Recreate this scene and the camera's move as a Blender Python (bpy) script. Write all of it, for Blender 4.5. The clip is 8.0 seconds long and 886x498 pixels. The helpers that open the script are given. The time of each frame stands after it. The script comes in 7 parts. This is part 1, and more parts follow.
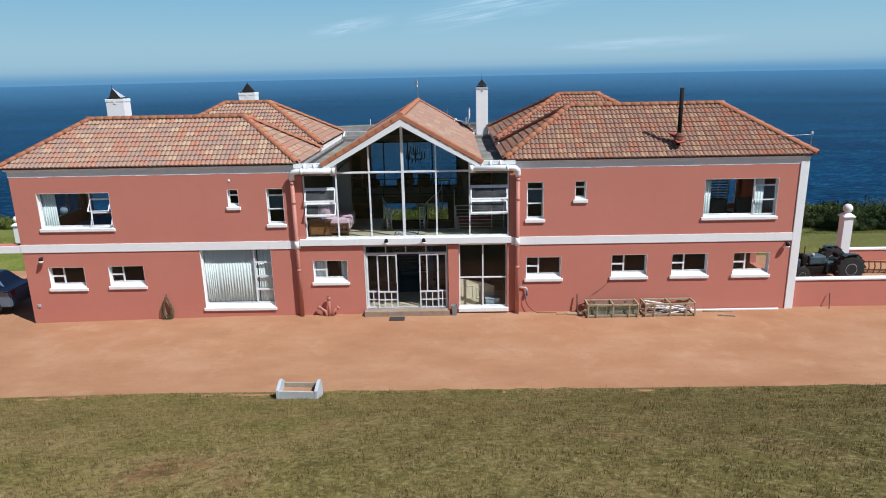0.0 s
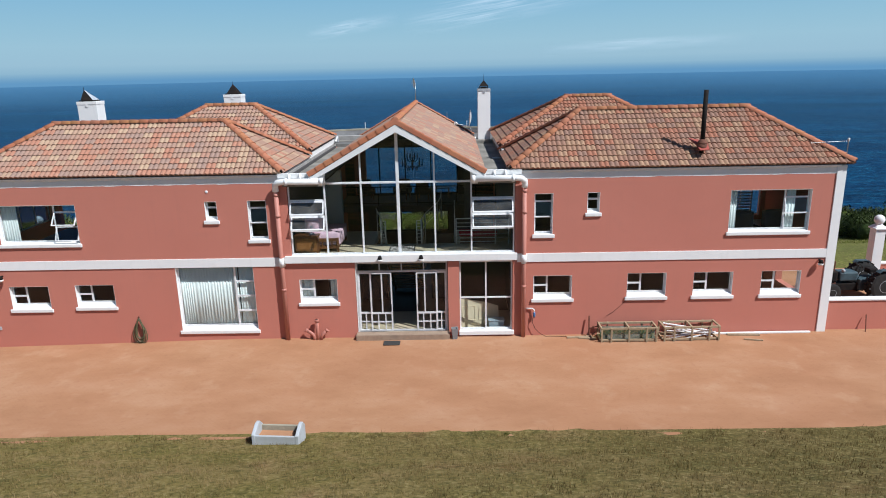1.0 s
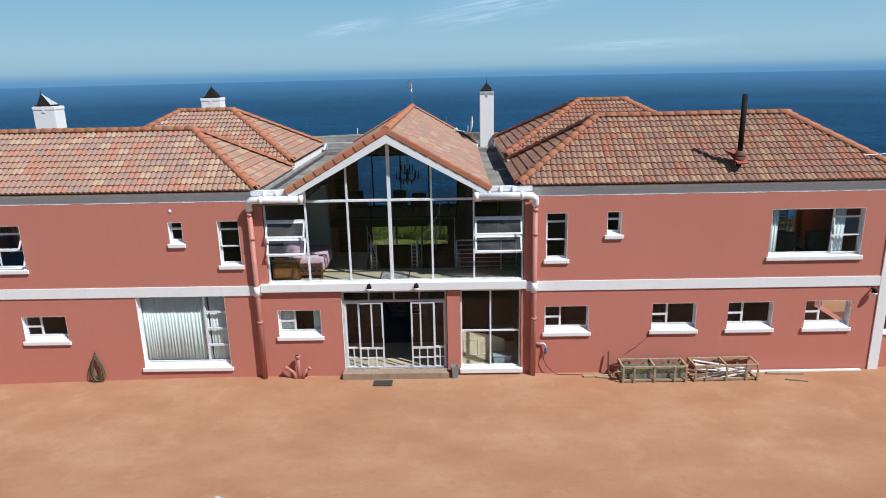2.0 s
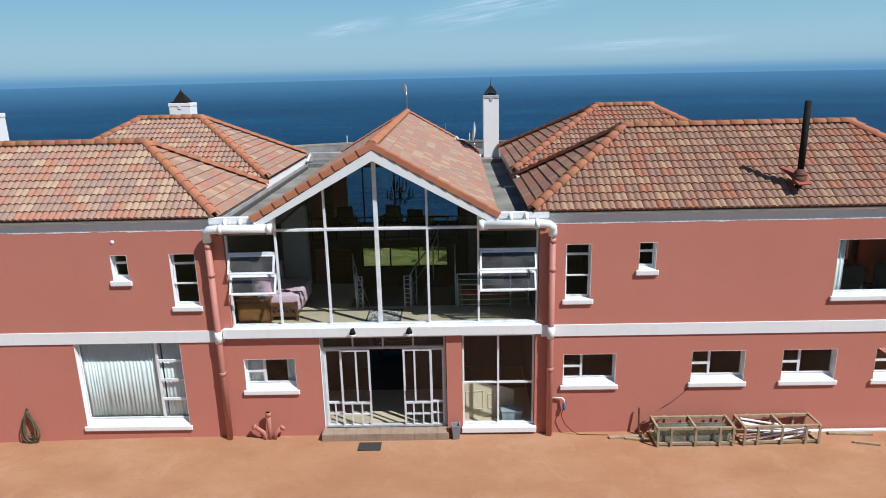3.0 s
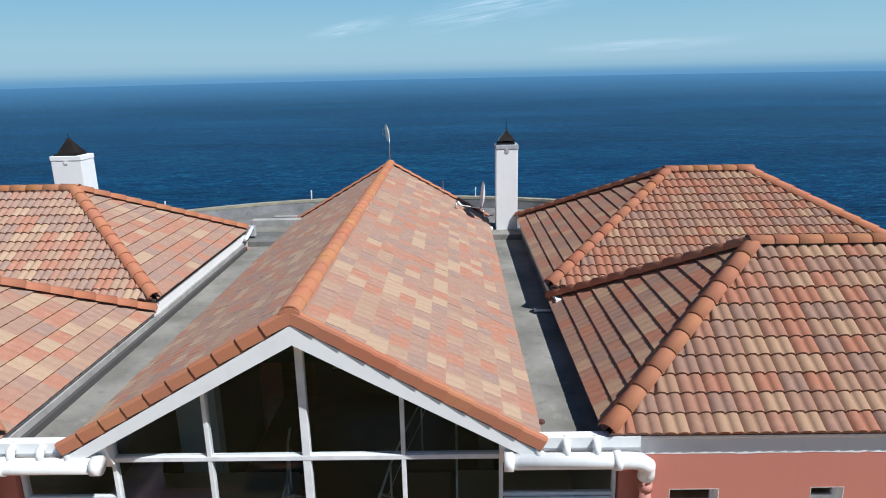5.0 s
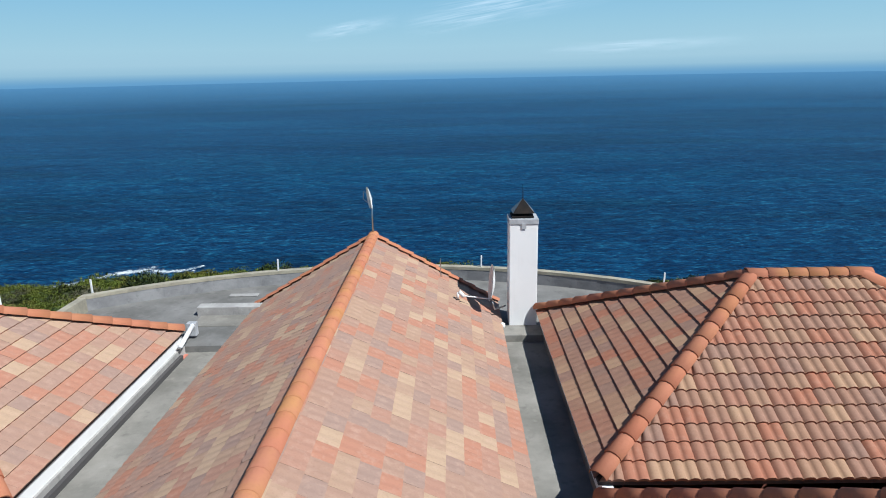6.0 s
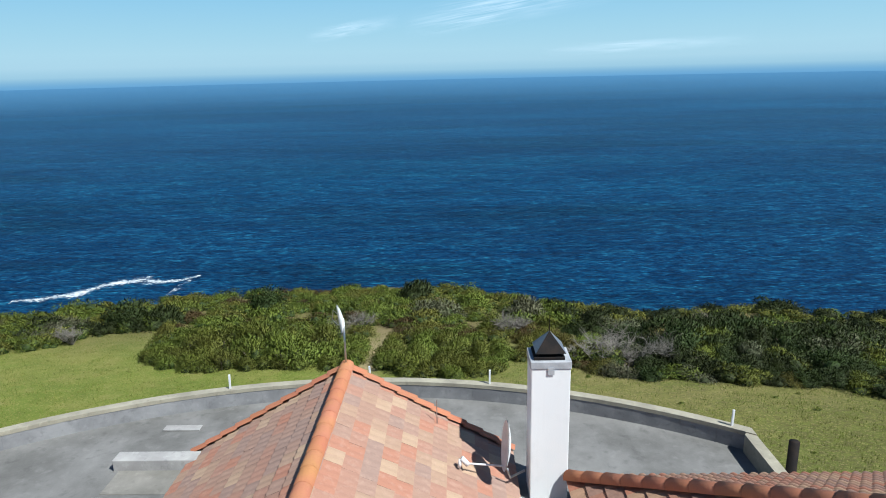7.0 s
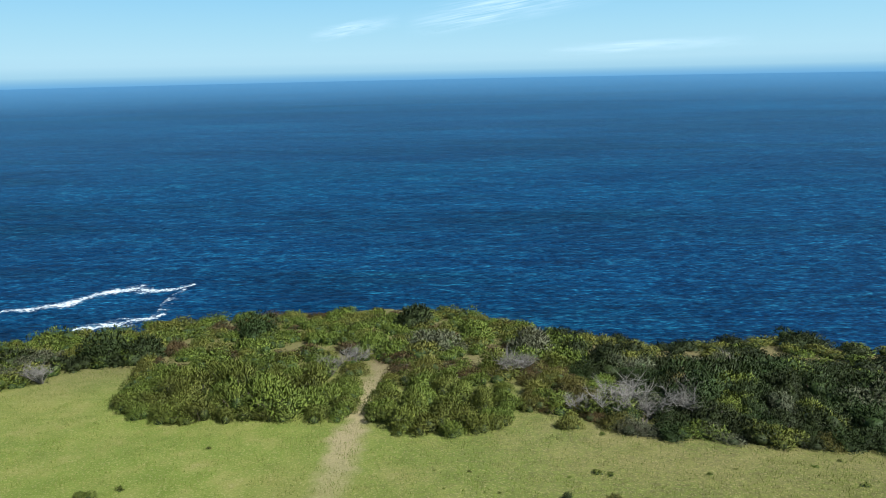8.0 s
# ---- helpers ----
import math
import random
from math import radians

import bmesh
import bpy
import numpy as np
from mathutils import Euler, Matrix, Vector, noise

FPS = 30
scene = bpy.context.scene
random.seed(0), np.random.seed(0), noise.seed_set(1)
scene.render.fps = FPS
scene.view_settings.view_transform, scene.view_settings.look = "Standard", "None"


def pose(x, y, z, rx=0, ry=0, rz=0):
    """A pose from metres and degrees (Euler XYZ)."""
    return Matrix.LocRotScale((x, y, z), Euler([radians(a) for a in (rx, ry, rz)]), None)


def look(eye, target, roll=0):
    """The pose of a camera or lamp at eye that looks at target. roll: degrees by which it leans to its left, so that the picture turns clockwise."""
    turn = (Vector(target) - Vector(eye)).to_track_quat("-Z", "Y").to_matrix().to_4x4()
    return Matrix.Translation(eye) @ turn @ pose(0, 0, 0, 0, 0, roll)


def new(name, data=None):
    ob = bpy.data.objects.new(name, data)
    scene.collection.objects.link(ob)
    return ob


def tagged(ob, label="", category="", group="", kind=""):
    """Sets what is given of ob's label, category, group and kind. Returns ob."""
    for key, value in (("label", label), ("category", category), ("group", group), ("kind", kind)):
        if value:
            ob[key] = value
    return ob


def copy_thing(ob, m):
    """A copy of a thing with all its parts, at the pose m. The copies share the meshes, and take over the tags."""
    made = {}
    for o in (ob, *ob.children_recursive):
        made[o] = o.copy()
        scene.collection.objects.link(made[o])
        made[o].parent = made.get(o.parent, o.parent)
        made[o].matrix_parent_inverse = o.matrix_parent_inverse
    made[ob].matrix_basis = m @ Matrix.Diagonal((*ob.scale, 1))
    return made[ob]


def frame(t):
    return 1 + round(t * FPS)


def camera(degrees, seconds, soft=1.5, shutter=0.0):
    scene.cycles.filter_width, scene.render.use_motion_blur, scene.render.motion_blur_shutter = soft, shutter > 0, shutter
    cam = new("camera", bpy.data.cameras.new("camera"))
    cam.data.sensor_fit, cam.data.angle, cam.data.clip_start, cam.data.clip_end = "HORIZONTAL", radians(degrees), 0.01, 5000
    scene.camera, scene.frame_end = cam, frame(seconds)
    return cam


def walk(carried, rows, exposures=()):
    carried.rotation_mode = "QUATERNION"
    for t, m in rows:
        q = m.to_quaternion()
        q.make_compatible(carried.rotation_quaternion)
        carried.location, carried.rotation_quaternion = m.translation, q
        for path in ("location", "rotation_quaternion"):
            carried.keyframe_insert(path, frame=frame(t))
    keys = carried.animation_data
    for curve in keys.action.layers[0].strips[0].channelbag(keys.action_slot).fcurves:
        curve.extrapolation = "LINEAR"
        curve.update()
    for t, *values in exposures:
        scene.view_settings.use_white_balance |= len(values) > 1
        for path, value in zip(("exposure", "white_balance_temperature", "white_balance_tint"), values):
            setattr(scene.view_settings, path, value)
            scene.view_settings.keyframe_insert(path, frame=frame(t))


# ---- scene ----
cam = camera(67.4, 8.0, soft=1.0)
PATH = [
    (0.0, (1.909, -24.563, 9.256), (1.872, -22.633, 8.735), -1.2),
    (0.5, (1.898, -23.501, 9.251), (1.861, -21.57, 8.731), -1.2),
    (1, (1.895, -22.213, 9.248), (1.859, -20.283, 8.728), -1.2),
    (1.5, (1.898, -20.759, 9.256), (1.862, -18.828, 8.737), -1.2),
    (3, (1.901, -15.727, 9.303), (1.865, -13.795, 8.785), -1.3),
    (3.5, (1.89, -13.783, 9.431), (1.853, -11.851, 8.913), -1.3),
    (4, (1.887, -11.731, 9.678), (1.851, -9.799, 9.16), -1.3),
    (4.5, (1.908, -9.593, 10.013), (1.871, -7.662, 9.496), -1.3),
    (5, (1.927, -7.448, 10.369), (1.891, -5.516, 9.852), -1.2),
    (5.2, (1.929, -6.61, 10.556), (1.893, -4.678, 10.04), -1.2),
    (6.3, (1.96, -1.156, 11.825), (1.923, 0.776, 11.308), -1.2),
    (6.5, (1.971, -0.275, 12.086), (1.932, 1.657, 11.57), -1.3),
    (7, (1.998, 1.873, 12.744), (1.957, 3.805, 12.228), -1.3),
    (7.5, (2.005, 4.217, 13.352), (1.964, 6.149, 12.836), -1.2),
    (8, (2.07, 6.38, 14.038), (2.026, 8.312, 13.521), -1.2),
]
walk(cam, [(t, look(eye, target, roll)) for t, eye, target, roll in PATH],
     exposures=[(0, 0.21, 5950, 9), (4.0, 0.21, 5950, 9), (5.2, 0.29, 5950, 8), (6.5, 0.44, 5950, 6), (8.0, 0.68, 5950, 5)])

# ---- world and sun ----
SUN_AZ, SUN_EL = 125.0, 52.0  # degrees clockwise from +y, degrees up
world = bpy.data.worlds.new("sky")
scene.world = world
world.use_nodes = True
wn = world.node_tree
sky = wn.nodes.new("ShaderNodeTexSky")
sky.sky_type, sky.sun_disc = "NISHITA", False
sky.sun_elevation, sky.sun_rotation = radians(SUN_EL), radians(SUN_AZ)
sky.altitude, sky.air_density, sky.dust_density, sky.ozone_density = 60, 1.0, 0.0, 5.0
wn.links.new(sky.outputs[0], wn.nodes["Background"].inputs[0])
wn.nodes["Background"].inputs[1].default_value = 0.055
sun = new("sun", bpy.data.lights.new("sun", "SUN"))
sun.data.energy, sun.data.angle, sun.data.color = 5.0, radians(0.53), (1.0, 0.965, 0.91)
to_sun = Vector((math.sin(radians(SUN_AZ)) * math.cos(radians(SUN_EL)), math.cos(radians(SUN_AZ)) * math.cos(radians(SUN_EL)), math.sin(radians(SUN_EL))))
sun.matrix_world = look(to_sun * 60, (0, 0, 0))

# ---- small builders ----


def thing(name, label, category, x=0.0, y=0.0, z=0.0, turn=0.0, group="", kind=""):
    """An Empty at the base of a thing, to carry its parts."""
    ob = new(name)
    ob.matrix_basis = pose(x, y, z, 0, 0, turn)
    return tagged(ob, label, category, group, kind)


def part(name, bm, material, parent=None, label="", smooth=False):
    """Links a bmesh as one mesh object under a thing or a part."""
    me = bpy.data.meshes.new(name)
    if smooth:
        for f in bm.faces:
            f.smooth = True
    bm.to_mesh(me)
    bm.free()
    me.materials.append(material)
    ob = new(name, me)
    ob.parent = parent
    if label:
        ob["label"] = label
    return ob


def box(bm, x0, x1, y0, y1, z0, z1, m=None, bevel=0.0):
    vs = [bm.verts.new((x, y, z)) for x in (x0, x1) for y in (y0, y1) for z in (z0, z1)]
    fs = [bm.faces.new([vs[i] for i in q]) for q in ((0, 1, 3, 2), (4, 6, 7, 5), (0, 4, 5, 1), (2, 3, 7, 6), (0, 2, 6, 4), (1, 5, 7, 3))]
    if bevel:
        es = {e for f in fs for e in f.edges}
        out = bmesh.ops.bevel(bm, geom=list(es), offset=bevel, segments=2, profile=0.5, affect="EDGES")
        vs = list({v for f in out["faces"] for v in f.verts} | {v for v in vs if v.is_valid})
    if m is not None:
        bmesh.ops.transform(bm, matrix=m, verts=vs)
    return bm


def block(x0, x1, y0, y1, z0, z1, bevel=0.0):
    return box(bmesh.new(), x0, x1, y0, y1, z0, z1, bevel=bevel)


def tube(bm, points, radius, n=8, caps=True, taper=None):
    """A round bar along points; taper gives a radius for each point."""
    pts = [Vector(p) for p in points]
    rings = []
    side = None
    for i, p in enumerate(pts):
        d = (pts[min(i + 1, len(pts) - 1)] - pts[max(i - 1, 0)]).normalized()
        if side is None:
            side = d.orthogonal().normalized()
        side = (side - d * side.dot(d)).normalized()
        up = d.cross(side)
        r = taper[i] if taper else radius
        rings.append([bm.verts.new(p + r * (math.cos(a) * side + math.sin(a) * up)) for a in (2 * math.pi * k / n for k in range(n))])
    for a, b in zip(rings, rings[1:]):
        for k in range(n):
            bm.faces.new((a[k], a[(k + 1) % n], b[(k + 1) % n], b[k]))
    if caps:
        bm.faces.new(rings[0][::-1])
        bm.faces.new(rings[-1])
    return bm


def lathe(bm, rows, n=16, x=0.0, y=0.0):
    """A turned solid about the upright through (x, y); rows of (radius, z)."""
    rings = [[bm.verts.new((x + r * math.cos(2 * math.pi * k / n), y + r * math.sin(2 * math.pi * k / n), z)) for k in range(n)] for r, z in rows]
    for a, b in zip(rings, rings[1:]):
        for k in range(n):
            bm.faces.new((a[k], a[(k + 1) % n], b[(k + 1) % n], b[k]))
    bm.faces.new(rings[0][::-1])
    bm.faces.new(rings[-1])
    return bm


def prism(bm, outline, axis, a, b):
    """A straight solid: an outline in the plane across axis (0 x, 1 y, 2 z), from a to b along it."""
    def at(p, w):
        q = list(p)
        q.insert(axis, w)
        return bm.verts.new(q)
    lo, hi = [at(p, a) for p in outline], [at(p, b) for p in outline]
    n = len(outline)
    bm.faces.new(lo)
    bm.faces.new(hi[::-1])
    for k in range(n):
        bm.faces.new((lo[k], hi[k], hi[(k + 1) % n], lo[(k + 1) % n]))
    bmesh.ops.recalc_face_normals(bm, faces=bm.faces[:])
    return bm


# ---- materials ----


class Nodes:
    """A short hand for building one node material."""

    def __init__(self, name):
        self.mat = bpy.data.materials.new(name)
        self.mat.use_nodes = True
        self.tree = self.mat.node_tree
        self.bsdf = self.tree.nodes["Principled BSDF"]
        self.out = self.tree.nodes["Material Output"]
        self.geo = self.add("ShaderNodeNewGeometry")

    def add(self, kind):
        return self.tree.nodes.new(kind)

    def put(self, value, socket):
        if isinstance(value, bpy.types.NodeSocket):
            self.tree.links.new(value, socket)
        else:
            socket.default_value = value

    def noise(self, scale, detail=4.0, rough=0.55, stretch=(1, 1, 1), where=None):
        n = self.add("ShaderNodeTexNoise")
        m = self.add("ShaderNodeMapping")
        self.put(where or self.geo.outputs["Position"], m.inputs["Vector"])
        m.inputs["Scale"].default_value = stretch
        self.put(m.outputs[0], n.inputs["Vector"])
        n.inputs["Scale"].default_value, n.inputs["Detail"].default_value, n.inputs["Roughness"].default_value = scale, detail, rough
        return n.outputs["Fac"]

    def ramp(self, value, stops):
        r = self.add("ShaderNodeValToRGB")
        e = r.color_ramp.elements
        while len(e) < len(stops):
            e.new(0.5)
        for el, (p, c) in zip(e, stops):
            el.position = p
            el.color = (*c, 1) if len(c) == 3 else c
        self.put(value, r.inputs[0])
        return r.outputs[0]

    def level(self, value, lo, hi):
        m = self.add("ShaderNodeMapRange")
        m.inputs["From Min"].default_value, m.inputs["From Max"].default_value = lo, hi
        self.put(value, m.inputs["Value"])
        return m.outputs[0]

    def math(self, op, a, b=0.0, c=0.0):
        m = self.add("ShaderNodeMath")
        m.operation = op
        for s, v in zip(m.inputs, (a, b, c)):
            self.put(v, s)
        return m.outputs[0]

    def mix(self, fac, a, b, how="MIX"):
        m = self.add("ShaderNodeMix")
        m.data_type, m.blend_type = "RGBA", how
        self.put(fac, m.inputs[0])
        self.put(a if isinstance(a, bpy.types.NodeSocket) else (*a, 1), m.inputs[6])
        self.put(b if isinstance(b, bpy.types.NodeSocket) else (*b, 1), m.inputs[7])
        return m.outputs[2]

    def bump(self, height, strength=0.3, distance=0.02, normal=None):
        b = self.add("ShaderNodeBump")
        b.inputs["Strength"].default_value, b.inputs["Distance"].default_value = strength, distance
        self.put(height, b.inputs["Height"])
        if normal is not None:
            self.put(normal, b.inputs["Normal"])
        return b.outputs[0]

    def finish(self, colour, rough=0.8, normal=None, metal=0.0, spec=None):
        self.put(colour if isinstance(colour, bpy.types.NodeSocket) else (*colour, 1), self.bsdf.inputs["Base Color"])
        self.put(rough, self.bsdf.inputs["Roughness"])
        self.put(metal, self.bsdf.inputs["Metallic"])
        if spec is not None:
            self.put(spec, self.bsdf.inputs["Specular IOR Level"])
        if normal is not None:
            self.put(normal, self.bsdf.inputs["Normal"])
        return self.mat


def worn(name, colour, dark, scale=2.0, fine=30.0, rough=0.8, bump=0.25, depth=0.004, metal=0.0, amount=0.6, spec=None):
    """A plain surface with broad stains and fine grain."""
    n = Nodes(name)
    broad, grain = n.noise(scale, 5), n.noise(fine, 3)
    c = n.mix(n.level(broad, 0.42, 0.75), colour, dark)
    c = n.mix(n.math("MULTIPLY", n.level(grain, 0.45, 0.8), amount * 0.5), c, dark)
    r = n.math("ADD", rough - 0.06, n.math("MULTIPLY", grain, 0.12))
    return n.finish(c, r, n.bump(grain, bump, depth), metal, spec)


def plaster(name, colour, dark, streak):
    n = Nodes(name)
    broad, mid, fine = n.noise(0.35, 4), n.noise(2.2, 5), n.noise(45, 4)
    run = n.noise(3.0, 4, 0.6, (2.0, 2.0, 0.12))
    c = n.mix(n.level(broad, 0.3, 0.75), colour, dark)
    c = n.mix(n.math("MULTIPLY", n.level(run, 0.55, 0.85), 0.35), c, streak)
    c = n.mix(n.math("MULTIPLY", n.level(mid, 0.55, 0.8), 0.3), c, streak)
    h = n.math("ADD", n.math("MULTIPLY", mid, 0.6), n.math("MULTIPLY", fine, 0.5))
    return n.finish(c, 0.85, n.bump(h, 0.5, 0.006), spec=0.25)


def glass(name, tint=(0.9, 0.95, 0.95), rough=0.0, dust=0.0):
    n = Nodes(name)
    clear, shine, both, edge = n.add("ShaderNodeBsdfTransparent"), n.add("ShaderNodeBsdfGlossy"), n.add("ShaderNodeMixShader"), n.add("ShaderNodeLayerWeight")
    clear.inputs[0].default_value = (*tint, 1)
    shine.inputs["Roughness"].default_value = rough
    edge.inputs["Blend"].default_value = 0.5
    n.put(n.math("ADD", n.math("MULTIPLY", n.math("POWER", edge.outputs["Facing"], 4.0), 0.6), 0.025), both.inputs[0])
    n.put(clear.outputs[0], both.inputs[1])
    n.put(shine.outputs[0], both.inputs[2])
    last = both.outputs[0]
    if dust:
        film, layer = n.add("ShaderNodeBsdfDiffuse"), n.add("ShaderNodeMixShader")
        film.inputs[0].default_value = (0.60, 0.58, 0.54, 1)
        n.put(n.math("MULTIPLY", n.level(n.noise(1.6, 5, 0.65), 0.25, 0.75), dust), layer.inputs[0])
        n.put(last, layer.inputs[1])
        n.put(film.outputs[0], layer.inputs[2])
        last = layer.outputs[0]
    n.put(last, n.out.inputs["Surface"])
    return n.mat


def tile_material(name, tone=1.0):
    n = Nodes(name)
    info = n.add("ShaderNodeObjectInfo")
    r = n.math("FRACT", n.math("ADD", info.outputs["Random"], n.geo.outputs["Random Per Island"]))
    c = n.ramp(r, [(0.0, (0.378, 0.180, 0.119)), (0.17, (0.350, 0.194, 0.139)), (0.32, (0.325, 0.206, 0.155)), (0.47, (0.296, 0.199, 0.158)), (0.62, (0.358, 0.236, 0.163)), (0.76, (0.410, 0.286, 0.192)), (0.88, (0.330, 0.206, 0.150)), (1.0, (0.366, 0.186, 0.126))])
    c.node.color_ramp.interpolation = "CONSTANT"
    blotch, grain, streak = n.noise(1.1, 5), n.noise(38, 4), n.noise(9, 4)
    c = n.mix(n.math("MULTIPLY", n.level(streak, 0.5, 0.75), 0.35), c, (0.50, 0.34, 0.26))
    c = n.mix(n.math("MULTIPLY", n.level(blotch, 0.55, 0.8), 0.45), c, (0.30, 0.17, 0.12))
    c = n.mix(n.math("MULTIPLY", n.level(grain, 0.5, 0.8), 0.35), c, (0.24, 0.13, 0.09))
    c = n.mix(1.0, c, (tone * 1.04, tone * 0.93, tone * 0.87), "MULTIPLY") if tone < 1 else c
    return n.finish(c, 0.85, n.bump(grain, 0.35, 0.004), spec=0.25)


def ridge_material(name, lichened):
    n = Nodes(name)
    info = n.add("ShaderNodeObjectInfo")
    c = n.ramp(info.outputs["Random"], [(0, (0.39, 0.142, 0.080)), (0.5, (0.43, 0.172, 0.100)), (1, (0.37, 0.148, 0.088))])
    lichen, grain = n.noise(1.3, 5), n.noise(30, 4)
    c = n.mix(n.math("MULTIPLY", n.level(lichen, 0.42, 0.66), lichened), c, (0.42, 0.225, 0.065))
    c = n.mix(n.math("MULTIPLY", n.level(grain, 0.5, 0.8), 0.35), c, (0.30, 0.12, 0.07))
    return n.finish(c, 0.85, n.bump(grain, 0.35, 0.004), spec=0.25)


def concrete(name, light, dark, scale=0.9):
    n = Nodes(name)
    broad, mid, fine = n.noise(scale, 6, 0.6), n.noise(scale * 4.5, 5), n.noise(40, 4)
    run = n.noise(1.6, 5, 0.6, (1.0, 0.25, 1.0))
    c = n.mix(n.level(broad, 0.35, 0.65), light, dark)
    c = n.mix(n.math("MULTIPLY", n.level(run, 0.5, 0.75), 0.5), c, dark)
    c = n.mix(n.math("MULTIPLY", n.level(mid, 0.58, 0.75), 0.45), c, tuple(v * 0.45 for v in dark))
    c = n.mix(n.math("MULTIPLY", n.level(mid, 0.42, 0.25), 0.35), c, tuple(min(1, v * 1.35) for v in light))
    return n.finish(c, 0.9, n.bump(n.math("ADD", mid, fine), 0.35, 0.008))


def leaf_material(name, a, b, c):
    n = Nodes(name)
    info = n.add("ShaderNodeObjectInfo")
    r = n.math("FRACT", n.math("ADD", n.math("MULTIPLY", info.outputs["Random"], 0.0), n.geo.outputs["Random Per Island"]))
    col = n.ramp(r, [(0.0, a), (0.5, b), (1.0, c)])
    patch = n.noise(0.5, 4)
    col = n.mix(n.math("MULTIPLY", n.level(patch, 0.4, 0.7), 0.5), col, tuple(v * 0.55 for v in a))
    hue = n.add("ShaderNodeHueSaturation")
    n.put(n.math("ADD", 0.48, n.math("MULTIPLY", info.outputs["Random"], 0.035)), hue.inputs["Hue"])
    n.put(n.math("ADD", 0.75, n.math("MULTIPLY", info.outputs["Random"], 0.5)), hue.inputs["Value"])
    n.put(col, hue.inputs["Color"])
    return n.finish(hue.outputs[0], 0.65, spec=0.25)


PINK = plaster("pink_plaster", (0.51, 0.194, 0.143), (0.48, 0.178, 0.130), (0.42, 0.17, 0.13))
WHITE = plaster("white_plaster", (0.80, 0.80, 0.79), (0.74, 0.74, 0.73), (0.58, 0.57, 0.55))
# The dimness of the rooms is put into this dark grey plaster.
INNER = plaster("dimmed_inner_plaster", (0.20, 0.195, 0.185), (0.17, 0.166, 0.16), (0.14, 0.137, 0.13))
PIER = plaster("pier_plaster", (0.50, 0.48, 0.45), (0.45, 0.43, 0.40), (0.38, 0.36, 0.34))
FRAME_WHITE = worn("frame_white", (0.78, 0.79, 0.80), (0.60, 0.61, 0.62), 4, 60, 0.45, 0.1, 0.001)
GUTTER_GREY = worn("gutter_paint", (0.74, 0.75, 0.77), (0.58, 0.59, 0.61), 3, 50, 0.5, 0.1, 0.001)
PVC = worn("white_pipe", (0.82, 0.82, 0.81), (0.66, 0.66, 0.65), 2, 40, 0.4, 0.08, 0.001)
PINK_PIPE = worn("pink_pipe_paint", (0.47, 0.195, 0.15), (0.40, 0.165, 0.125), 3, 40, 0.6, 0.1, 0.001)
GLASS = glass("window_glass", (0.93, 0.95, 0.95))
DARK_GLASS = glass("tinted_glass", (0.87, 0.90, 0.90))
SASH_GLASS = glass("dusty_sash_glass", (0.90, 0.92, 0.92), dust=0.10)
TILE = tile_material("concrete_tile")
# the same tile colours, multiplied darker and slightly redder
DARK_TILE = tile_material("darker_concrete_tile", 0.78)
RIDGE = ridge_material("ridge_tile_clay", 0.22)
TOP_RIDGE = ridge_material("lichened_ridge_tile", 0.5)
DECK = worn("roof_felt", (0.05, 0.04, 0.04), (0.03, 0.025, 0.025))
SLAB = concrete("grey_waterproofing", (0.27, 0.255, 0.225), (0.15, 0.142, 0.123))
TERRACE = concrete("pale_screed", (0.205, 0.20, 0.19), (0.115, 0.112, 0.104))
PALE_SLAB = concrete("pale_cement", (0.40, 0.39, 0.37), (0.27, 0.26, 0.25), 1.6)
PARAPET = concrete("bare_cement", (0.27, 0.27, 0.27), (0.17, 0.17, 0.175), 1.4)
KERB = concrete("lichen_cement", (0.36, 0.33, 0.25), (0.24, 0.22, 0.17), 2.0)
BLACK = worn("black_metal", (0.015, 0.014, 0.014), (0.03, 0.022, 0.018), 5, 40, 0.7, 0.1, 0.001, spec=0.06)
RUST = worn("rusty_iron", (0.16, 0.06, 0.035), (0.07, 0.03, 0.02), 8, 60, 0.85, 0.4, 0.002)
STEEL = worn("brushed_steel", (0.55, 0.55, 0.55), (0.35, 0.35, 0.36), 6, 80, 0.3, 0.05, 0.0005, 1.0)
DISH = worn("dish_paint", (0.74, 0.74, 0.73), (0.6, 0.6, 0.58), 4, 50, 0.5, 0.05, 0.001)
SATIN = worn("satin_steel", (0.60, 0.60, 0.58), (0.45, 0.45, 0.44), 6, 80, 0.45, 0.05, 0.0005, 0.35)
LEAD = worn("grey_flashing", (0.42, 0.43, 0.45), (0.28, 0.29, 0.3), 5, 40, 0.55, 0.2, 0.003)

# ---- terrain, sea and distance ----
BANK = ((-400, 9.0), (-60, 6.0), (-24, 4.3), (-18, 3.7), (-14.6, 2.92), (-12.5, 2.25), (-11, 1.72), (-9.5, 1.08), (-7.7, 0.42), (-6.8, 0.1), (-5.5, 0.0), (0, 0.0), (9, 0.0))
COAST = ((-500, 60), (-70, 58), (-42, 62), (-24, 75), (-6, 82), (4, 74), (12, 66), (18, 61), (28, 61), (36, 58), (50, 52), (80, 60), (500, 40))
SEA = -40.0


def along(rows, v):
    return float(np.interp(v, [r[0] for r in rows], [r[1] for r in rows]))


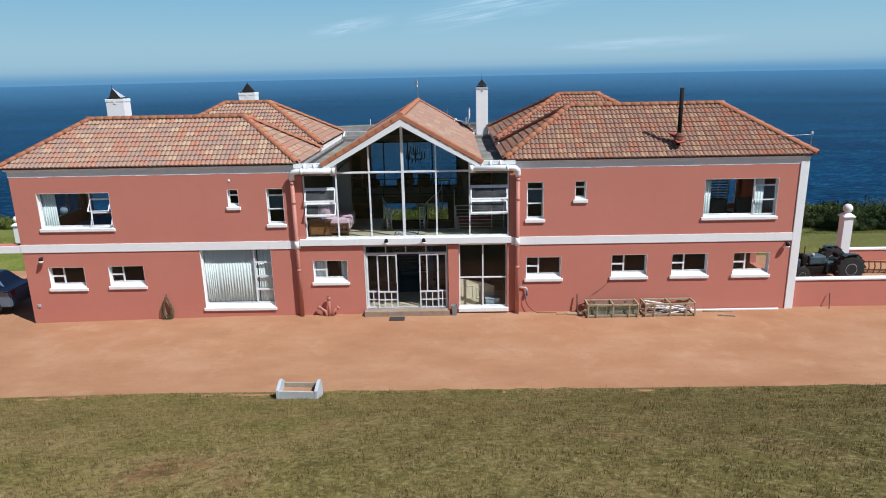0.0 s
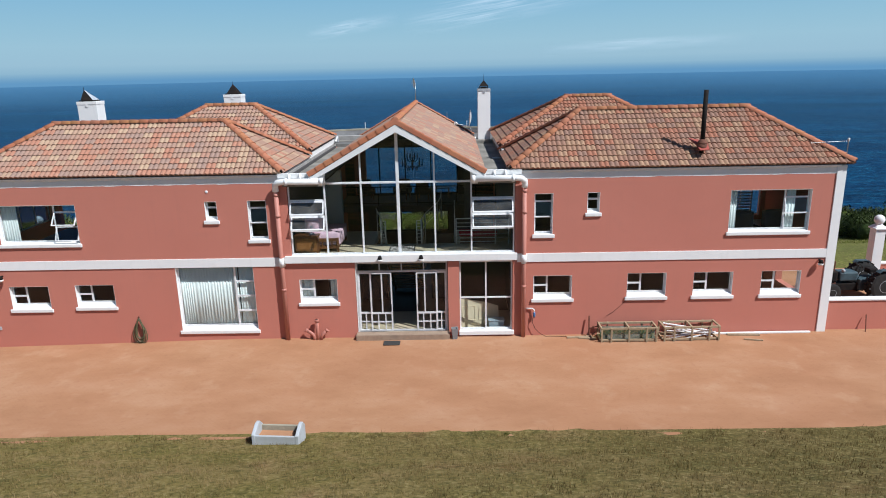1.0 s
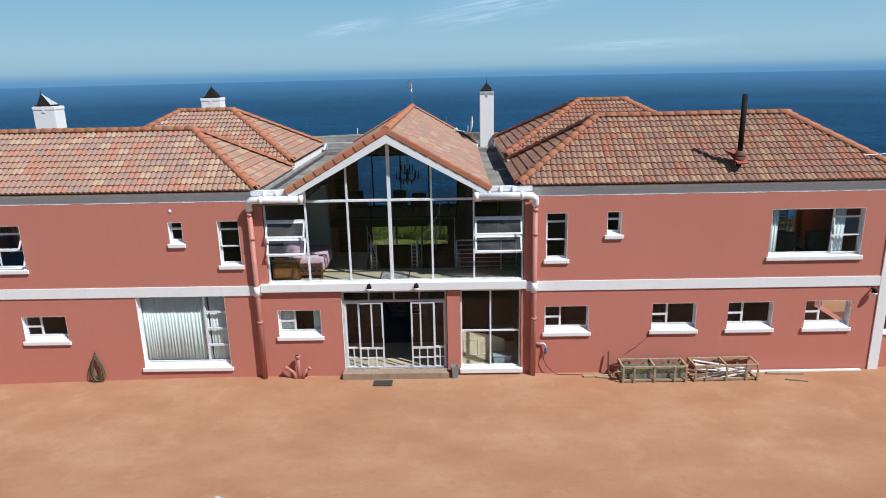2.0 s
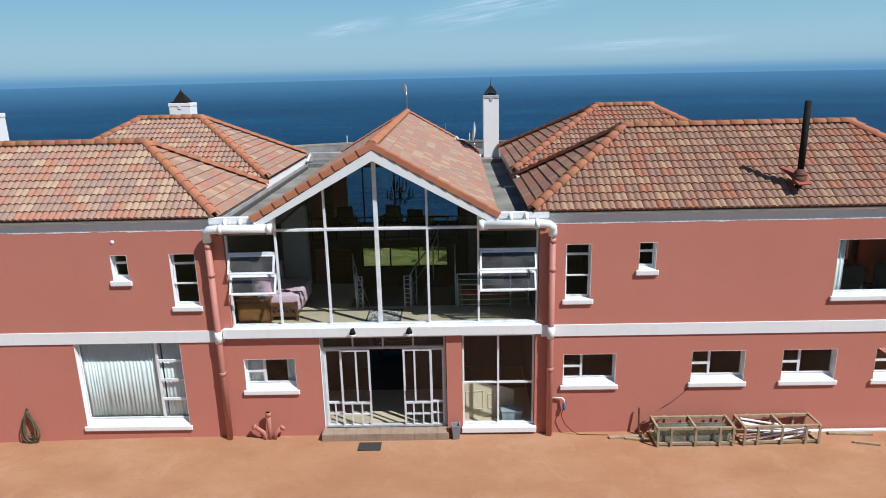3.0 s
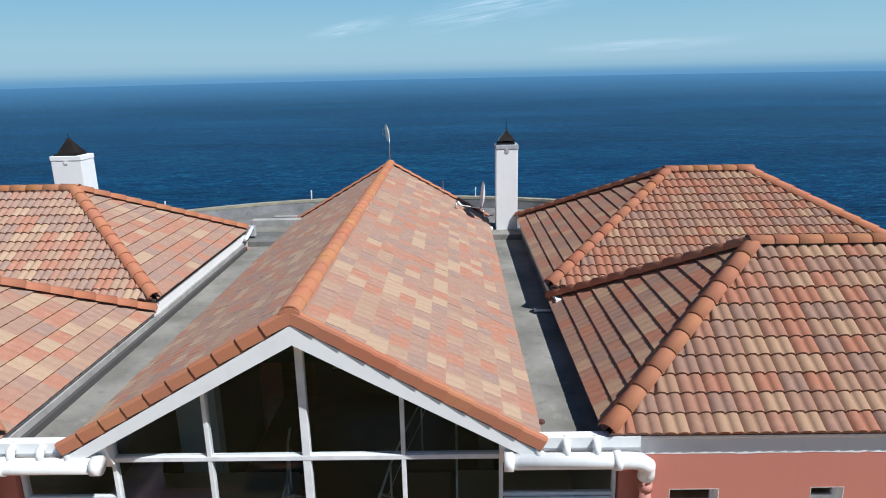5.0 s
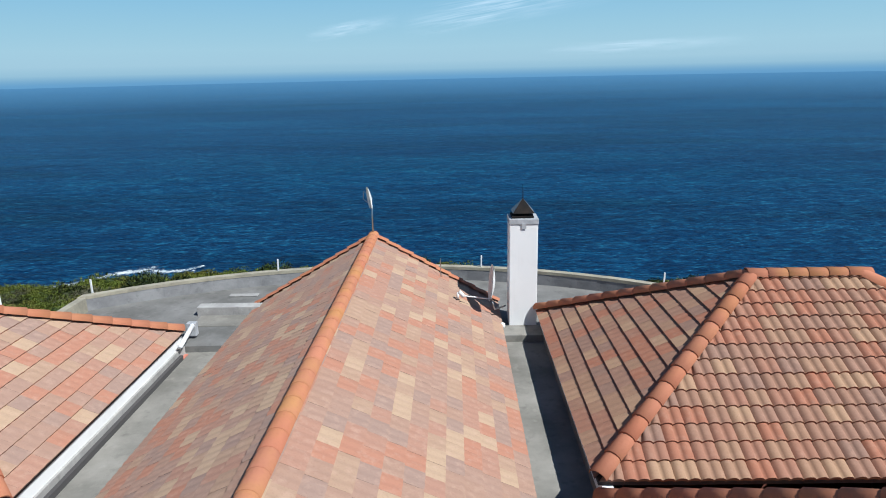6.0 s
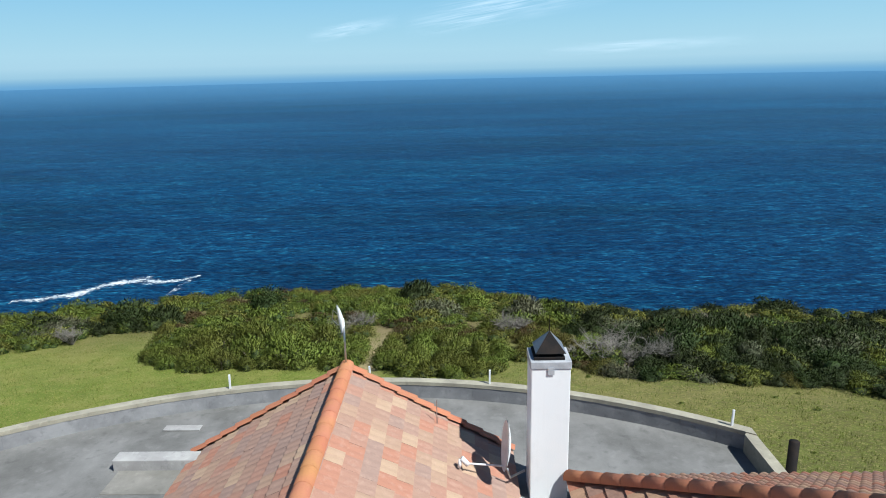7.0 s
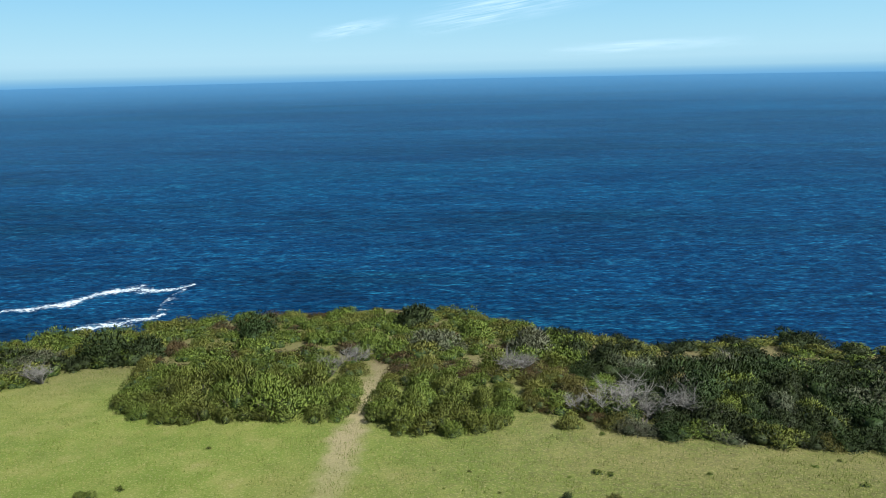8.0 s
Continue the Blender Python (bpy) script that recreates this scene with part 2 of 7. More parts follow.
def rise(x, y):
    """The ground's height."""
    if y < 9:
        z = along(BANK, y) - 0.022 * max(0.0, min(-x, 16) - 6) * (1 if y > -7 else 0.5)
        return z + 0.04 * noise.noise((x * 0.4, y * 0.4, 0)) * (1 if y < -7 else 0.15)
    edge = along(COAST, x) + 3 * noise.noise((x * 0.08, 4, 0))
    z = -0.185 * (min(y, edge) - 9) * min(1.0, (y - 9) / 6)
    z += 0.15 * noise.noise((x * 0.2, y * 0.2, 1)) * min(1.0, (y - 9) / 8)
    if y > edge:
        z -= (y - edge) * 1.5 + 3 * noise.noise((x * 0.1, y * 0.1, 3)) * min(1, (y - edge) / 5)
    return max(z, SEA - 8)


def sheet(name, xs, ys, height, material, parent=None):
    verts = [(x, y, height(x, y)) for y in ys for x in xs]
    w = len(xs)
    faces = [(j * w + i, j * w + i + 1, (j + 1) * w + i + 1, (j + 1) * w + i) for j in range(len(ys) - 1) for i in range(w - 1)]
    me = bpy.data.meshes.new(name)
    me.from_pydata(verts, [], faces)
    for p in me.polygons:
        p.use_smooth = True
    me.materials.append(material)
    ob = new(name, me)
    ob.parent = parent
    return ob


def spread(stops):
    """Positions from stretches of (start, end, step)."""
    out = []
    for a, b, step in stops:
        out += list(np.arange(a, b, step))
    return out + [stops[-1][1]]


def ground_material():
    n = Nodes("meadow")
    sep = n.add("ShaderNodeSeparateXYZ")
    n.put(n.geo.outputs["Position"], sep.inputs[0])
    x, y = sep.outputs[0], sep.outputs[1]
    big, mid, small, fine = n.noise(0.12, 4), n.noise(0.55, 5), n.noise(3.5, 5), n.noise(22, 4)
    dry = n.ramp(mid, [(0.28, (0.145, 0.125, 0.034)), (0.46, (0.205, 0.160, 0.052)), (0.60, (0.265, 0.190, 0.078)), (0.74, (0.225, 0.115, 0.055))])
    dry = n.mix(n.math("MULTIPLY", n.level(x, -2, 12), 0.75), dry, (0.075, 0.058, 0.022))
    dry = n.mix(n.math("MULTIPLY", n.level(big, 0.5, 0.62), 0.45), dry, (0.13, 0.075, 0.036))
    lush = n.ramp(mid, [(0.25, (0.105, 0.142, 0.022)), (0.5, (0.148, 0.182, 0.032)), (0.68, (0.195, 0.20, 0.05)), (0.85, (0.22, 0.19, 0.078))])
    lush = n.mix(n.math("MULTIPLY", n.level(x, -8, 14), n.level(small, 0.3, 0.62)), lush, (0.10, 0.098, 0.036))
    back = n.level(y, 4, 8)
    c = n.mix(back, dry, lush)
    c = n.mix(n.math("MULTIPLY", n.level(big, 0.45, 0.7), 0.5), c, (0.225, 0.20, 0.062))
    c = n.mix(n.math("MULTIPLY", n.math("MULTIPLY", back, n.level(x, 2, 20)), 0.4), c, (0.11, 0.108, 0.026))
    # the trodden path to the cliff and the dry strip before the scrub
    wave = n.math("MULTIPLY", n.math("SUBTRACT", mid, 0.5), 3.0)
    off = n.math("ABSOLUTE", n.math("ADD", n.math("ADD", x, 4.1), wave))
    trod = n.math("MULTIPLY", n.level(off, 1.3, 0.35), n.level(y, 27, 38))
    c = n.mix(n.math("MULTIPLY", trod, 0.85), c, (0.31, 0.245, 0.135))
    strip = n.math("MULTIPLY", n.level(y, 32, 38), n.level(x, 2, 12))
    c = n.mix(n.math("MULTIPLY", n.math("MULTIPLY", strip, n.level(mid, 0.35, 0.6)), 0.55), c, (0.22, 0.185, 0.075))
    c = n.mix(n.math("MULTIPLY", n.level(y, 46, 56), 0.7), c, (0.13, 0.10, 0.05))
    clump = n.noise(9, 4)
    calm = n.math("SUBTRACT", 1.0, n.math("MULTIPLY", back, 0.72))
    c = n.mix(n.math("MULTIPLY", n.level(small, 0.52, 0.68), n.math("MULTIPLY", calm, 0.6)), c, (0.065, 0.062, 0.018))
    c = n.mix(n.math("MULTIPLY", n.level(clump, 0.52, 0.66), n.math("MULTIPLY", calm, 0.6)), c, (0.05, 0.048, 0.014))
    c = n.mix(n.math("MULTIPLY", n.level(clump, 0.46, 0.34), 0.45), c, (0.36, 0.30, 0.14))
    c = n.mix(n.math("MULTIPLY", n.level(fine, 0.5, 0.72), n.math("MULTIPLY", calm, 0.5)), c, (0.045, 0.042, 0.013))
    h = n.math("ADD", n.math("MULTIPLY", small, 1.2), fine)
    return n.finish(c, 0.95, n.bump(h, 0.6, 0.06), spec=0.1)


MEADOW = ground_material()
ground = sheet("ground", spread([(-600, -120, 60), (-120, -50, 8), (-50, 50, 1.0), (50, 120, 8), (120, 600, 60)]),
               spread([(-400, -60, 40), (-60, -20, 4), (-20, -5, 0.5), (-5, 12, 1.0), (12, 84, 1.0), (84, 130, 3)]), rise, MEADOW)
tagged(ground, "sloping rough grass meadow falling to a cliff", "ground", kind="structure")


def dirt_material():
    n = Nodes("red_dirt_paving")
    big, mid, small, fine = n.noise(0.22, 4), n.noise(0.9, 6, 0.6), n.noise(6, 5), n.noise(40, 4)
    drift = n.noise(0.7, 5, 0.6, (0.5, 1.0, 1))
    c = n.ramp(drift, [(0.25, (0.306, 0.153, 0.081)), (0.5, (0.378, 0.200, 0.109)), (0.75, (0.441, 0.260, 0.157))])
    c = n.mix(n.math("MULTIPLY", n.level(big, 0.4, 0.7), 0.5), c, (0.351, 0.167, 0.090))
    c = n.mix(n.math("MULTIPLY", n.level(mid, 0.55, 0.75), 0.5), c, (0.468, 0.298, 0.185))
    c = n.mix(n.math("MULTIPLY", n.level(small, 0.55, 0.8), 0.35), c, (0.252, 0.112, 0.067))
    bricks = n.add("ShaderNodeTexBrick")
    m = n.add("ShaderNodeMapping")
    n.put(n.geo.outputs["Position"], m.inputs[0])
    m.inputs["Rotation"].default_value = (0, 0, radians(45))
    n.put(m.outputs[0], bricks.inputs["Vector"])
    bricks.inputs["Scale"].default_value, bricks.inputs["Brick Width"].default_value, bricks.inputs["Row Height"].default_value, bricks.inputs["Mortar Size"].default_value = 1.0, 0.22, 0.11, 0.006
    show = n.math("MULTIPLY", n.math("MULTIPLY", bricks.outputs["Fac"], n.level(mid, 0.58, 0.40)), 0.12)
    c = n.mix(show, c, (0.198, 0.093, 0.057))
    h = n.math("ADD", n.math("MULTIPLY", bricks.outputs["Fac"], -0.12), n.math("ADD", small, n.math("MULTIPLY", fine, 0.6)))
    return n.finish(c, 0.95, n.bump(h, 0.4, 0.012), spec=0.1)


DIRT = dirt_material()


def court_height(x, y):
    # the sheet dips under the grass past its ragged rim
    rim = -6.75 + 0.45 * noise.noise((x * 0.35, 0, 5)) + 0.34 * noise.noise((x * 1.7, 0, 6)) - 0.015 * max(0, -x)
    return rise(x, y) + 0.02 - max(0.0, rim - y) * 0.25 - max(0.0, abs(x) - 60)


court = sheet("pavement", spread([(-60, -16, 2), (-16, 26, 0.25), (26, 60, 2)]), spread([(-8.2, -5.6, 0.1), (-5.6, 0, 0.4), (0, 7.5, 0.5)]), court_height, DIRT)
tagged(court, "red dusty brick-paved courtyard before the house", "pavement", kind="structure")


def sea_material():
    n = Nodes("sea_water")
    far, band = n.noise(0.006, 5, 0.6, (0.3, 1, 1)), n.noise(0.014, 5, 0.65, (0.22, 1, 1))
    c = n.mix(n.level(far, 0.35, 0.65), (0.0021, 0.0239, 0.0718), (0.0031, 0.0348, 0.0944))
    c = n.mix(n.math("MULTIPLY", n.level(band, 0.47, 0.60), 0.6), c, (0.0016, 0.0196, 0.0470))
    c = n.mix(n.math("MULTIPLY", n.level(band, 0.47, 0.34), 0.35), c, (0.0052, 0.0539, 0.1131))
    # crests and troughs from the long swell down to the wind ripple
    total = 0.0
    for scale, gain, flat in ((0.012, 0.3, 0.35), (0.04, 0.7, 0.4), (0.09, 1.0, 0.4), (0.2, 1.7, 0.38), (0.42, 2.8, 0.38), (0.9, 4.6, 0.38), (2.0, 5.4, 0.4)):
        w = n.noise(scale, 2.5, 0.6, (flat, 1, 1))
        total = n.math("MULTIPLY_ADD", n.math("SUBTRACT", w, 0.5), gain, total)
    # Crest light and trough shade are painted into the water's colour by this ramp.
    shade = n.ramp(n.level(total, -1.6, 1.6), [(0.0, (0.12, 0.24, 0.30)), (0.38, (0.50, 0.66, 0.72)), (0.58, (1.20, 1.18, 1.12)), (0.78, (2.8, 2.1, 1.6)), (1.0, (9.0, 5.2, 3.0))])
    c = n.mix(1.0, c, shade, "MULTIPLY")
    wave, chop = n.noise(0.1, 5, 0.6, (0.45, 1, 1)), n.noise(0.5, 5, 0.62, (0.5, 1, 1))
    return n.finish(c, 0.5, n.bump(n.math("MULTIPLY_ADD", wave, 2.0, chop), 0.8, 1.2), spec=0.05)


def disc(name, radii, z, material, n=96, cx=0.0, cy=0.0):
    verts, faces = [(cx, cy, z)], []
    for r in radii:
        verts += [(cx + r * math.cos(2 * math.pi * k / n), cy + r * math.sin(2 * math.pi * k / n), z) for k in range(n)]
    faces += [(0, 1 + k, 1 + (k + 1) % n) for k in range(n)]
    for i in range(len(radii) - 1):
        a, b = 1 + i * n, 1 + (i + 1) * n
        faces += [(a + k, b + k, b + (k + 1) % n, a + (k + 1) % n) for k in range(n)]
    me = bpy.data.meshes.new(name)
    me.from_pydata(verts, [], faces)
    me.materials.append(material)
    return new(name, me)


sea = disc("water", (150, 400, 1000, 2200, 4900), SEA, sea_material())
tagged(sea, "deep blue ocean with fine wind waves", "sea", kind="structure")


def ring(name, r, z0, z1, material, n=96):
    bm = bmesh.new()
    lo = [bm.verts.new((r * math.cos(2 * math.pi * k / n), r * math.sin(2 * math.pi * k / n), z0)) for k in range(n)]
    hi = [bm.verts.new((v.co.x, v.co.y, z1)) for v in lo]
    for k in range(n):
        bm.faces.new((lo[k], lo[(k + 1) % n], hi[(k + 1) % n], hi[k]))
    ob = part(name, bm, material)
    ob.visible_shadow = False
    return ob


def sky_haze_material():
    """Glow painted for the pale air and low sky over the sea horizon."""
    n = Nodes("painted_sea_haze")
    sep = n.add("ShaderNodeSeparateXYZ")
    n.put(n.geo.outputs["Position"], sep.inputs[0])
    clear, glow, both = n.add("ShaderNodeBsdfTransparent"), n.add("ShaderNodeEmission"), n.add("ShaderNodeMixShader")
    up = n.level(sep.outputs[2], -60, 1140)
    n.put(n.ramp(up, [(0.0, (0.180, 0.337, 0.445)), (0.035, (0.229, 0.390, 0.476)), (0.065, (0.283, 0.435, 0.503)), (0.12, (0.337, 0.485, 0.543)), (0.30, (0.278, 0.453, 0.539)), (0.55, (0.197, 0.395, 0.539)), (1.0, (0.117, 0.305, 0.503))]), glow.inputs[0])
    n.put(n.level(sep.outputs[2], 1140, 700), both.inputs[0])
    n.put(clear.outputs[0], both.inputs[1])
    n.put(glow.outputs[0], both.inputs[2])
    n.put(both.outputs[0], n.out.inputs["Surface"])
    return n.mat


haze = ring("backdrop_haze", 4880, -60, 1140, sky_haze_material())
tagged(haze, "glowing ring painted as pale blue haze along the sea horizon", "haze", kind="structure")


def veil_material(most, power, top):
    n = Nodes("painted_far_haze")
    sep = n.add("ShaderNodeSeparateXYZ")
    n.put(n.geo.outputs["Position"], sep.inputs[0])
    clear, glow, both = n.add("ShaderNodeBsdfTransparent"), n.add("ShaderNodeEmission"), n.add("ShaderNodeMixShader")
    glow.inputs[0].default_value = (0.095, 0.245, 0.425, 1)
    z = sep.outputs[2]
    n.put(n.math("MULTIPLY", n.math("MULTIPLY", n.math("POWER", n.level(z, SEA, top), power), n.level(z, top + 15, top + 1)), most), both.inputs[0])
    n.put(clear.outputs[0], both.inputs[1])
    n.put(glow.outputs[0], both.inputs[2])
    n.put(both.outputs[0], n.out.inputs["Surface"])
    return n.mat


# See-through glowing rings that paint the far sea paler and bluer.
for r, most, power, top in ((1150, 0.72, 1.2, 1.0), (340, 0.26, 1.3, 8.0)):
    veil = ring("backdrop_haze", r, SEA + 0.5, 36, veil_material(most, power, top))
    tagged(veil, "glowing veil painted as thin blue sea haze in the distance", "haze", kind="structure")


def cirrus_material():
    n = Nodes("cirrus")
    clear, glow, both = n.add("ShaderNodeBsdfTransparent"), n.add("ShaderNodeEmission"), n.add("ShaderNodeMixShader")
    coord = n.add("ShaderNodeTexCoord")
    gen = coord.outputs["Generated"]
    sep = n.add("ShaderNodeSeparateXYZ")
    n.put(gen, sep.inputs[0])
    glow.inputs[0].default_value, glow.inputs[1].default_value = (0.80, 0.90, 1.0, 1), 0.95
    wisp, veil = n.noise(6, 6, 0.6, (0.6, 1, 3.0), gen), n.noise(2.4, 3, 0.5, (1, 1, 1.6), gen)
    rim = n.math("MULTIPLY", n.math("MULTIPLY", n.level(sep.outputs[0], 0.0, 0.4), n.level(sep.outputs[0], 1.0, 0.55)), n.math("MULTIPLY", n.level(sep.outputs[2], 0.0, 0.4), n.level(sep.outputs[2], 1.0, 0.6)))
    a = n.math("MULTIPLY", n.math("MULTIPLY", n.level(wisp, 0.44, 0.72), n.level(veil, 0.28, 0.5)), n.math("MULTIPLY", rim, 0.42))
    n.put(a, both.inputs[0])
    n.put(clear.outputs[0], both.inputs[1])
    n.put(glow.outputs[0], both.inputs[2])
    n.put(both.outputs[0], n.out.inputs["Surface"])
    return n.mat


CIRRUS = cirrus_material()
for cx, cz, w, h, tilt in ((350, 385, 1340, 205, 9), (-595, 275, 600, 95, 9), (1180, 140, 1300, 80, 2)):
    bm = bmesh.new()
    box(bm, -w / 2, w / 2, -1, 1, -h / 2, h / 2)
    cloud = part("backdrop_cloud", bm, CIRRUS)
    cloud.matrix_basis = pose(cx, 4200, cz, 0, -tilt, 0)
    cloud.visible_shadow = False
    tagged(cloud, "thin white cirrus wisp in a clear sky", "cloud", kind="structure")

# ---- the house ----
house = thing("house", "two-storey pink plastered seaside house with tiled roofs", "house")


def wall(name, x0, x1, y0, y1, z0, z1, holes, material, parent=house, label=""):
    """A wall along x with openings (x0, x1, z0, z1) cut through its thickness."""
    xs = sorted({x0, x1, *(h[0] for h in holes), *(h[1] for h in holes)})
    zs = sorted({z0, z1, *(max(z0, h[2]) for h in holes), *(min(z1, h[3]) for h in holes)})

    def solid(i, j):
        if not (0 <= i < len(xs) - 1 and 0 <= j < len(zs) - 1):
            return False
        cx, cz = (xs[i] + xs[i + 1]) / 2, (zs[j] + zs[j + 1]) / 2
        return not any(h[0] < cx < h[1] and h[2] < cz < h[3] for h in holes)

    bm = bmesh.new()
    for i in range(len(xs) - 1):
        for j in range(len(zs) - 1):
            if not solid(i, j):
                continue
            a, b, c, d = xs[i], xs[i + 1], zs[j], zs[j + 1]
            quads = [((a, y0, c), (b, y0, c), (b, y0, d), (a, y0, d)), ((a, y1, c), (a, y1, d), (b, y1, d), (b, y1, c))]
            if not solid(i - 1, j):
                quads.append(((a, y0, c), (a, y0, d), (a, y1, d), (a, y1, c)))
            if not solid(i + 1, j):
                quads.append(((b, y0, c), (b, y1, c), (b, y1, d), (b, y0, d)))
            if not solid(i, j - 1):
                quads.append(((a, y0, c), (a, y1, c), (b, y1, c), (b, y0, c)))
            if not solid(i, j + 1):
                quads.append(((a, y0, d), (b, y0, d), (b, y1, d), (a, y1, d)))
            for q in quads:
                bm.faces.new([bm.verts.new(p) for p in q])
    bmesh.ops.remove_doubles(bm, verts=bm.verts[:], dist=1e-5)
    return part(name, bm, material, parent, label)


# openings in the front wall: x0, x1, z0, z1
LEFT_HOLES = {"UL1": (-13.92, -11.14, 3.66, 5.04), "UL2": (-6.65, -6.24, 4.40, 5.07), "UL3": (-5.18, -4.54, 3.70, 5.08),
              "GL1": (-13.96, -12.56, 1.27, 2.12), "GL2": (-11.60, -10.22, 1.32, 2.14), "BIG": (-7.95, -5.20, 0.37, 2.73)}
RIGHT_HOLES = {"UR1": (4.62, 5.25, 3.72, 5.15), "UR2": (6.41, 6.83, 4.45, 5.16), "URW": (11.23, 13.94, 3.70, 5.15),
               "GR1": (4.62, 5.97, 1.38, 2.24), "GR2": (7.90, 9.25, 1.41, 2.28), "GR3": (10.20, 11.56, 1.42, 2.28), "GR4": (12.54, 13.90, 1.42, 2.29)}
CENTRE_HOLES = {"GL3": (-3.60, -2.27, 1.36, 2.23), "DOOR": (-1.62, 1.63, 0.06, 2.80), "SIDE": (2.03, 3.90, 0.10, 2.80)}
WT = 0.26
wall("wall", -14.85, -3.80, 0, WT, -0.4, 5.74, LEFT_HOLES.values(), PINK, label="pink plastered front wall of one wing")
wall("wall", 3.97, 14.93, 0, WT, -0.4, 5.74, RIGHT_HOLES.values(), PINK, label="pink plastered front wall of one wing")
wall("wall", -3.80, 3.97, 0, WT, -0.4, 2.80, CENTRE_HOLES.values(), PINK, label="pink plastered wall round the entrance")
for x0, x1, y0, y1 in ((-14.85, -14.6, WT, 1.5), (-14.85, -14.6, 4.26, 4.45), (-11.55, -11.3, 4.45, 10.2), (-11.55, -3.8, 10.2, 10.45),
                       (14.67, 14.93, WT, 0.9), (14.67, 14.93, 3.3, 4.85), (11.75, 12.9, 4.85, 5.1), (14.5, 14.93, 4.85, 5.1), (11.75, 12.0, 5.1, 11.3), (3.97, 12.0, 11.3, 11.55)):
    part("wall", block(x0, x1, y0, y1, -0.4, 5.72), PINK, house)

wall("wall", -14.85, -11.55, 4.45, 4.7, -0.4, 5.72, ((-14.4, -11.9, 3.3, 5.2),), PINK)
for z0, z1 in ((-0.4, 3.6), (5.35, 5.72)):
    part("wall", block(-14.85, -14.6, 1.5, 4.26, z0, z1), PINK, house)
for z0, z1 in ((-0.4, 3.2), (4.6, 5.72)):
    part("wall", block(12.9, 14.5, 4.85, 5.1, z0, z1), PINK, house)
for z0, z1 in ((-0.4, 0.9), (2.3, 5.72)):
    part("wall", block(14.67, 14.93, 0.9, 3.3, z0, z1), PINK, house)

# The dimness of the deep hall is put into this dark plaster colour.
HALL = plaster("dimmed_hall_plaster", (0.085, 0.080, 0.080), (0.072, 0.068, 0.068), (0.058, 0.055, 0.055))
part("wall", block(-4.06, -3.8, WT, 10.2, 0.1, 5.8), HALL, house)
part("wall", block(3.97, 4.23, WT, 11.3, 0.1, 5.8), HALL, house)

# inner rooms: floors, ceilings, partitions
FLOOR = worn("cream_floor_tile", (0.50, 0.43, 0.30), (0.43, 0.365, 0.25), 1.2, 25, 0.35, 0.05, 0.001)
part("floor", block(-14.6, 14.67, WT, 12.4, -0.02, 0.1), FLOOR, house)
# Thin dark sheet over the cream floor, added to darken the lower hall.
HALL_FLOOR = worn("dark_floor_cover", (0.075, 0.055, 0.042), (0.05, 0.037, 0.029), 1.5, 30, 0.4, 0.1, 0.001)
part("floor", block(-3.78, 3.95, 2.4, 12.38, 0.1, 0.112), HALL_FLOOR, house, "dark sheet over the floor of the lower hall")
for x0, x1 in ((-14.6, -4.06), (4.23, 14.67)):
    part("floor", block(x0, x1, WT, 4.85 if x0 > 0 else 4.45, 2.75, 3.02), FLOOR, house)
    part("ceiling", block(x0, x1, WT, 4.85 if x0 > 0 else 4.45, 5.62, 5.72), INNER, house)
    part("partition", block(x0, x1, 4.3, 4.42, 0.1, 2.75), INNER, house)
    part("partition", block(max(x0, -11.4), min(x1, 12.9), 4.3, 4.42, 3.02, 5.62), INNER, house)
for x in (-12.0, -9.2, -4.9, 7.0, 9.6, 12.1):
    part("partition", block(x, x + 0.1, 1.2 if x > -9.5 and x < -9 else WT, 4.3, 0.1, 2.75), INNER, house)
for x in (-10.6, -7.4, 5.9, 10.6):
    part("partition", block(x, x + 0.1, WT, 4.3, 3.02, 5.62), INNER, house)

# white bands, plinth stripes and corner pilaster
bm = bmesh.new()
box(bm, -14.88, -4.02, -0.03, 0.0, 2.73, 3.05, bevel=0.006)
part("band", bm, WHITE, house, "white plaster band between the storeys")
part("band", block(4.04, 14.66, -0.03, 0.0, 2.75, 3.06, bevel=0.006), WHITE, house, "white plaster band between the storeys")
part("band", block(-4.02, 4.04, -0.11, 0.12, 2.85, 3.10, bevel=0.008), WHITE, house, "white ledge below the glazed gable")
part("pilaster", block(14.66, 14.97, -0.035, 0.3, -0.2, 5.93, bevel=0.006), WHITE, house, "white corner strip")
for x0, x1 in ((-14.88, -4.02), (4.04, 14.66)):
    # hand-painted white frieze with an uneven lower rim
    bm = bmesh.new()
    n = int((x1 - x0) / 0.12)
    rows = []
    for i in range(n + 1):
        x = x0 + (x1 - x0) * i / n
        low = 5.66 + 0.022 * noise.noise((x * 2.1, 0, 9)) + 0.012 * noise.noise((x * 7, 0, 3))
        rows.append((bm.verts.new((x, -0.004, low)), bm.verts.new((x, -0.004, 5.88))))
    for (a, b), (c, d) in zip(rows, rows[1:]):
        bm.faces.new((a, c, d, b))
    part("frieze", bm, WHITE, house, "white painted strip with an uneven edge")
    part("fascia", block(x0 - 0.06, x1 + 0.06, -0.022, -0.003, 5.875, 5.955, bevel=0.004), GUTTER_GREY, house)
    bm = bmesh.new()
    prism(bm, [(-0.07, 5.955), (-0.07, 5.93), (-0.055, 5.905), (-0.022, 5.905), (-0.022, 5.955), (-0.028, 5.955), (-0.028, 5.915), (-0.05, 5.915), (-0.062, 5.935), (-0.062, 5.955)], 0, x0 - 0.1, x1 + 0.1)
    part("gutter", bm, FRAME_WHITE, house)

# ---- roofs ----
PITCH = math.tan(radians(30))
GAUGE, COVER = 0.275, 0.33
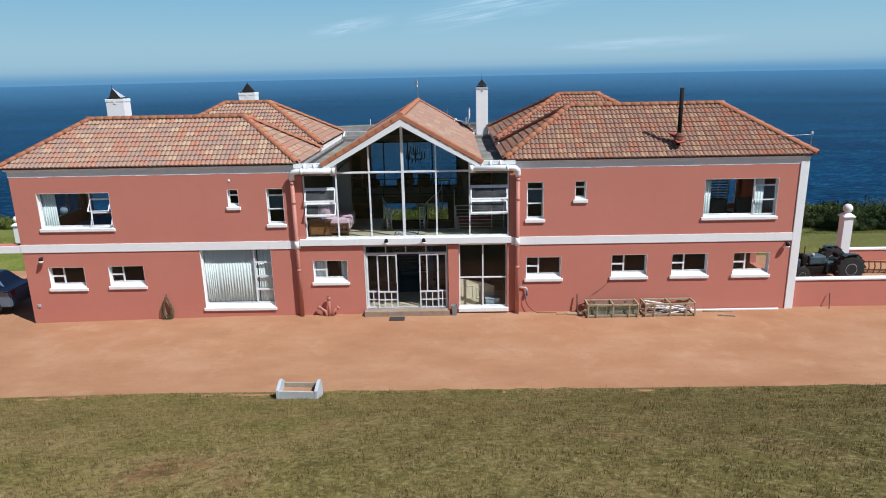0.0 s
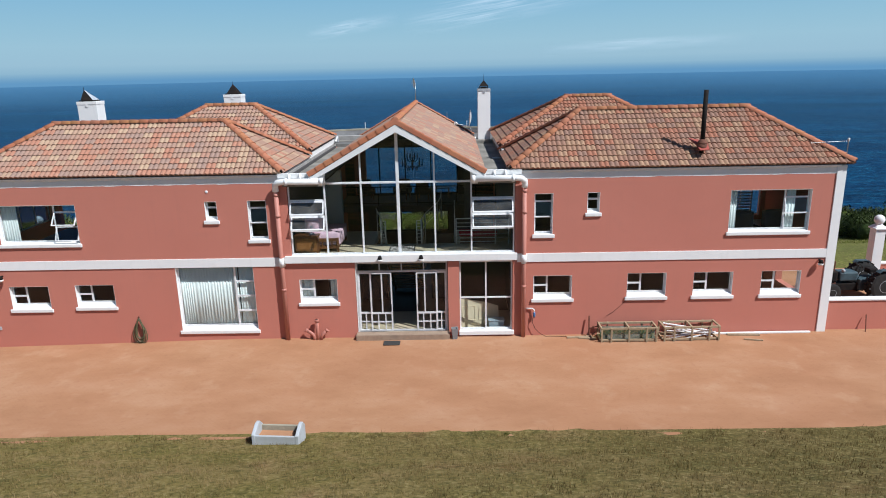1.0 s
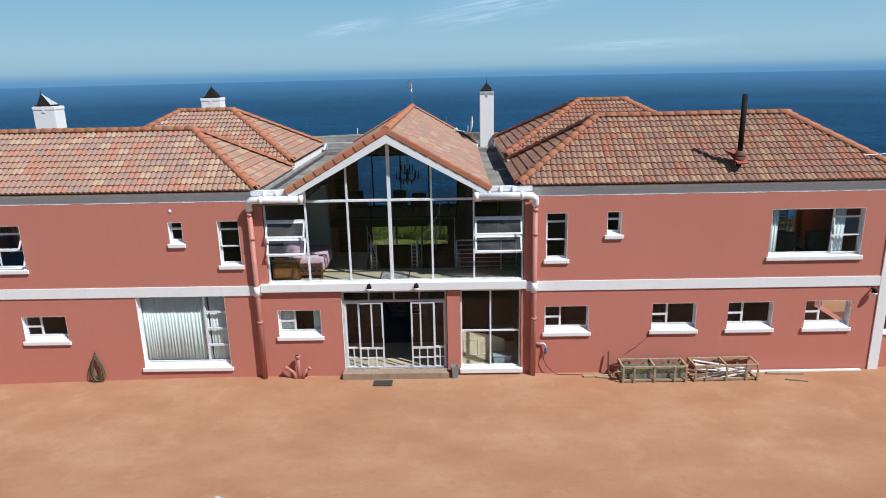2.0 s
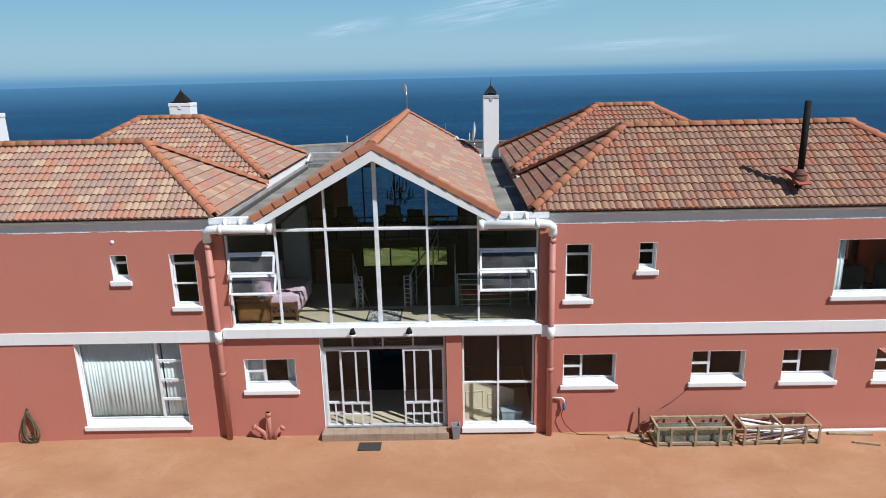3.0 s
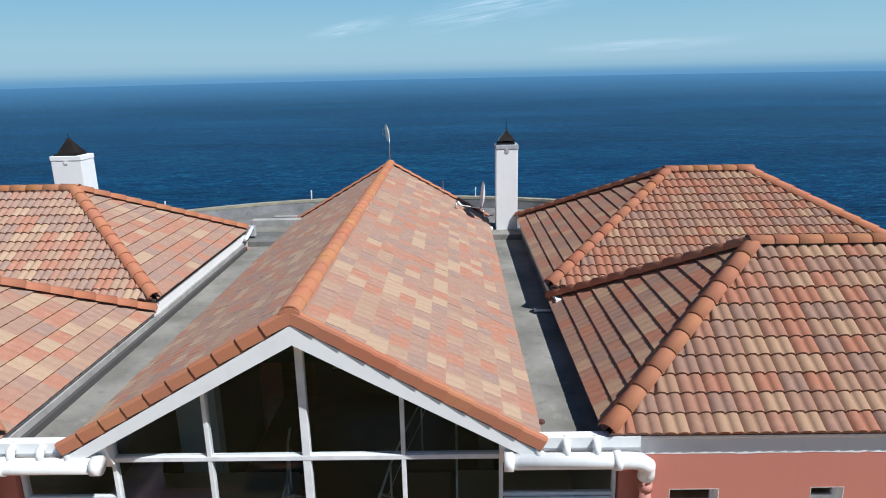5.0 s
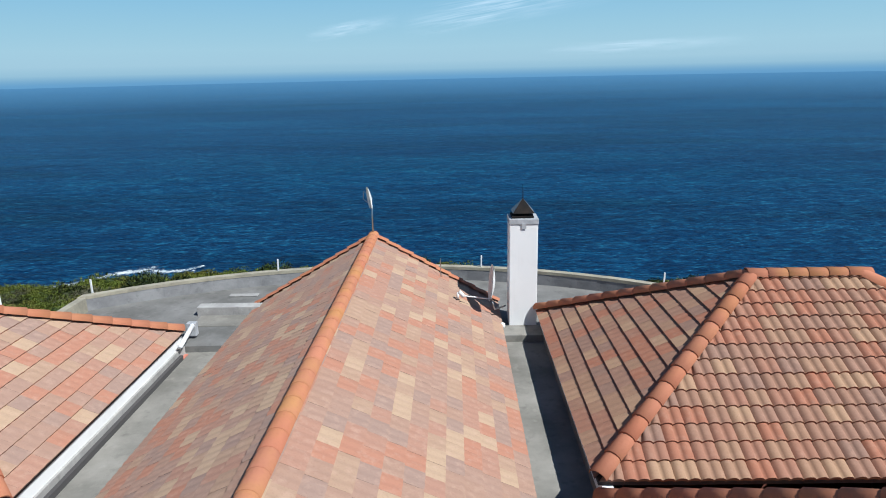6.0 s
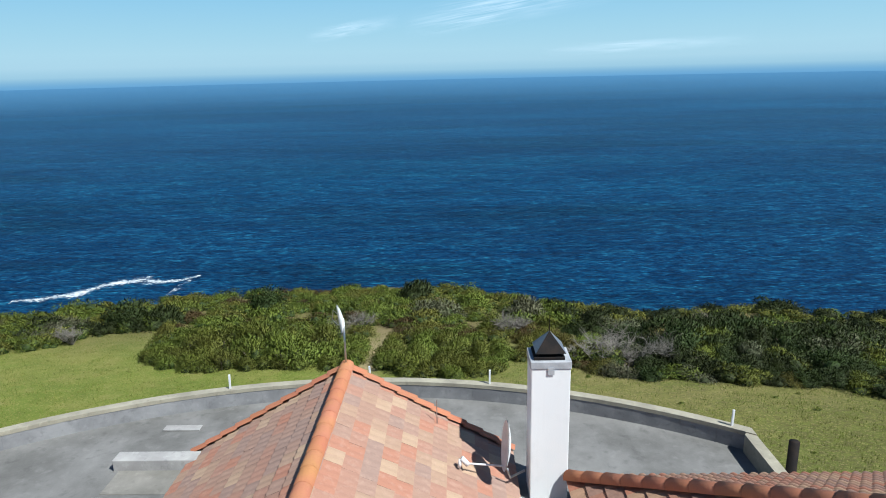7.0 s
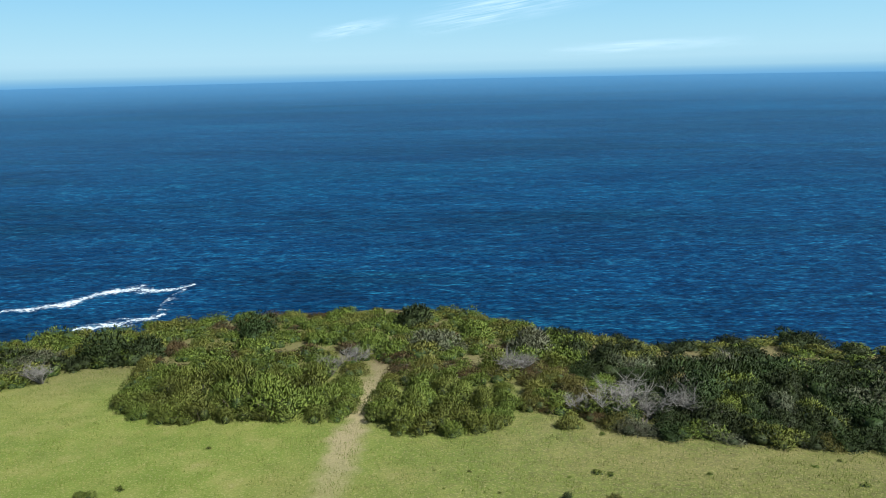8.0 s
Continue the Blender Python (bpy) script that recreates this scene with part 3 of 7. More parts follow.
EAVE = 6.2


def tile_profile(roll):
    """Heights over the width of a two-roll tile."""
    us = [COVER * k / 12 for k in range(13)]
    if roll < 0.02:
        return [(u, 0.6 * roll * (0.5 - 0.5 * math.cos(4 * math.pi * u / COVER))) for u in us]
    return [(u, roll * abs(math.sin(math.pi * ((u / COVER * 2) % 1.0))) ** 0.7) for u in us]


LIFT = {0.05: 0.042, 0.013: 0.034}


def tile_mesh(roll, material):
    profile = PROFILE_OF[roll]
    verts, faces = [], []
    n = len(profile)
    for v, lift in ((0.0, LIFT[roll]), (GAUGE + 0.05, 0.0)):
        verts += [(u, v, h + lift) for u, h in profile]
    verts += [(u, 0.0, h * 0.5) for u, h in profile] + verts[:n]
    for k in range(n - 1):
        faces.append((k, k + 1, n + k + 1, n + k))
        faces.append((2 * n + k, 2 * n + k + 1, 3 * n + k + 1, 3 * n + k))
    me = bpy.data.meshes.new("roof_tile")
    me.from_pydata(verts, [], faces)
    me.materials.append(material)
    for p in me.polygons:
        p.use_smooth = p.index % 2 == 0
    return me


DEEP, SHALLOW = tile_profile(0.05), tile_profile(0.013)
PROFILE_OF = {0.05: DEEP, 0.013: SHALLOW}
TILE_MESH = {(roll, mat): tile_mesh(roll, mat) for roll in (0.05, 0.013) for mat in (TILE, DARK_TILE)}


def cap_mesh(name, length, r0, r1, step=0.012, material=RIDGE):
    """A half-round cap tile, wider at its lower end, lying along +x."""
    verts, faces = [], []
    n = 7
    for x, r, lift in ((0.0, r0, step), (length, r1, 0.0)):
        verts += [(x, -r * math.cos(math.pi * k / (n - 1)), lift + r * 0.85 * math.sin(math.pi * k / (n - 1))) for k in range(n)]
    verts += [(0.0, -(r0 - 0.018) * math.cos(math.pi * k / (n - 1)), step + (r0 - 0.018) * 0.85 * math.sin(math.pi * k / (n - 1))) for k in range(n)]
    for k in range(n - 1):
        faces += [(k, n + k, n + k + 1, k + 1), (2 * n + k, k, k + 1, 2 * n + k + 1)]
    me = bpy.data.meshes.new(name)
    me.from_pydata(verts, [], faces)
    me.materials.append(material)
    for p in me.polygons:
        p.use_smooth = p.index % 2 == 0
    return me


CAP_MESH = cap_mesh("ridge_tile", 0.42, 0.138, 0.122)
TOP_CAP = cap_mesh("ridge_tile", 0.42, 0.138, 0.124, 0.008, TOP_RIDGE)
FLAT_CAP = cap_mesh("ridge_tile", 0.40, 0.130, 0.127, 0.003, TOP_RIDGE)
pieces = []  # (mesh, matrix, name, parent), linked at the end of the file


def slope(roof, origin, udir, vdir, length, height, left, right, keep, loose, roll=0.013):
    """Lays one roof plane. left and right: how far the eave's ends draw in per metre up the slope."""
    o, u, v = Vector(origin), Vector(udir).normalized(), Vector(vdir).normalized()
    w = u.cross(v).normalized()
    m = Matrix((u, v, w)).transposed().to_4x4()
    m.translation = o
    rows = int(height / GAUGE) + 1
    for i in range(rows):
        va, vb = i * GAUGE - 0.03, min(i * GAUGE + GAUGE + 0.02, height)
        if va > height - 0.06:
            break
        la, ra, lb, rb = left * max(va, 0), length - right * max(va, 0), left * vb, length - right * vb
        first = int(min(la, lb) / COVER) - 1
        for j in range(max(first, 0), int(length / COVER) + 1):
            ua = j * COVER
            if ua > max(ra, rb) or ua + COVER < min(la, lb):
                continue
            t = m @ Matrix.Translation((ua, va, 0.025 + random.uniform(-0.002, 0.003))) @ Matrix.Rotation(random.uniform(-0.006, 0.006), 4, "Z")
            if ua >= max(la, lb) and ua + COVER <= min(ra, rb) and vb - va > GAUGE:
                keep.append((t, roll))
            else:
                loose.append((m, ua, va, vb, (la, lb), (ra, rb), roll))


def lay_loose(verts, faces, m, ua, va, vb, lo, hi, roll):
    profile = PROFILE_OF[roll]
    base, n = len(verts), len(profile)
    for vv, lift, k, f in ((va, LIFT[roll], 0, 1.0), (vb, 0.0, 1, 1.0), (va, 0.0, 0, 0.5), (va, LIFT[roll], 0, 1.0)):
        for u, h in profile:
            x = min(max(ua + u, lo[k]), hi[k])
            verts.append(m @ Vector((x, vv, 0.025 + h * f + lift)))
    for k in range(n - 1):
        faces.append((base + k, base + k + 1, base + n + k + 1, base + n + k))
        faces.append((base + 2 * n + k, base + 2 * n + k + 1, base + 3 * n + k + 1, base + 3 * n + k))


def caps(roof, a, b, lift=0.05, step=0.36, mesh=None):
    """A run of cap tiles from a up or along to b, each lapping the one before."""
    a, b = Vector(a), Vector(b)
    d = (b - a).normalized()
    side = Vector((0, 0, 1)).cross(d).normalized()
    up = d.cross(side)
    n = max(1, round((b - a).length / step))
    for i in range(n):
        m = Matrix((d, side, up)).transposed().to_4x4()
        m.translation = a + (b - a) * (i / n) + up * lift
        pieces.append((mesh or CAP_MESH, m @ Matrix.Rotation(random.uniform(-0.02, 0.02), 4, "X"), "ridge_tile", roof))


def finish_tiles(roof, keep, loose, near, material=TILE):
    """Tiles nearest to the point near are pieces of their own; the cut and far ones are one mesh."""
    keep.sort(key=lambda k: (k[0].translation - Vector(near)).length)
    for t, roll in keep[:300]:
        pieces.append((TILE_MESH[roll, material], t, "roof_tile", roof))
    verts, faces = [], []
    for t, roll in keep[300:]:
        lay_loose(verts, faces, t, 0, 0, GAUGE + 0.05, (-9, -9), (9, 9), roll)
        for q in range(len(verts) - 4 * len(DEEP), len(verts)):
            verts[q] = verts[q] - t.to_3x3() @ Vector((0, 0, 0.025))
    for row in loose:
        lay_loose(verts, faces, *row)
    me = bpy.data.meshes.new("roof_tiling")
    me.from_pydata(verts, [], faces)
    me.materials.append(material)
    for p in me.polygons:
        p.use_smooth = p.index % 2 == 0
    ob = new("roof_tiling", me)
    ob.parent = roof
    tagged(ob, kind="stuff")


def hip_roof(x0, x1, y0, y1, near, label, eave=EAVE, hip=None, top=None, material=TILE, edge=0.06):
    """A hipped roof over a rectangle, with tiles on its four planes. hip: how far the ridge's ends stand in."""
    half = (y1 - y0) / 2
    hip = hip or half
    top = top or eave + half * PITCH
    up = top - eave
    rx0, rx1, ry = x0 + hip, x1 - hip, (y0 + y1) / 2
    bm = bmesh.new()
    v = [bm.verts.new(p) for p in ((x0, y0, eave), (x1, y0, eave), (x1, y1, eave), (x0, y1, eave), (rx0, ry, top), (rx1, ry, top),
                                   (x0, y0, eave - edge), (x1, y0, eave - edge), (x1, y1, eave - edge), (x0, y1, eave - edge))]
    for q in ((0, 1, 5, 4), (1, 2, 5), (2, 3, 4, 5), (3, 0, 4), (6, 7, 1, 0), (7, 8, 2, 1), (8, 9, 3, 2), (9, 6, 0, 3), (9, 8, 7, 6)):
        bm.faces.new([v[i] for i in q])
    roof = part("roof", bm, DECK, house, label)
    s, e = math.hypot(half, up), math.hypot(hip, up)
    keep, loose = [], []
    slope(roof, (x0, y0, eave), (1, 0, 0), (0, half, up), x1 - x0, s, hip / s, hip / s, keep, loose, 0.05)
    slope(roof, (x1, y0, eave), (0, 1, 0), (-hip, 0, up), y1 - y0, e, half / e, half / e, keep, loose)
    slope(roof, (x1, y1, eave), (-1, 0, 0), (0, -half, up), x1 - x0, s, hip / s, hip / s, keep, loose, 0.05)
    slope(roof, (x0, y1, eave), (0, -1, 0), (hip, 0, up), y1 - y0, e, half / e, half / e, keep, loose)
    finish_tiles(roof, keep, loose, near, material)
    caps(roof, (rx0 - 0.1, ry, top), (rx1 + 0.1, ry, top), mesh=TOP_CAP)
    for ex, ey, tx in ((x0, y0, rx0), (x0, y1, rx0), (x1, y0, rx1), (x1, y1, rx1)):
        caps(roof, (ex, ey, eave + 0.02), (tx, ry, top))
    return roof


NEAR = (2, -2, 8)
roof_lf = hip_roof(-15.1, -3.88, -0.09, 4.49, NEAR, "hipped roof of mottled terracotta tiles", 5.99, 2.5, 7.57, edge=0.025)
roof_lb = hip_roof(-11.8, -3.88, 4.62, 10.45, NEAR, "hipped roof of mottled terracotta tiles")
roof_rf = hip_roof(3.78, 15.15, -0.09, 4.89, NEAR, "hipped roof of darker terracotta tiles", 5.99, 2.7, 7.71, DARK_TILE, edge=0.025)
roof_rb = hip_roof(3.78, 12.0, 5.05, 11.45, NEAR, "hipped roof of darker terracotta tiles", top=7.95, material=DARK_TILE)

# middle gable
GX, GY0, GY1, GZ = 2.92, -0.24, 12.8, 7.62
g_eave = GZ - GX * PITCH
bm = bmesh.new()
prism(bm, [(-GX, g_eave), (0, GZ), (GX, g_eave), (GX, g_eave - 0.07), (0, GZ - 0.12), (-GX, g_eave - 0.07)], 1, GY0, GY1)
roof_g = part("roof", bm, DECK, house, "gabled roof of mottled terracotta tiles")
keep, loose = [], []
gs = math.hypot(GX, GX * PITCH)
gk = GX / gs
slope(roof_g, (-GX, GY1, g_eave), (0, -1, 0), (gk, 0, PITCH * gk), GY1 - GY0, gs, 0, 0, keep, loose)
slope(roof_g, (GX, GY0, g_eave), (0, 1, 0), (-gk, 0, PITCH * gk), GY1 - GY0, gs, 0, 0, keep, loose)
finish_tiles(roof_g, keep, loose, NEAR)
caps(roof_g, (0, GY0 - 0.02, GZ + 0.02), (0, GY1, GZ + 0.02), mesh=FLAT_CAP)
bm = bmesh.new()
prism(bm, [(0.129 * math.cos(math.pi * k / 12), GZ + 0.045 + 0.109 * math.sin(math.pi * k / 12)) for k in range(13)] + [(-0.12, GZ - 0.07), (0.12, GZ - 0.07)], 1, GY0 - 0.03, GY0 + 0.02)
part("ridge_end", bm, RIDGE, roof_g, "closed front end of the ridge")


def verge_mesh(side):
    """A verge cap: a cheek down over the bargeboard and a flange on the tiles, along +x; side 1 or -1 mirrors it."""
    verts, faces = [], []
    prof = [(-0.03, -0.09), (-0.03, 0.045), (-0.015, 0.075), (0.025, 0.085), (0.08, 0.07), (0.12, 0.04)]
    for x, lift in ((0.0, 0.024), (0.38, 0.0)):
        verts += [(x, side * (y - lift), z + lift) for y, z in prof]
    verts += [(0.0, side * (y + 0.006), z - 0.012) for y, z in prof]
    n = len(prof)
    for k in range(n - 1):
        faces += [(k, k + 1, n + k + 1, n + k), (2 * n + k, 2 * n + k + 1, k + 1, k)]
    me = bpy.data.meshes.new("verge_tile")
    me.from_pydata(verts, [], faces)
    me.materials.append(RIDGE)
    return me


VERGE = {1: verge_mesh(1), -1: verge_mesh(-1)}
for sx in (-1, 1):
    for yy, flip in ((GY0, 1), (GY1, -1)):
        a, b = Vector((sx * (GX + 0.03), yy, g_eave)), Vector((0, yy, GZ + 0.015))
        d = (b - a).normalized()
        up = Vector((0, 0, 1))
        up = (up - d * up.dot(d)).normalized()
        across = up.cross(d)
        n = 10
        for i in range(n):
            m = Matrix((d, across, up)).transposed().to_4x4()
            m.translation = a + (b - a) * (i / n) + up * 0.03
            pieces.append((VERGE[1 if across.y * flip > 0 else -1], m, "verge_tile", roof_g))

# bargeboards
for sx in (-1, 1):
    bm = bmesh.new()
    x1, z1 = sx * 2.98, GZ - 2.98 * PITCH
    prism(bm, [(0, GZ - 0.06), (x1, z1 - 0.06), (x1, z1 - 0.22), (0, GZ - 0.31)], 1, GY0 - 0.025, GY0 + 0.03)
    part("bargeboard", bm, WHITE, house, "white painted bargeboard")
    bm = bmesh.new()
    prism(bm, [(0, GZ - 0.15), (x1, z1 - 0.15), (x1, z1 - 0.19), (0, GZ - 0.19)], 1, GY0 + 0.03, 0.30)
    part("soffit", bm, WHITE, house)
    # inner lining of the gable roof
    bm = bmesh.new()
    prism(bm, [(0, GZ - 0.2), (x1, z1 - 0.2), (x1, z1 - 0.24), (0, GZ - 0.24)], 1, 0.30, 12.4)
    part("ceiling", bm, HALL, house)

# flat gutters beside the gable and the terrace roof with its bowed parapet
part("flat_roof", block(-3.9, -2.7, -0.12, 10.6, 5.55, 5.70), SLAB, house, "grey waterproofed concrete valley")
part("flat_roof", block(2.7, 3.98, -0.12, 11.55, 5.55, 5.70), SLAB, house, "grey waterproofed concrete valley")
for sx, y1 in ((-1, 10.5), (1, 11.45)):
    e = 3.92 if sx < 0 else 3.84
    x0, x1 = sorted((sx * e, sx * (e + 0.12)))
    part("upstand", block(x0, x1, -0.08, y1, 5.70, 5.9), SLAB, house)
    if sx < 0:
        part("upstand", block(x1, x1 + 0.05, -0.08, y1, 5.70, 5.91, bevel=0.01), PALE_SLAB, house, "pale cement upstand beside the valley")
    part("flashing", block(x0 - 0.012, x1 + 0.012, -0.08, 4.5, 5.9, 5.97), WHITE, house, "white flashing under the eave")
    part("flashing", block(x0 - 0.012, x1 + 0.012, 4.5, y1, 5.9, 6.14), WHITE, house, "white flashing under the eave")
BOW_R, BOW_C = 13.05, 15.35 - 13.05
PAR_X = 7.42


def bow(x, inset=0.0):
    r = BOW_R - inset
    return BOW_C + math.sqrt(max(0.0, r * r - x * x))


xs = [-PAR_X + 2 * PAR_X * i / 40 for i in range(41)]
bm = bmesh.new()
prism(bm, [(x, bow(x) - 0.02) for x in xs] + [(PAR_X, 11.4), (3.0, 11.4), (3.0, 12.0), (-3.0, 12.0), (-3.0, 10.6), (-PAR_X, 10.4)], 2, 5.55, 5.84)
part("terrace_roof", bm, TERRACE, house, "weathered grey flat roof slab")
kerb_bm = bmesh.new()
prism(kerb_bm, [(x, bow(x)) for x in xs] + [(x, bow(x, 0.2)) for x in reversed(xs)], 2, 6.14, 6.22)
part("coping", kerb_bm, KERB, house, "lichen-stained parapet top")
for sx in (-1, 1):
    bm = bmesh.new()
    prism(bm, [(sx * (PAR_X - 0.2), 11.3), (sx * PAR_X, 11.3), (sx * PAR_X, bow(PAR_X)), (sx * (PAR_X - 0.2), bow(PAR_X, 0.2) + 0.05)], 2, 5.82, 6.2)
    part("parapet_end", bm, KERB, house)

BLOCKS = 26
for i in range(BLOCKS):
    a, b = -PAR_X + 2 * PAR_X * i / BLOCKS + 0.0015, -PAR_X + 2 * PAR_X * (i + 1) / BLOCKS - 0.0015
    bm = bmesh.new()
    prism(bm, [(a, bow(a, 0.01)), (b, bow(b, 0.01)), (b, bow(b, 0.19)), (a, bow(a, 0.19))], 2, 5.8, 6.14)
    part("parapet_block", bm, PARAPET, house)
# steps and patches on the flat roofs
part("roof_step", block(-4.32, -2.75, 12.42, 12.72, 5.80, 6.06, bevel=0.012), PALE_SLAB, house)
part("roof_step", block(-4.22, -2.74, 11.72, 12.42, 5.75, 5.855, bevel=0.008), SLAB, house)
part("roof_step", block(-4.14, -2.73, 10.97, 11.72, 5.75, 5.835, bevel=0.008), PALE_SLAB, house)
bm = bmesh.new()
tube(bm, [(-3.80, 10.1, 6.02), (-3.80, 10.42, 6.10), (-3.86, 10.98, 6.16), (-3.95, 11.05, 6.1)], 0.05, 10)
part("rain_pipe", bm, PVC, house, "short white pipe at the roof corner", True)
part("hopper", block(-4.0, -3.8, 10.98, 11.14, 5.9, 6.2, bevel=0.01), LEAD, house)
part("roof_step", block(2.72, 3.97, 10.9, 11.5, 5.64, 5.86, bevel=0.01), SLAB, house)
# closing walls below the terrace
for x0, x1 in ((-PAR_X, -2.7), (2.7, PAR_X)):
    part("wall", block(x0, x1, 12.4, 12.65, -0.4, 5.6), PINK, house)
# the hall's rear wall: a low window under the gallery, a broad one over it, and the gable above
REAR = ((-2.2, 1.6, 0.95, 2.05), (-3.3, 2.1, 2.95, 5.46))
wall("wall", -3.79, 3.96, 12.4, 12.6, -0.4, 5.6, REAR, HALL, label="rear wall of the hall in dimmed plaster with two broad windows")
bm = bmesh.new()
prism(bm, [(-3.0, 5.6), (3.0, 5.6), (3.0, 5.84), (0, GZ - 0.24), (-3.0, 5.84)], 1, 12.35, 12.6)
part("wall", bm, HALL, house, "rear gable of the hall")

# ---- windows and doors of the front ----
RAIL = worn("aluminium_white", (0.70, 0.71, 0.72), (0.55, 0.56, 0.57), 4, 60, 0.4, 0.06, 0.001)
TRACK = worn("door_frame_grey", (0.50, 0.50, 0.50), (0.38, 0.38, 0.38), 4, 60, 0.45, 0.06, 0.001)
CLOTH = worn("white_curtain", (0.72, 0.79, 0.77), (0.64, 0.71, 0.69), 3, 80, 0.9, 0.2, 0.002)


def rim(bm, x0, x1, z0, z1, y0, y1, w, m=None):
    """Four bars round a rectangle."""
    for a, b, c, d in ((x0, x1, z0, z0 + w), (x0, x1, z1 - w, z1), (x0, x0 + w, z0 + w, z1 - w), (x1 - w, x1, z0 + w, z1 - w)):
        box(bm, a, b, y0, y1, c, d, m)
    return bm


def window(hole, lights, label, bottom=0.13, glazing=None, material=None):
    """A framed window in an opening. lights: (left, right, low, high) as shares of the frame, and the degrees by which a top-hung sash stands open."""
    x0, x1, z0, z1 = hole
    zb = z0 + bottom
    mat = material or FRAME_WHITE
    bm = bmesh.new()
    rim(bm, x0, x1, zb, z1, 0.15, 0.21, 0.035)
    ob = part("window", bm, mat, house, label)
    fx, fz = (lambda s: x0 + 0.02 + s * (x1 - x0 - 0.04)), (lambda s: zb + 0.02 + s * (z1 - zb - 0.04))
    for a, b, c, d, angle in lights:
        ax, bx, cz, dz = fx(a), fx(b), fz(c), fz(d)
        m = Matrix.Translation((0, 0.165, dz)) @ Matrix.Rotation(radians(-angle), 4, "X") @ Matrix.Translation((0, 0, -dz)) if angle else Matrix.Translation((0, 0.165, 0))
        bm = bmesh.new()
        rim(bm, ax, bx, cz, dz, -0.02, 0.02, 0.03, m)
        part("sash", bm, mat, ob)
        bm = bmesh.new()
        box(bm, ax + 0.03, bx - 0.03, -0.004, 0.004, cz + 0.03, dz - 0.03, m)
        pane = part("pane", bm, glazing or GLASS, ob)
        pane.visible_shadow = False
    bm = bmesh.new()
    for q in ((x0, x0 + 0.006, z0, z1), (x1 - 0.006, x1, z0, z1), (x0 + 0.006, x1 - 0.006, z1 - 0.006, z1)):
        box(bm, q[0], q[1], -0.002, 0.15, q[2], q[3])
    part("reveal", bm, WHITE, ob)
    bm = bmesh.new()
    prism(bm, [(0.15, z0 - 0.002), (0.15, zb), (-0.04, z0 + 0.01), (-0.04, z0 - 0.002)], 0, x0 + 0.006, x1 - 0.006)
    box(bm, x0 - 0.07, x1 + 0.07, -0.06, -0.002, z0 - 0.12, z0 + 0.012, bevel=0.02)
    part("sill", bm, WHITE, ob, "thick white plaster sill")
    return ob


SMALL = [(0.0, 0.36, 0.46, 1.0, 0), (0.0, 0.36, 0.0, 0.46, 0), (0.36, 1.0, 0.0, 1.0, 0)]
TALL = [(0, 1, 0.8, 1.0, 0), (0, 1, 0.4, 0.8, 7), (0, 1, 0.0, 0.4, 2)]
BATH = [(0, 1, 0.62, 1.0, 0), (0, 1, 0.0, 0.62, 0)]
WIDE = [(0.0, 0.70, 0.0, 1.0, 0), (0.70, 1.0, 0.80, 1.0, 0)]
for k in ("GL1", "GL2"):
    window(LEFT_HOLES[k], SMALL, "small white window with a thick sill")
for k in ("GR1", "GR2", "GR3", "GR4"):
    window(RIGHT_HOLES[k], SMALL, "small white window with a thick sill")
window(CENTRE_HOLES["GL3"], SMALL, "small white window with curtains behind it")
window(LEFT_HOLES["UL3"], TALL, "tall narrow white window with tilted sashes", 0.035)
window(RIGHT_HOLES["UR1"], TALL, "tall narrow white window with tilted sashes", 0.035)
window(LEFT_HOLES["UL2"], BATH, "tiny white window", 0.07)
window(RIGHT_HOLES["UR2"], BATH, "tiny white window", 0.07)
window(LEFT_HOLES["UL1"], WIDE + [(0.70, 1.0, 0.40, 0.80, 36), (0.70, 1.0, 0.0, 0.40, 24)], "wide bedroom window with two sashes tilted open", 0.05)
window(RIGHT_HOLES["URW"], WIDE + [(0.70, 1.0, 0.40, 0.80, 10), (0.70, 1.0, 0.0, 0.40, 7)], "wide bedroom window with one sash ajar", 0.05)
window(LEFT_HOLES["BIG"], [(0.0, 0.745, 0.0, 1.0, 0), (0.745, 1.0, 0.75, 1.0, 0), (0.745, 1.0, 0.5, 0.75, 0), (0.745, 1.0, 0.25, 0.5, 0), (0.745, 1.0, 0.0, 0.25, 0)], "large white window with long pale curtains behind")


def curtain(x0, x1, z0, z1, y, label, folds=27.0):
    """A hanging cloth with uneven folds."""
    bm = bmesh.new()
    n = max(16, int((x1 - x0) * 130))
    rows = []
    for i in range(n + 1):
        x = x0 + (x1 - x0) * i / n
        w = (0.012 + 0.009 * noise.noise((x * 2.7, y, 1))) * math.sin(x * folds * 2.3 + 6.0 * noise.noise((x * 2.2, y, 5))) + 0.007 * noise.noise((x * 16, y, 3))
        rows.append([bm.verts.new((x, y + w * (0.6 + 0.4 * (z1 - z) / (z1 - z0)) + o, z)) for o in (0.0, 0.008) for z in (z0, (z0 + z1) / 2, z1)])
    for a, b in zip(rows, rows[1:]):
        for k in (0, 1, 3, 4):
            bm.faces.new((a[k], b[k], b[k + 1], a[k + 1]))
        bm.faces.new((a[2], b[2], b[5], a[5]))
        bm.faces.new((a[0], a[3], b[3], b[0]))
    bmesh.ops.recalc_face_normals(bm, faces=bm.faces[:])
    return tagged(part("curtain", bm, CLOTH, smooth=True), label, "curtain", "curtains at the windows")


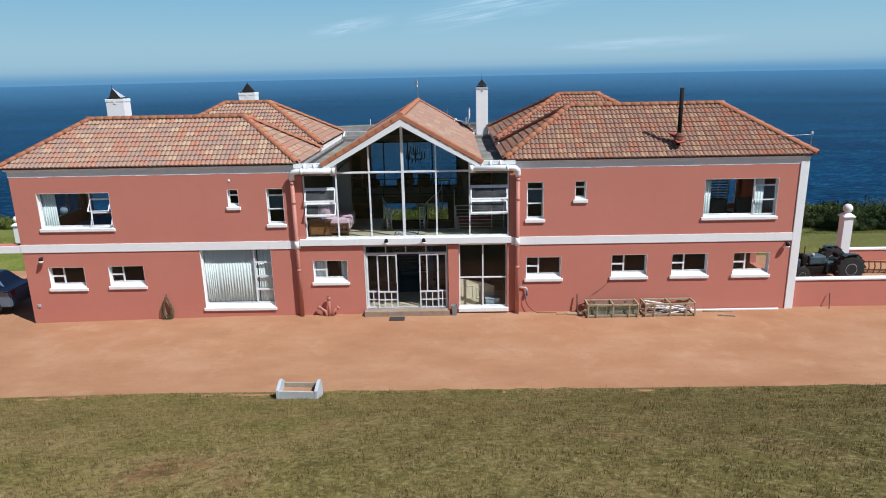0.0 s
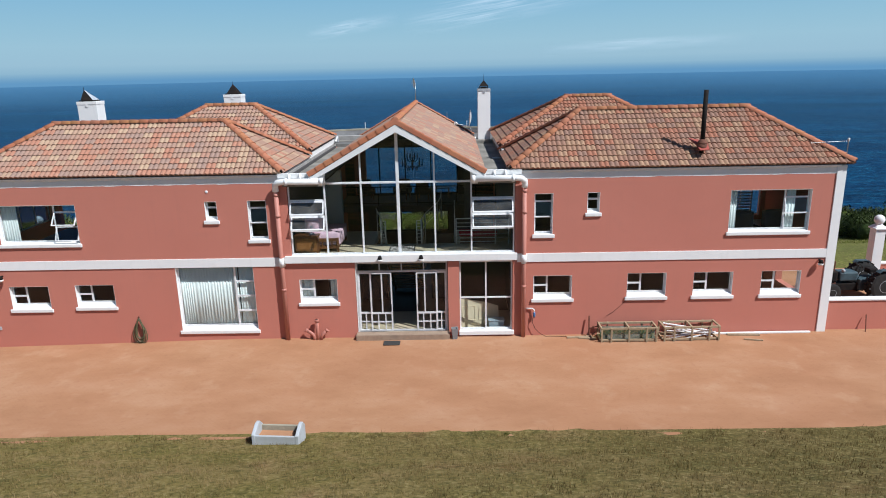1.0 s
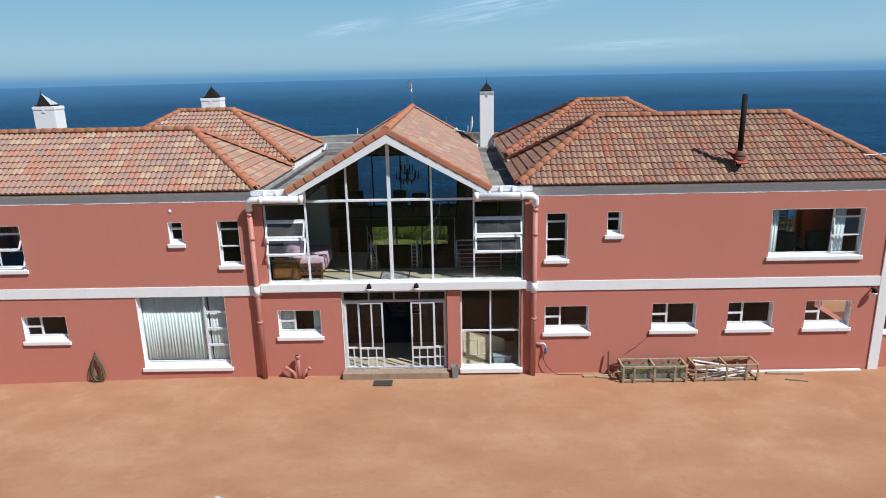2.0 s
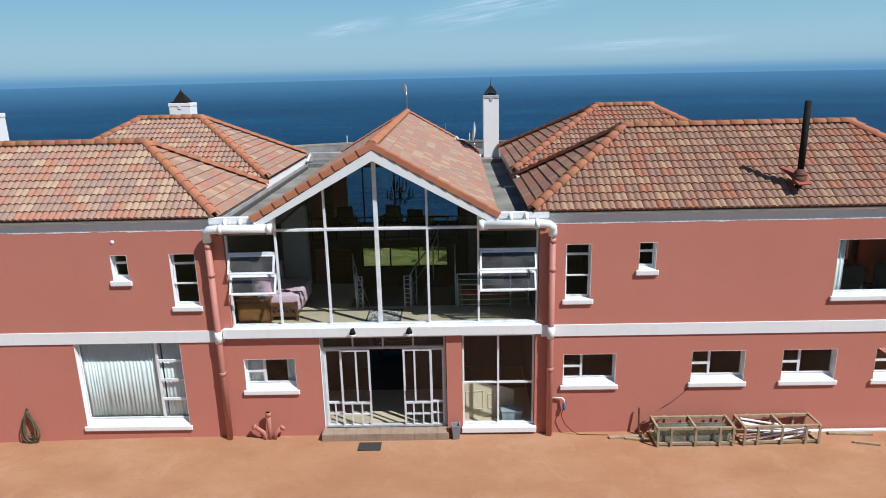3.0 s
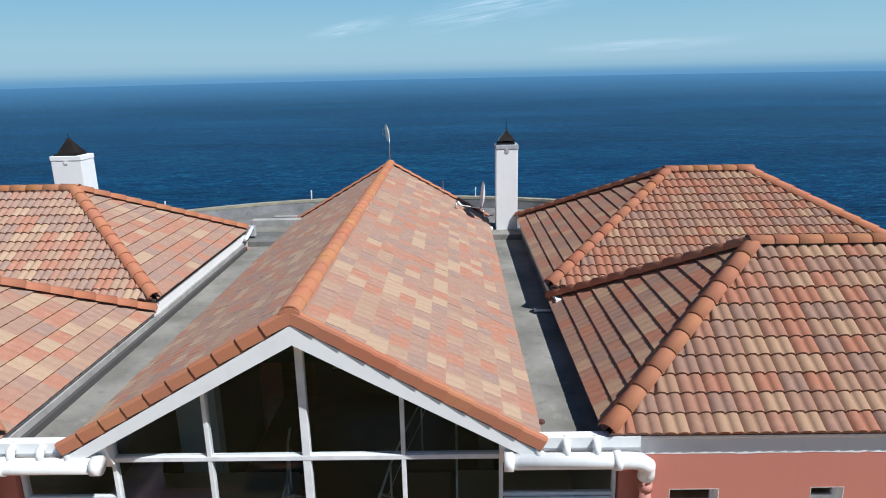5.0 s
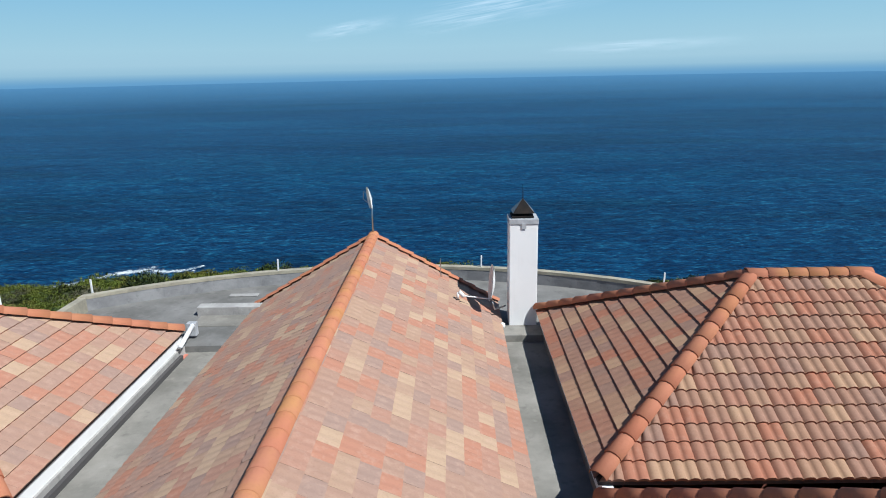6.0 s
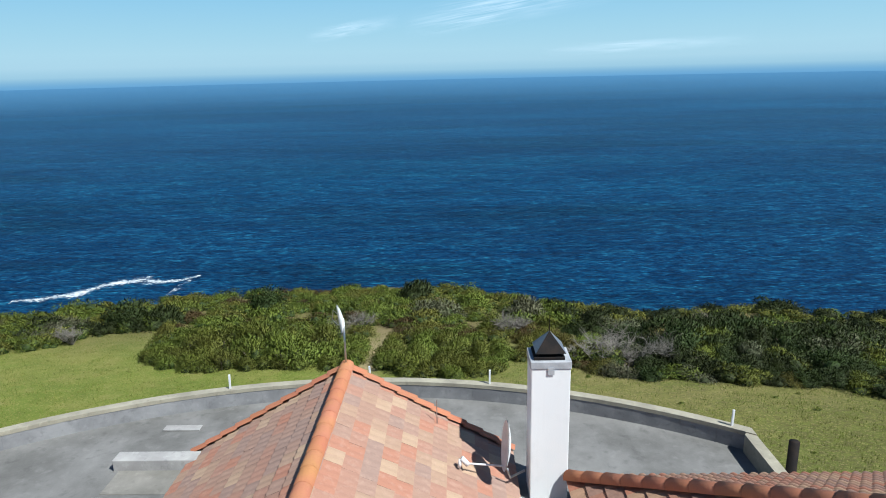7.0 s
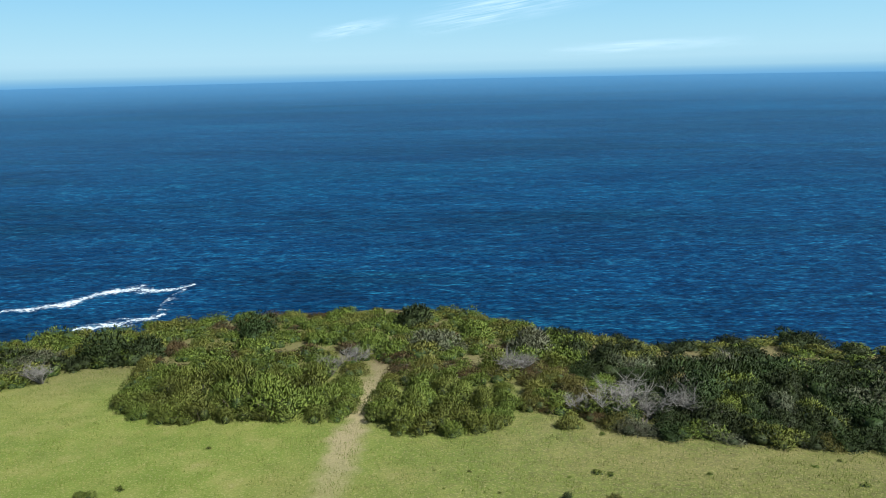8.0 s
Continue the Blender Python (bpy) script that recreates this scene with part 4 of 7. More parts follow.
curtain(-7.93, -5.85, 0.32, 2.70, 0.245, "long pale curtain drawn across the large window")
curtain(-5.80, -5.22, 0.32, 2.70, 0.245, "long pale curtain behind the barred lights")
curtain(-13.9, -13.36, 3.2, 5.03, 0.245, "pale curtain gathered beside the bedroom window")
curtain(11.2, 11.55, 3.3, 5.12, 0.245, "pale curtain gathered beside the bedroom window")
curtain(13.22, 13.52, 3.3, 5.12, 0.245, "pale curtain gathered beside the bedroom window")
curtain(-3.58, -3.1, 1.4, 2.2, 0.245, "short pale curtain in the kitchen window")
curtain(-2.55, -2.29, 1.4, 2.2, 0.245, "short pale curtain in the kitchen window")

# the glazed gable: posts, rails, panes, top-hung sashes
glazed = part("glazed_wall", block(-3.79, 3.96, 0.06, 0.18, 3.10, 3.15), FRAME_WHITE, house, "tall glazed gable wall in white aluminium")
GLY = 0.12
POSTS = ((-3.76, 0.045), (-2.53, 0.05), (-1.275, 0.055), (-0.02, 0.10), (1.225, 0.055), (2.475, 0.05), (3.93, 0.045))


def rake(x):
    return GZ - 0.21 - abs(x) * PITCH


for x, w in POSTS:
    top = min(rake(x), 7.5) if abs(x) < 2.6 else 5.60
    part("mullion", block(x - w / 2, x + w / 2, GLY - 0.05, GLY + 0.05, 3.14, top, bevel=0.004), FRAME_WHITE, glazed)
part("transom", block(-2.53, 2.475, GLY - 0.055, GLY + 0.045, 5.575, 5.64, bevel=0.004), FRAME_WHITE, glazed)
part("lintel", block(-3.8, -2.53, GLY - 0.06, GLY + 0.1, 5.52, 5.62), FRAME_WHITE, glazed)
part("lintel", block(2.475, 3.97, GLY - 0.06, GLY + 0.1, 5.52, 5.62), FRAME_WHITE, glazed)


def pane_of(outline):
    bm = bmesh.new()
    prism(bm, outline, 1, GLY - 0.004, GLY + 0.004)
    p = part("pane", bm, DARK_GLASS, glazed)
    p.visible_shadow = False


for (a, wa), (b, wb) in zip(POSTS[1:], POSTS[2:6]):
    a, b = a + wa / 2, b - wb / 2
    pane_of([(a, 3.15), (b, 3.15), (b, 5.58), (a, 5.58)])
    pane_of([(a, 5.64), (b, 5.64), (b, rake(b)), (a, rake(a))])
for a, b in ((-3.74, -2.555), (2.50, 3.91)):
    pane_of([(a, 5.04), (b, 5.04), (b, 5.52), (a, 5.52)])
    pane_of([(a, 3.15), (b, 3.15), (b, 3.95), (a, 3.95)])
    bm = bmesh.new()
    for z in (5.03, 4.49, 3.96):
        box(bm, a, b, GLY - 0.03, GLY + 0.03, z - 0.025, z + 0.025)
    part("rail", bm, FRAME_WHITE, glazed)
    for low, high, angle in ((4.52, 5.0, 24), (3.985, 4.465, 27)):
        m = Matrix.Translation((0, GLY - 0.04, high)) @ Matrix.Rotation(radians(-angle), 4, "X") @ Matrix.Translation((0, 0, -high))
        bm = bmesh.new()
        rim(bm, a + 0.01, b - 0.01, low, high, -0.022, 0.022, 0.045, m)
        part("sash", bm, FRAME_WHITE, glazed, "top-hung sash pushed open")
        bm = bmesh.new()
        box(bm, a + 0.05, b - 0.05, -0.004, 0.004, low + 0.045, high - 0.045, m)
        p = part("pane", bm, SASH_GLASS, glazed)
        p.visible_shadow = False
        bm = bmesh.new()
        for x in (a + 0.03, b - 0.03):
            tube(bm, [(x, GLY, low + 0.06), tuple(m @ Vector((x, 0.02, low + 0.06)))], 0.008, 6)
        part("stay", bm, RAIL, glazed)

# entrance: step, frame, transom lights, barred double doors, one side light
STEP = worn("tan_step_tile", (0.34, 0.25, 0.18), (0.25, 0.18, 0.13), 5, 30, 0.6, 0.15, 0.002)
step = part("step", block(-1.66, 1.66, -0.30, 0.05, -0.1, 0.20), STEP, house, "tan tiled entrance step")
for i in range(11):
    a = -1.66 + 0.302 * i
    part("step_tile", block(a + 0.006, a + 0.296, -0.312, -0.30, 0.0, 0.195, bevel=0.003), STEP, step)
    part("step_tile", block(a + 0.006, a + 0.296, -0.305, 0.04, 0.20, 0.214, bevel=0.003), STEP, step)
entrance = part("entrance", rim(bmesh.new(), -1.60, 1.61, 0.2, 2.79, 0.10, 0.20, 0.05), TRACK, house, "white framed entrance with transom lights")
bm = bmesh.new()
box(bm, -1.61, -1.604, -0.001, 0.1, 0.2, 2.79)
part("reveal", bm, WHITE, entrance)
part("transom_bar", block(-1.55, 1.56, 0.11, 0.19, 2.42, 2.48), TRACK, entrance)
for x in (-0.78, 0.0, 0.78):
    part("transom_post", block(x - 0.02, x + 0.02, 0.12, 0.18, 2.48, 2.74), TRACK, entrance)
for a, b in ((-1.55, -0.80), (-0.76, -0.02), (0.02, 0.76), (0.80, 1.56)):
    p = part("pane", block(a, b, 0.145, 0.153, 2.48, 2.74), DARK_GLASS, entrance)
    p.visible_shadow = False


def barred_leaf(x0, x1, y, posts, grid):
    """A glazed leaf with a small barred grid at its foot."""
    bm = bmesh.new()
    rim(bm, x0, x1, 0.21, 2.41, y - 0.022, y + 0.022, 0.05)
    box(bm, x0 + 0.05, x1 - 0.05, y - 0.02, y + 0.02, 0.86, 0.92)
    for x in posts:
        box(bm, x - 0.022, x + 0.022, y - 0.02, y + 0.02, 0.92, 2.36)
    for x in grid:
        box(bm, x - 0.018, x + 0.018, y - 0.018, y + 0.018, 0.26, 0.86)
    box(bm, x0 + 0.05, x1 - 0.05, y - 0.017, y + 0.017, 0.54, 0.58)
    leaf = part("door_leaf", bm, RAIL, entrance, "white barred door leaf")
    p = part("pane", block(x0 + 0.05, x1 - 0.05, y + 0.023, y + 0.029, 0.25, 2.37), GLASS, leaf)
    p.visible_shadow = False


barred_leaf(-1.55, -1.10, 0.17, (), (-1.33,))
barred_leaf(-1.14, -0.36, 0.12, (-0.72,), (-0.88, -0.62))
barred_leaf(0.50, 1.24, 0.12, (0.80,), (0.74, 0.99))
barred_leaf(1.20, 1.56, 0.17, (), (1.38,))
bm = bmesh.new()
for x in (-0.40, 0.55):
    tube(bm, [(x, 0.09, 1.0), (x, 0.05, 1.02), (x, 0.05, 1.22), (x, 0.09, 1.24)], 0.012, 6)
part("door_pull", bm, BLACK, entrance)

side = part("window", rim(bmesh.new(), 2.04, 3.89, 0.24, 2.79, 0.10, 0.19, 0.045), FRAME_WHITE, house, "tall fixed side window in four panes")
bm = bmesh.new()
box(bm, 2.94, 2.99, 0.11, 0.18, 0.28, 2.75)
box(bm, 2.08, 2.94, 0.115, 0.175, 1.41, 1.455)
box(bm, 2.99, 3.85, 0.115, 0.175, 1.41, 1.455)
part("glazing_bar", bm, FRAME_WHITE, side)
for a, b in ((2.085, 2.94), (2.99, 3.845)):
    for c, d in ((0.285, 1.41), (1.455, 2.745)):
        p = part("pane", block(a, b, 0.14, 0.148, c, d), GLASS, side)
        p.visible_shadow = False
part("sill", block(2.0, 3.95, -0.09, 0.12, 0.08, 0.235, bevel=0.015), WHITE, side)

# ---- rain pipes ----
for sx, xp in ((-1, -4.13), (1, 4.27)):
    bm = bmesh.new()
    tube(bm, [(xp, -0.12, -0.05), (xp, -0.12, 5.45)], 0.078, 14)
    for z in (5.28, 4.55, 1.9):
        tube(bm, [(xp, -0.12, z - 0.05), (xp, -0.12, z + 0.05)], 0.088, 14)
    pipe = part("downpipe", bm, PINK_PIPE, house, "thick downpipe painted pink like the wall", True)
    bm = bmesh.new()
    tube(bm, [(xp, -0.12, 2.74), (xp, -0.12, 3.06)], 0.09, 14)
    part("painted_stretch", bm, WHITE, pipe, "white where it crosses the band", True)
    bm = bmesh.new()
    inner = sx * 2.5
    tube(bm, [(inner, -0.26, 5.74), (xp - sx * 0.28, -0.26, 5.74), (xp - sx * 0.12, -0.25, 5.72), (xp - sx * 0.02, -0.2, 5.63), (xp, -0.13, 5.5), (xp, -0.12, 5.40)], 0.105, 14)
    tube(bm, [(inner - sx * 0.012, -0.26, 5.74), (inner + sx * 0.1, -0.26, 5.74)], 0.125, 14)
    tube(bm, [(xp - sx * 0.45, -0.26, 5.74), (xp - sx * 0.36, -0.26, 5.74)], 0.122, 14)
    top = part("collector_pipe", bm, PVC, house, "thick white plastic rain pipe", True)
    for x in (sx * 2.9, sx * 3.25, sx * 3.62):
        bm = bmesh.new()
        tube(bm, [(x, -0.1, 5.97), (x, -0.22, 5.93), (x, -0.26, 5.80)], 0.05, 10)
        part("outlet", bm, PVC, top, "", True)
    bm = bmesh.new()
    prism(bm, [(-0.02, 5.62), (-0.02, 6.0), (-0.16, 6.0), (-0.16, 5.86), (-0.06, 5.62)], 0, min(sx * 2.45, xp - sx * 0.1), max(sx * 2.45, xp - sx * 0.1))
    part("box_gutter", bm, WHITE, house, "white gutter edge between the roofs")

# ---- chimneys ----


def chimney(x0, x1, y0, y1, z0, z1, cowl, label):
    """A plastered stack with a sheet-metal cowl on thin legs. cowl: half-width, height, tip's offset, lift, turn."""
    cx, cy = (x0 + x1) / 2, (y0 + y1) / 2
    w, d = (x1 - x0) / 2, (y1 - y0) / 2
    r, tall, tip, lift, turn = cowl
    st = thing("chimney", label, "chimney", cx, cy, z0, 0, "chimneys on the roofs")
    h = z1 - z0
    part("shaft", block(-w, w, -d, d, 0, h - 0.13, bevel=0.014), WHITE, st, "white plastered shaft")
    bm = block(-w - 0.014, w + 0.014, -d - 0.014, d + 0.014, h - 0.13, h, bevel=0.012)
    box(bm, -0.05, 0.05, -d - 0.022, -d - 0.014, h - 0.22, h - 0.1)
    part("cap", bm, LEAD if lift > 0.1 else WHITE, st, "flashed top")
    m = Matrix.Rotation(radians(turn), 4, "Z")
    bm = bmesh.new()
    for sx in (-1, 1):
        for sy in (-1, 1):
            tube(bm, [m @ Vector((sx * r * 0.8, sy * r * 0.8, h - 0.01)), m @ Vector((sx * r * 0.8, sy * r * 0.8, h + lift))], 0.012, 6)
    part("legs", bm, BLACK, st)
    bm = block(-w * 0.85, w * 0.72, -d * 0.85, d * 0.8, h + 0.004, h + 0.05, bevel=0.008)
    box(bm, -r * 0.55, r * 0.55, -r * 0.55, r * 0.55, h + 0.05, h + lift * 0.8)
    part("flue_pot", bm, BLACK, st)
    base = [m @ Vector((sx * r, sy * r, h + lift)) for sx, sy in ((-1, -1), (1, -1), (1, 1), (-1, 1))]
    apex = m @ Vector((tip, 0, h + lift + tall))
    faces = (("cowl", (0, 2, 3), BLACK, "black sheet cowl"), ("cowl_side", (1,), GALV if tip < -0.1 else BLACK, "bare metal side of the cowl" if tip < -0.1 else ""))
    if lift > 0.1:
        faces = (("cowl", (0,), BLACK, "black sheet cowl"), ("cowl_side", (1, 2, 3), SHEET, "grey metal sheets at its sides"))
    for name, sides, mat, label_ in faces:
        bm = bmesh.new()
        for k in sides:
            a, b_ = base[k], base[(k + 1) % 4]
            out = (b_ - a).cross(Vector((0, 0, 1))).normalized() * -0.006
            vs = [bm.verts.new(p) for p in (a, b_, apex, a + out, b_ + out, apex + Vector((0, 0, -0.012)))]
            for q in ((0, 1, 2), (5, 4, 3), (0, 3, 4, 1), (1, 4, 5, 2), (2, 5, 3, 0)):
                bm.faces.new([vs[i] for i in q])
        part(name, bm, mat, st, label_)
    bm = bmesh.new()
    tube(bm, [apex - Vector((0, 0, 0.03)), apex + Vector((0, 0, 0.10)), apex + Vector((-0.01, 0, 0.3 if lift > 0.1 else 0.12))], 0.006, 5, True, [0.012, 0.007, 0.003])
    part("spike", bm, BLACK, st)
    return st


SHEET = worn("weathered_sheet", (0.17, 0.19, 0.215), (0.10, 0.11, 0.125), 7, 50, 0.5, 0.1, 0.001, 0.2)
GALV = worn("galvanised_sheet", (0.62, 0.65, 0.68), (0.45, 0.47, 0.5), 7, 50, 0.45, 0.1, 0.001, 0.3)
chimney(3.14, 3.76, 11.49, 12.05, 5.80, 8.32, (0.24, 0.30, 0.0, 0.11, 0), "tall white chimney with a black cowl by the gable")
chimney(-13.72, -12.9, 5.8, 6.45, 5.2, 8.28, (0.26, 0.42, -0.2, 0.06, 0), "broad white chimney behind the roof ridge")
chimney(-9.29, -8.44, 10.9, 11.6, 5.4, 8.30, (0.27, 0.44, -0.02, 0.06, 0), "broad white chimney at the back roof")

# stove flue on the front roof
flue = thing("stove_flue", "black steel stove flue with a flashed collar", "flue", 10.2, 0.22, 6.5)
bm = bmesh.new()
tube(bm, [(0, 0, -0.1), (0, 0, 1.95)], 0.075, 14)
part("pipe", bm, BLACK, flue, "", True)
bm = bmesh.new()
tube(bm, [(0, 0, 0.0), (0, 0, 0.20)], 0.1, 16, True, [0.165, 0.16])
part("base", bm, RUST, flue, "", True)
bm = bmesh.new()
tube(bm, [(0, 0, 0.20), (0, 0, 0.24), (0, 0, 0.31), (0, 0, 0.35)], 0.1, 16, True, [0.165, 0.16, 0.11, 0.085])
part("collar", bm, RUST, flue, "rusty metal collar", True)
bm = bmesh.new()
prism(bm, [(-0.12, -0.26), (0.18, -0.24), (0.21, 0.08), (0.05, 0.30), (-0.34, 0.44), (-0.2, 0.1)], 2, 0.0, 0.03)
bmesh.ops.transform(bm, matrix=pose(0, 0, 0.12, 30, 0, 0), verts=bm.verts[:])
part("apron", bm, worn("red_flashing_paint", (0.36, 0.07, 0.05), (0.22, 0.05, 0.04), 8, 40, 0.8), flue, "red painted flashing on the tiles")
flue2 = thing("stove_flue", "black steel flue behind the back roof", "flue", 7.95, 12.5, 0.0)
bm = bmesh.new()
tube(bm, [(0, 0, -0.3), (0, 0, 6.25)], 0.09, 14)
part("pipe", bm, BLACK, flue2, "", True)

# ---- dishes, aerials, roof clutter ----


def dish(bm, r, depth, n=20, rings=4):
    """A shallow bowl opening towards +x."""
    for side in (0.0, -0.012):
        centre = bm.verts.new((side - depth, 0, 0))
        prev = None
        for i in range(1, rings + 1):
            f = i / rings
            cur = [bm.verts.new((side - depth * (1 - f * f), r * f * math.cos(2 * math.pi * k / n), r * 1.1 * f * math.sin(2 * math.pi * k / n))) for k in range(n)]
            for k in range(n):
                if prev is None:
                    bm.faces.new((centre, cur[k], cur[(k + 1) % n]))
                else:
                    bm.faces.new((prev[k], cur[k], cur[(k + 1) % n], prev[(k + 1) % n]))
            prev = cur
    return bm


ant = thing("grid_antenna", "small white dish aerial on a thin pole", "antenna", 0.0, 12.72, 7.6)
bm = bmesh.new()
tube(bm, [(0, 0, 0), (0, 0, 1.02)], 0.018, 8)
part("pole", bm, STEEL, ant, "", True)
bm = dish(bmesh.new(), 0.235, 0.06)
bmesh.ops.transform(bm, matrix=pose(-0.07, -0.02, 1.02, 0, 6, 196), verts=bm.verts[:])
part("reflector", bm, DISH, ant, "shallow white dish", True)
bm = bmesh.new()
tube(bm, [(-0.09, 0.0, 1.1), (-0.18, 0.06, 1.16), (-0.2, 0.06, 0.98), (-0.09, 0.0, 0.9)], 0.008, 5)
part("feed", bm, STEEL, ant)

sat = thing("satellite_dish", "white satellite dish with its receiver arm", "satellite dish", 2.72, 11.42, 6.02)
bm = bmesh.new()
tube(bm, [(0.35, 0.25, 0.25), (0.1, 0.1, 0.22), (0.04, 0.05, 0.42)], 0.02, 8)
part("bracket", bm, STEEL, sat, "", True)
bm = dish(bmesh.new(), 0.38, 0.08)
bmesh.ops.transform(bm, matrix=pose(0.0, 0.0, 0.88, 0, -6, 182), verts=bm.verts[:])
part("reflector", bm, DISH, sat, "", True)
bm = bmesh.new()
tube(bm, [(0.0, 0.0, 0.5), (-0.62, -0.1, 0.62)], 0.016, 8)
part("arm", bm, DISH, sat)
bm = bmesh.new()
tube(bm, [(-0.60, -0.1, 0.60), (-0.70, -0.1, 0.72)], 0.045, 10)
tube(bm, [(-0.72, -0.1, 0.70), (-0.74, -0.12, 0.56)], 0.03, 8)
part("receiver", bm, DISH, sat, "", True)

lamp_ball = lathe(bmesh.new(), [(0.02, 5.86), (0.05, 5.88), (0.062, 5.93), (0.05, 5.98), (0.02, 6.0)], 12, 2.98, 11.3)
tagged(part("flood_lamp", lamp_ball, DISH, smooth=True), "small round white lamp at the chimney foot", "lamp")

plank = part("board", block(-4.0, -3.25, 13.8, 13.99, 5.845, 5.875, bevel=0.006), PALE_SLAB)
tagged(plank, "loose pale board lying on the flat roof", "board")

stake = thing("stake", "thin white fence stake behind the parapet", "stake", 0, 0, 0, 0, "stakes along the parapet")
part("post", block(-0.018, 0.018, -0.018, 0.018, -0.3, 0.30), FRAME_WHITE, stake)
spots = [(-7.3, 13.3), (-2.95, 15.1), (0.05, 15.3), (2.66, 15.1), (7.1, 13.45)]
stake.matrix_basis = pose(*spots[0], 6.24)
for i, (x, y) in enumerate(spots[1:]):
    copy_thing(stake, pose(x, bow(x, 0.1), 6.24, 0, (1.5, -2, 1, 2)[i], 0))

tv = thing("tv_aerial", "thin television aerial at the roof corner", "antenna", 15.2, 0.5, 5.7)
bm = bmesh.new()
tube(bm, [(0, 0, 0), (0, 0, 1.02)], 0.016, 8)
tube(bm, [(-0.25, 0, 0.2), (0, 0, 0.2)], 0.014, 6)
part("pole", bm, STEEL, tv)
bm = bmesh.new()
tube(bm, [(-1.25, 0, 0.92), (0.05, 0, 0.97)], 0.008, 6)
for i in range(10):
    x = -1.2 + i * 0.125
    tube(bm, [(x, -0.16, 0.925 + 0.04 * i / 10), (x, 0.16, 0.925 + 0.04 * i / 10)], 0.004, 5)
part("boom", bm, STEEL, tv)
bm = bmesh.new()
lathe(bm, [(0.015, 0.98), (0.04, 1.0), (0.04, 1.05), (0.015, 1.07)], 10)
part("cap", bm, DISH, tv)
bm = bmesh.new()
tube(bm, [(0, 0, 0), (0, 0, 0.55)], 0.01, 6)
whip = thing("whip_aerial", "thin whip aerial beside the satellite dish", "antenna", 1.6, 12.4, 6.65)
part("rod", bm, STEEL, whip)

# ---- lamps on the walls ----


def wall_lamp(x, z, turn, group):
    lamp = thing("wall_lamp", "black outdoor wall lamp with a white globe", "lamp", x, 0, z, turn, group)
    bm = bmesh.new()
    tube(bm, [(0, 0.02, 0.02), (0, -0.10, 0.05), (0, -0.14, 0.0)], 0.025, 8)
    tube(bm, [(0, -0.14, 0.06), (0, -0.14, 0.02), (0, -0.14, -0.06)], 0.05, 12, True, [0.05, 0.065, 0.085])
    part("holder", bm, BLACK, lamp, "", True)
    bm = bmesh.new()
    lathe(bm, [(0.03, -0.15), (0.075, -0.125), (0.092, -0.09), (0.085, -0.06)], 14, 0, -0.14)
    part("globe", bm, DISH, lamp, "white glass globe", True)
    return lamp


first = wall_lamp(-14.1, 2.5, 0, "lamps on the front wall")
copy_thing(first, pose(14.45, 0, 2.64))
for x in (-0.70, 0.72):
    copy_thing(first, pose(x, -0.11, 3.05))

# windows at the far side of the bedrooms
bm = bmesh.new()
for y in (1.5, 2.38, 3.3, 4.22):
    box(bm, -14.75, -14.70, y, y + 0.045, 3.6, 5.35)
for z in (3.6, 5.305):
    box(bm, -14.75, -14.70, 1.545, 4.22, z, z + 0.045)
side_window = part("window", bm, TRACK, house, "side window of the bedroom")
TINT = glass("dark_tinted_glass", (0.42, 0.50, 0.56))
for a, b in ((1.545, 2.38), (2.425, 3.3), (3.345, 4.22)):
    p = part("pane", block(-14.73, -14.72, a, b, 3.645, 5.305), TINT, side_window, "dark tinted pane")
    p.visible_shadow = False
bm = bmesh.new()
for x in (12.9, 13.68, 14.46):
    box(bm, x, x + 0.04, 4.93, 4.98, 3.2, 4.6)
part("window", bm, FRAME_WHITE, house, "back window of the bedroom")

# a pipe end and a stone in the valley gutter
bm = bmesh.new()
tube(bm, [(3.48, 5.02, 5.73), (3.82, 5.0, 5.74)], 0.03, 10)
tagged(part("pipe_end", bm, PVC, smooth=True), "short white pipe end lying in the valley gutter", "pipe")
bm = bmesh.new()
lathe(bm, [(0.02, 5.695), (0.05, 5.71), (0.045, 5.74), (0.015, 5.755)], 9, 3.07, 0.72)
tagged(part("stone", bm, RUST), "small brown stone on the concrete gutter", "stone")

# ---- inside the glazed hall ----
WOOD = worn("dark_varnished_wood", (0.17, 0.072, 0.028), (0.09, 0.038, 0.016), 3, 40, 0.4, 0.15, 0.002)
PALE_WOOD = worn("weathered_timber", (0.36, 0.27, 0.17), (0.23, 0.17, 0.10), 6, 60, 0.85, 0.3, 0.002)
landing = part("landing", block(-3.8, 3.97, WT, 1.5, 2.84, 3.08), FLOOR, house, "cream tiled landing behind the glass")
part("landing", block(-3.8, -1.1, 1.5, 3.6, 2.84, 3.08), FLOOR, house)
part("landing", block(1.9, 3.97, 1.5, 3.6, 2.84, 3.08), FLOOR, house)
stair = thing("staircase", "dark staircase leading down from the landing", "stairs", 0, 1.5, 0)
for i in range(14):
    z = 2.86 - 0.2 * i
    part("tread", block(-0.72, 0.62, 0.27 * i, 0.27 * i + 0.3, z - 0.06, z, bevel=0.008), WOOD, stair)
bm = bmesh.new()
for x in (-0.70, 0.58):
    prism(bm, [(0.0, 2.55), (0.0, 2.86), (3.8, 0.1), (3.45, 0.1)], 0, x, x + 0.05)
part("stringer", bm, WOOD, stair)


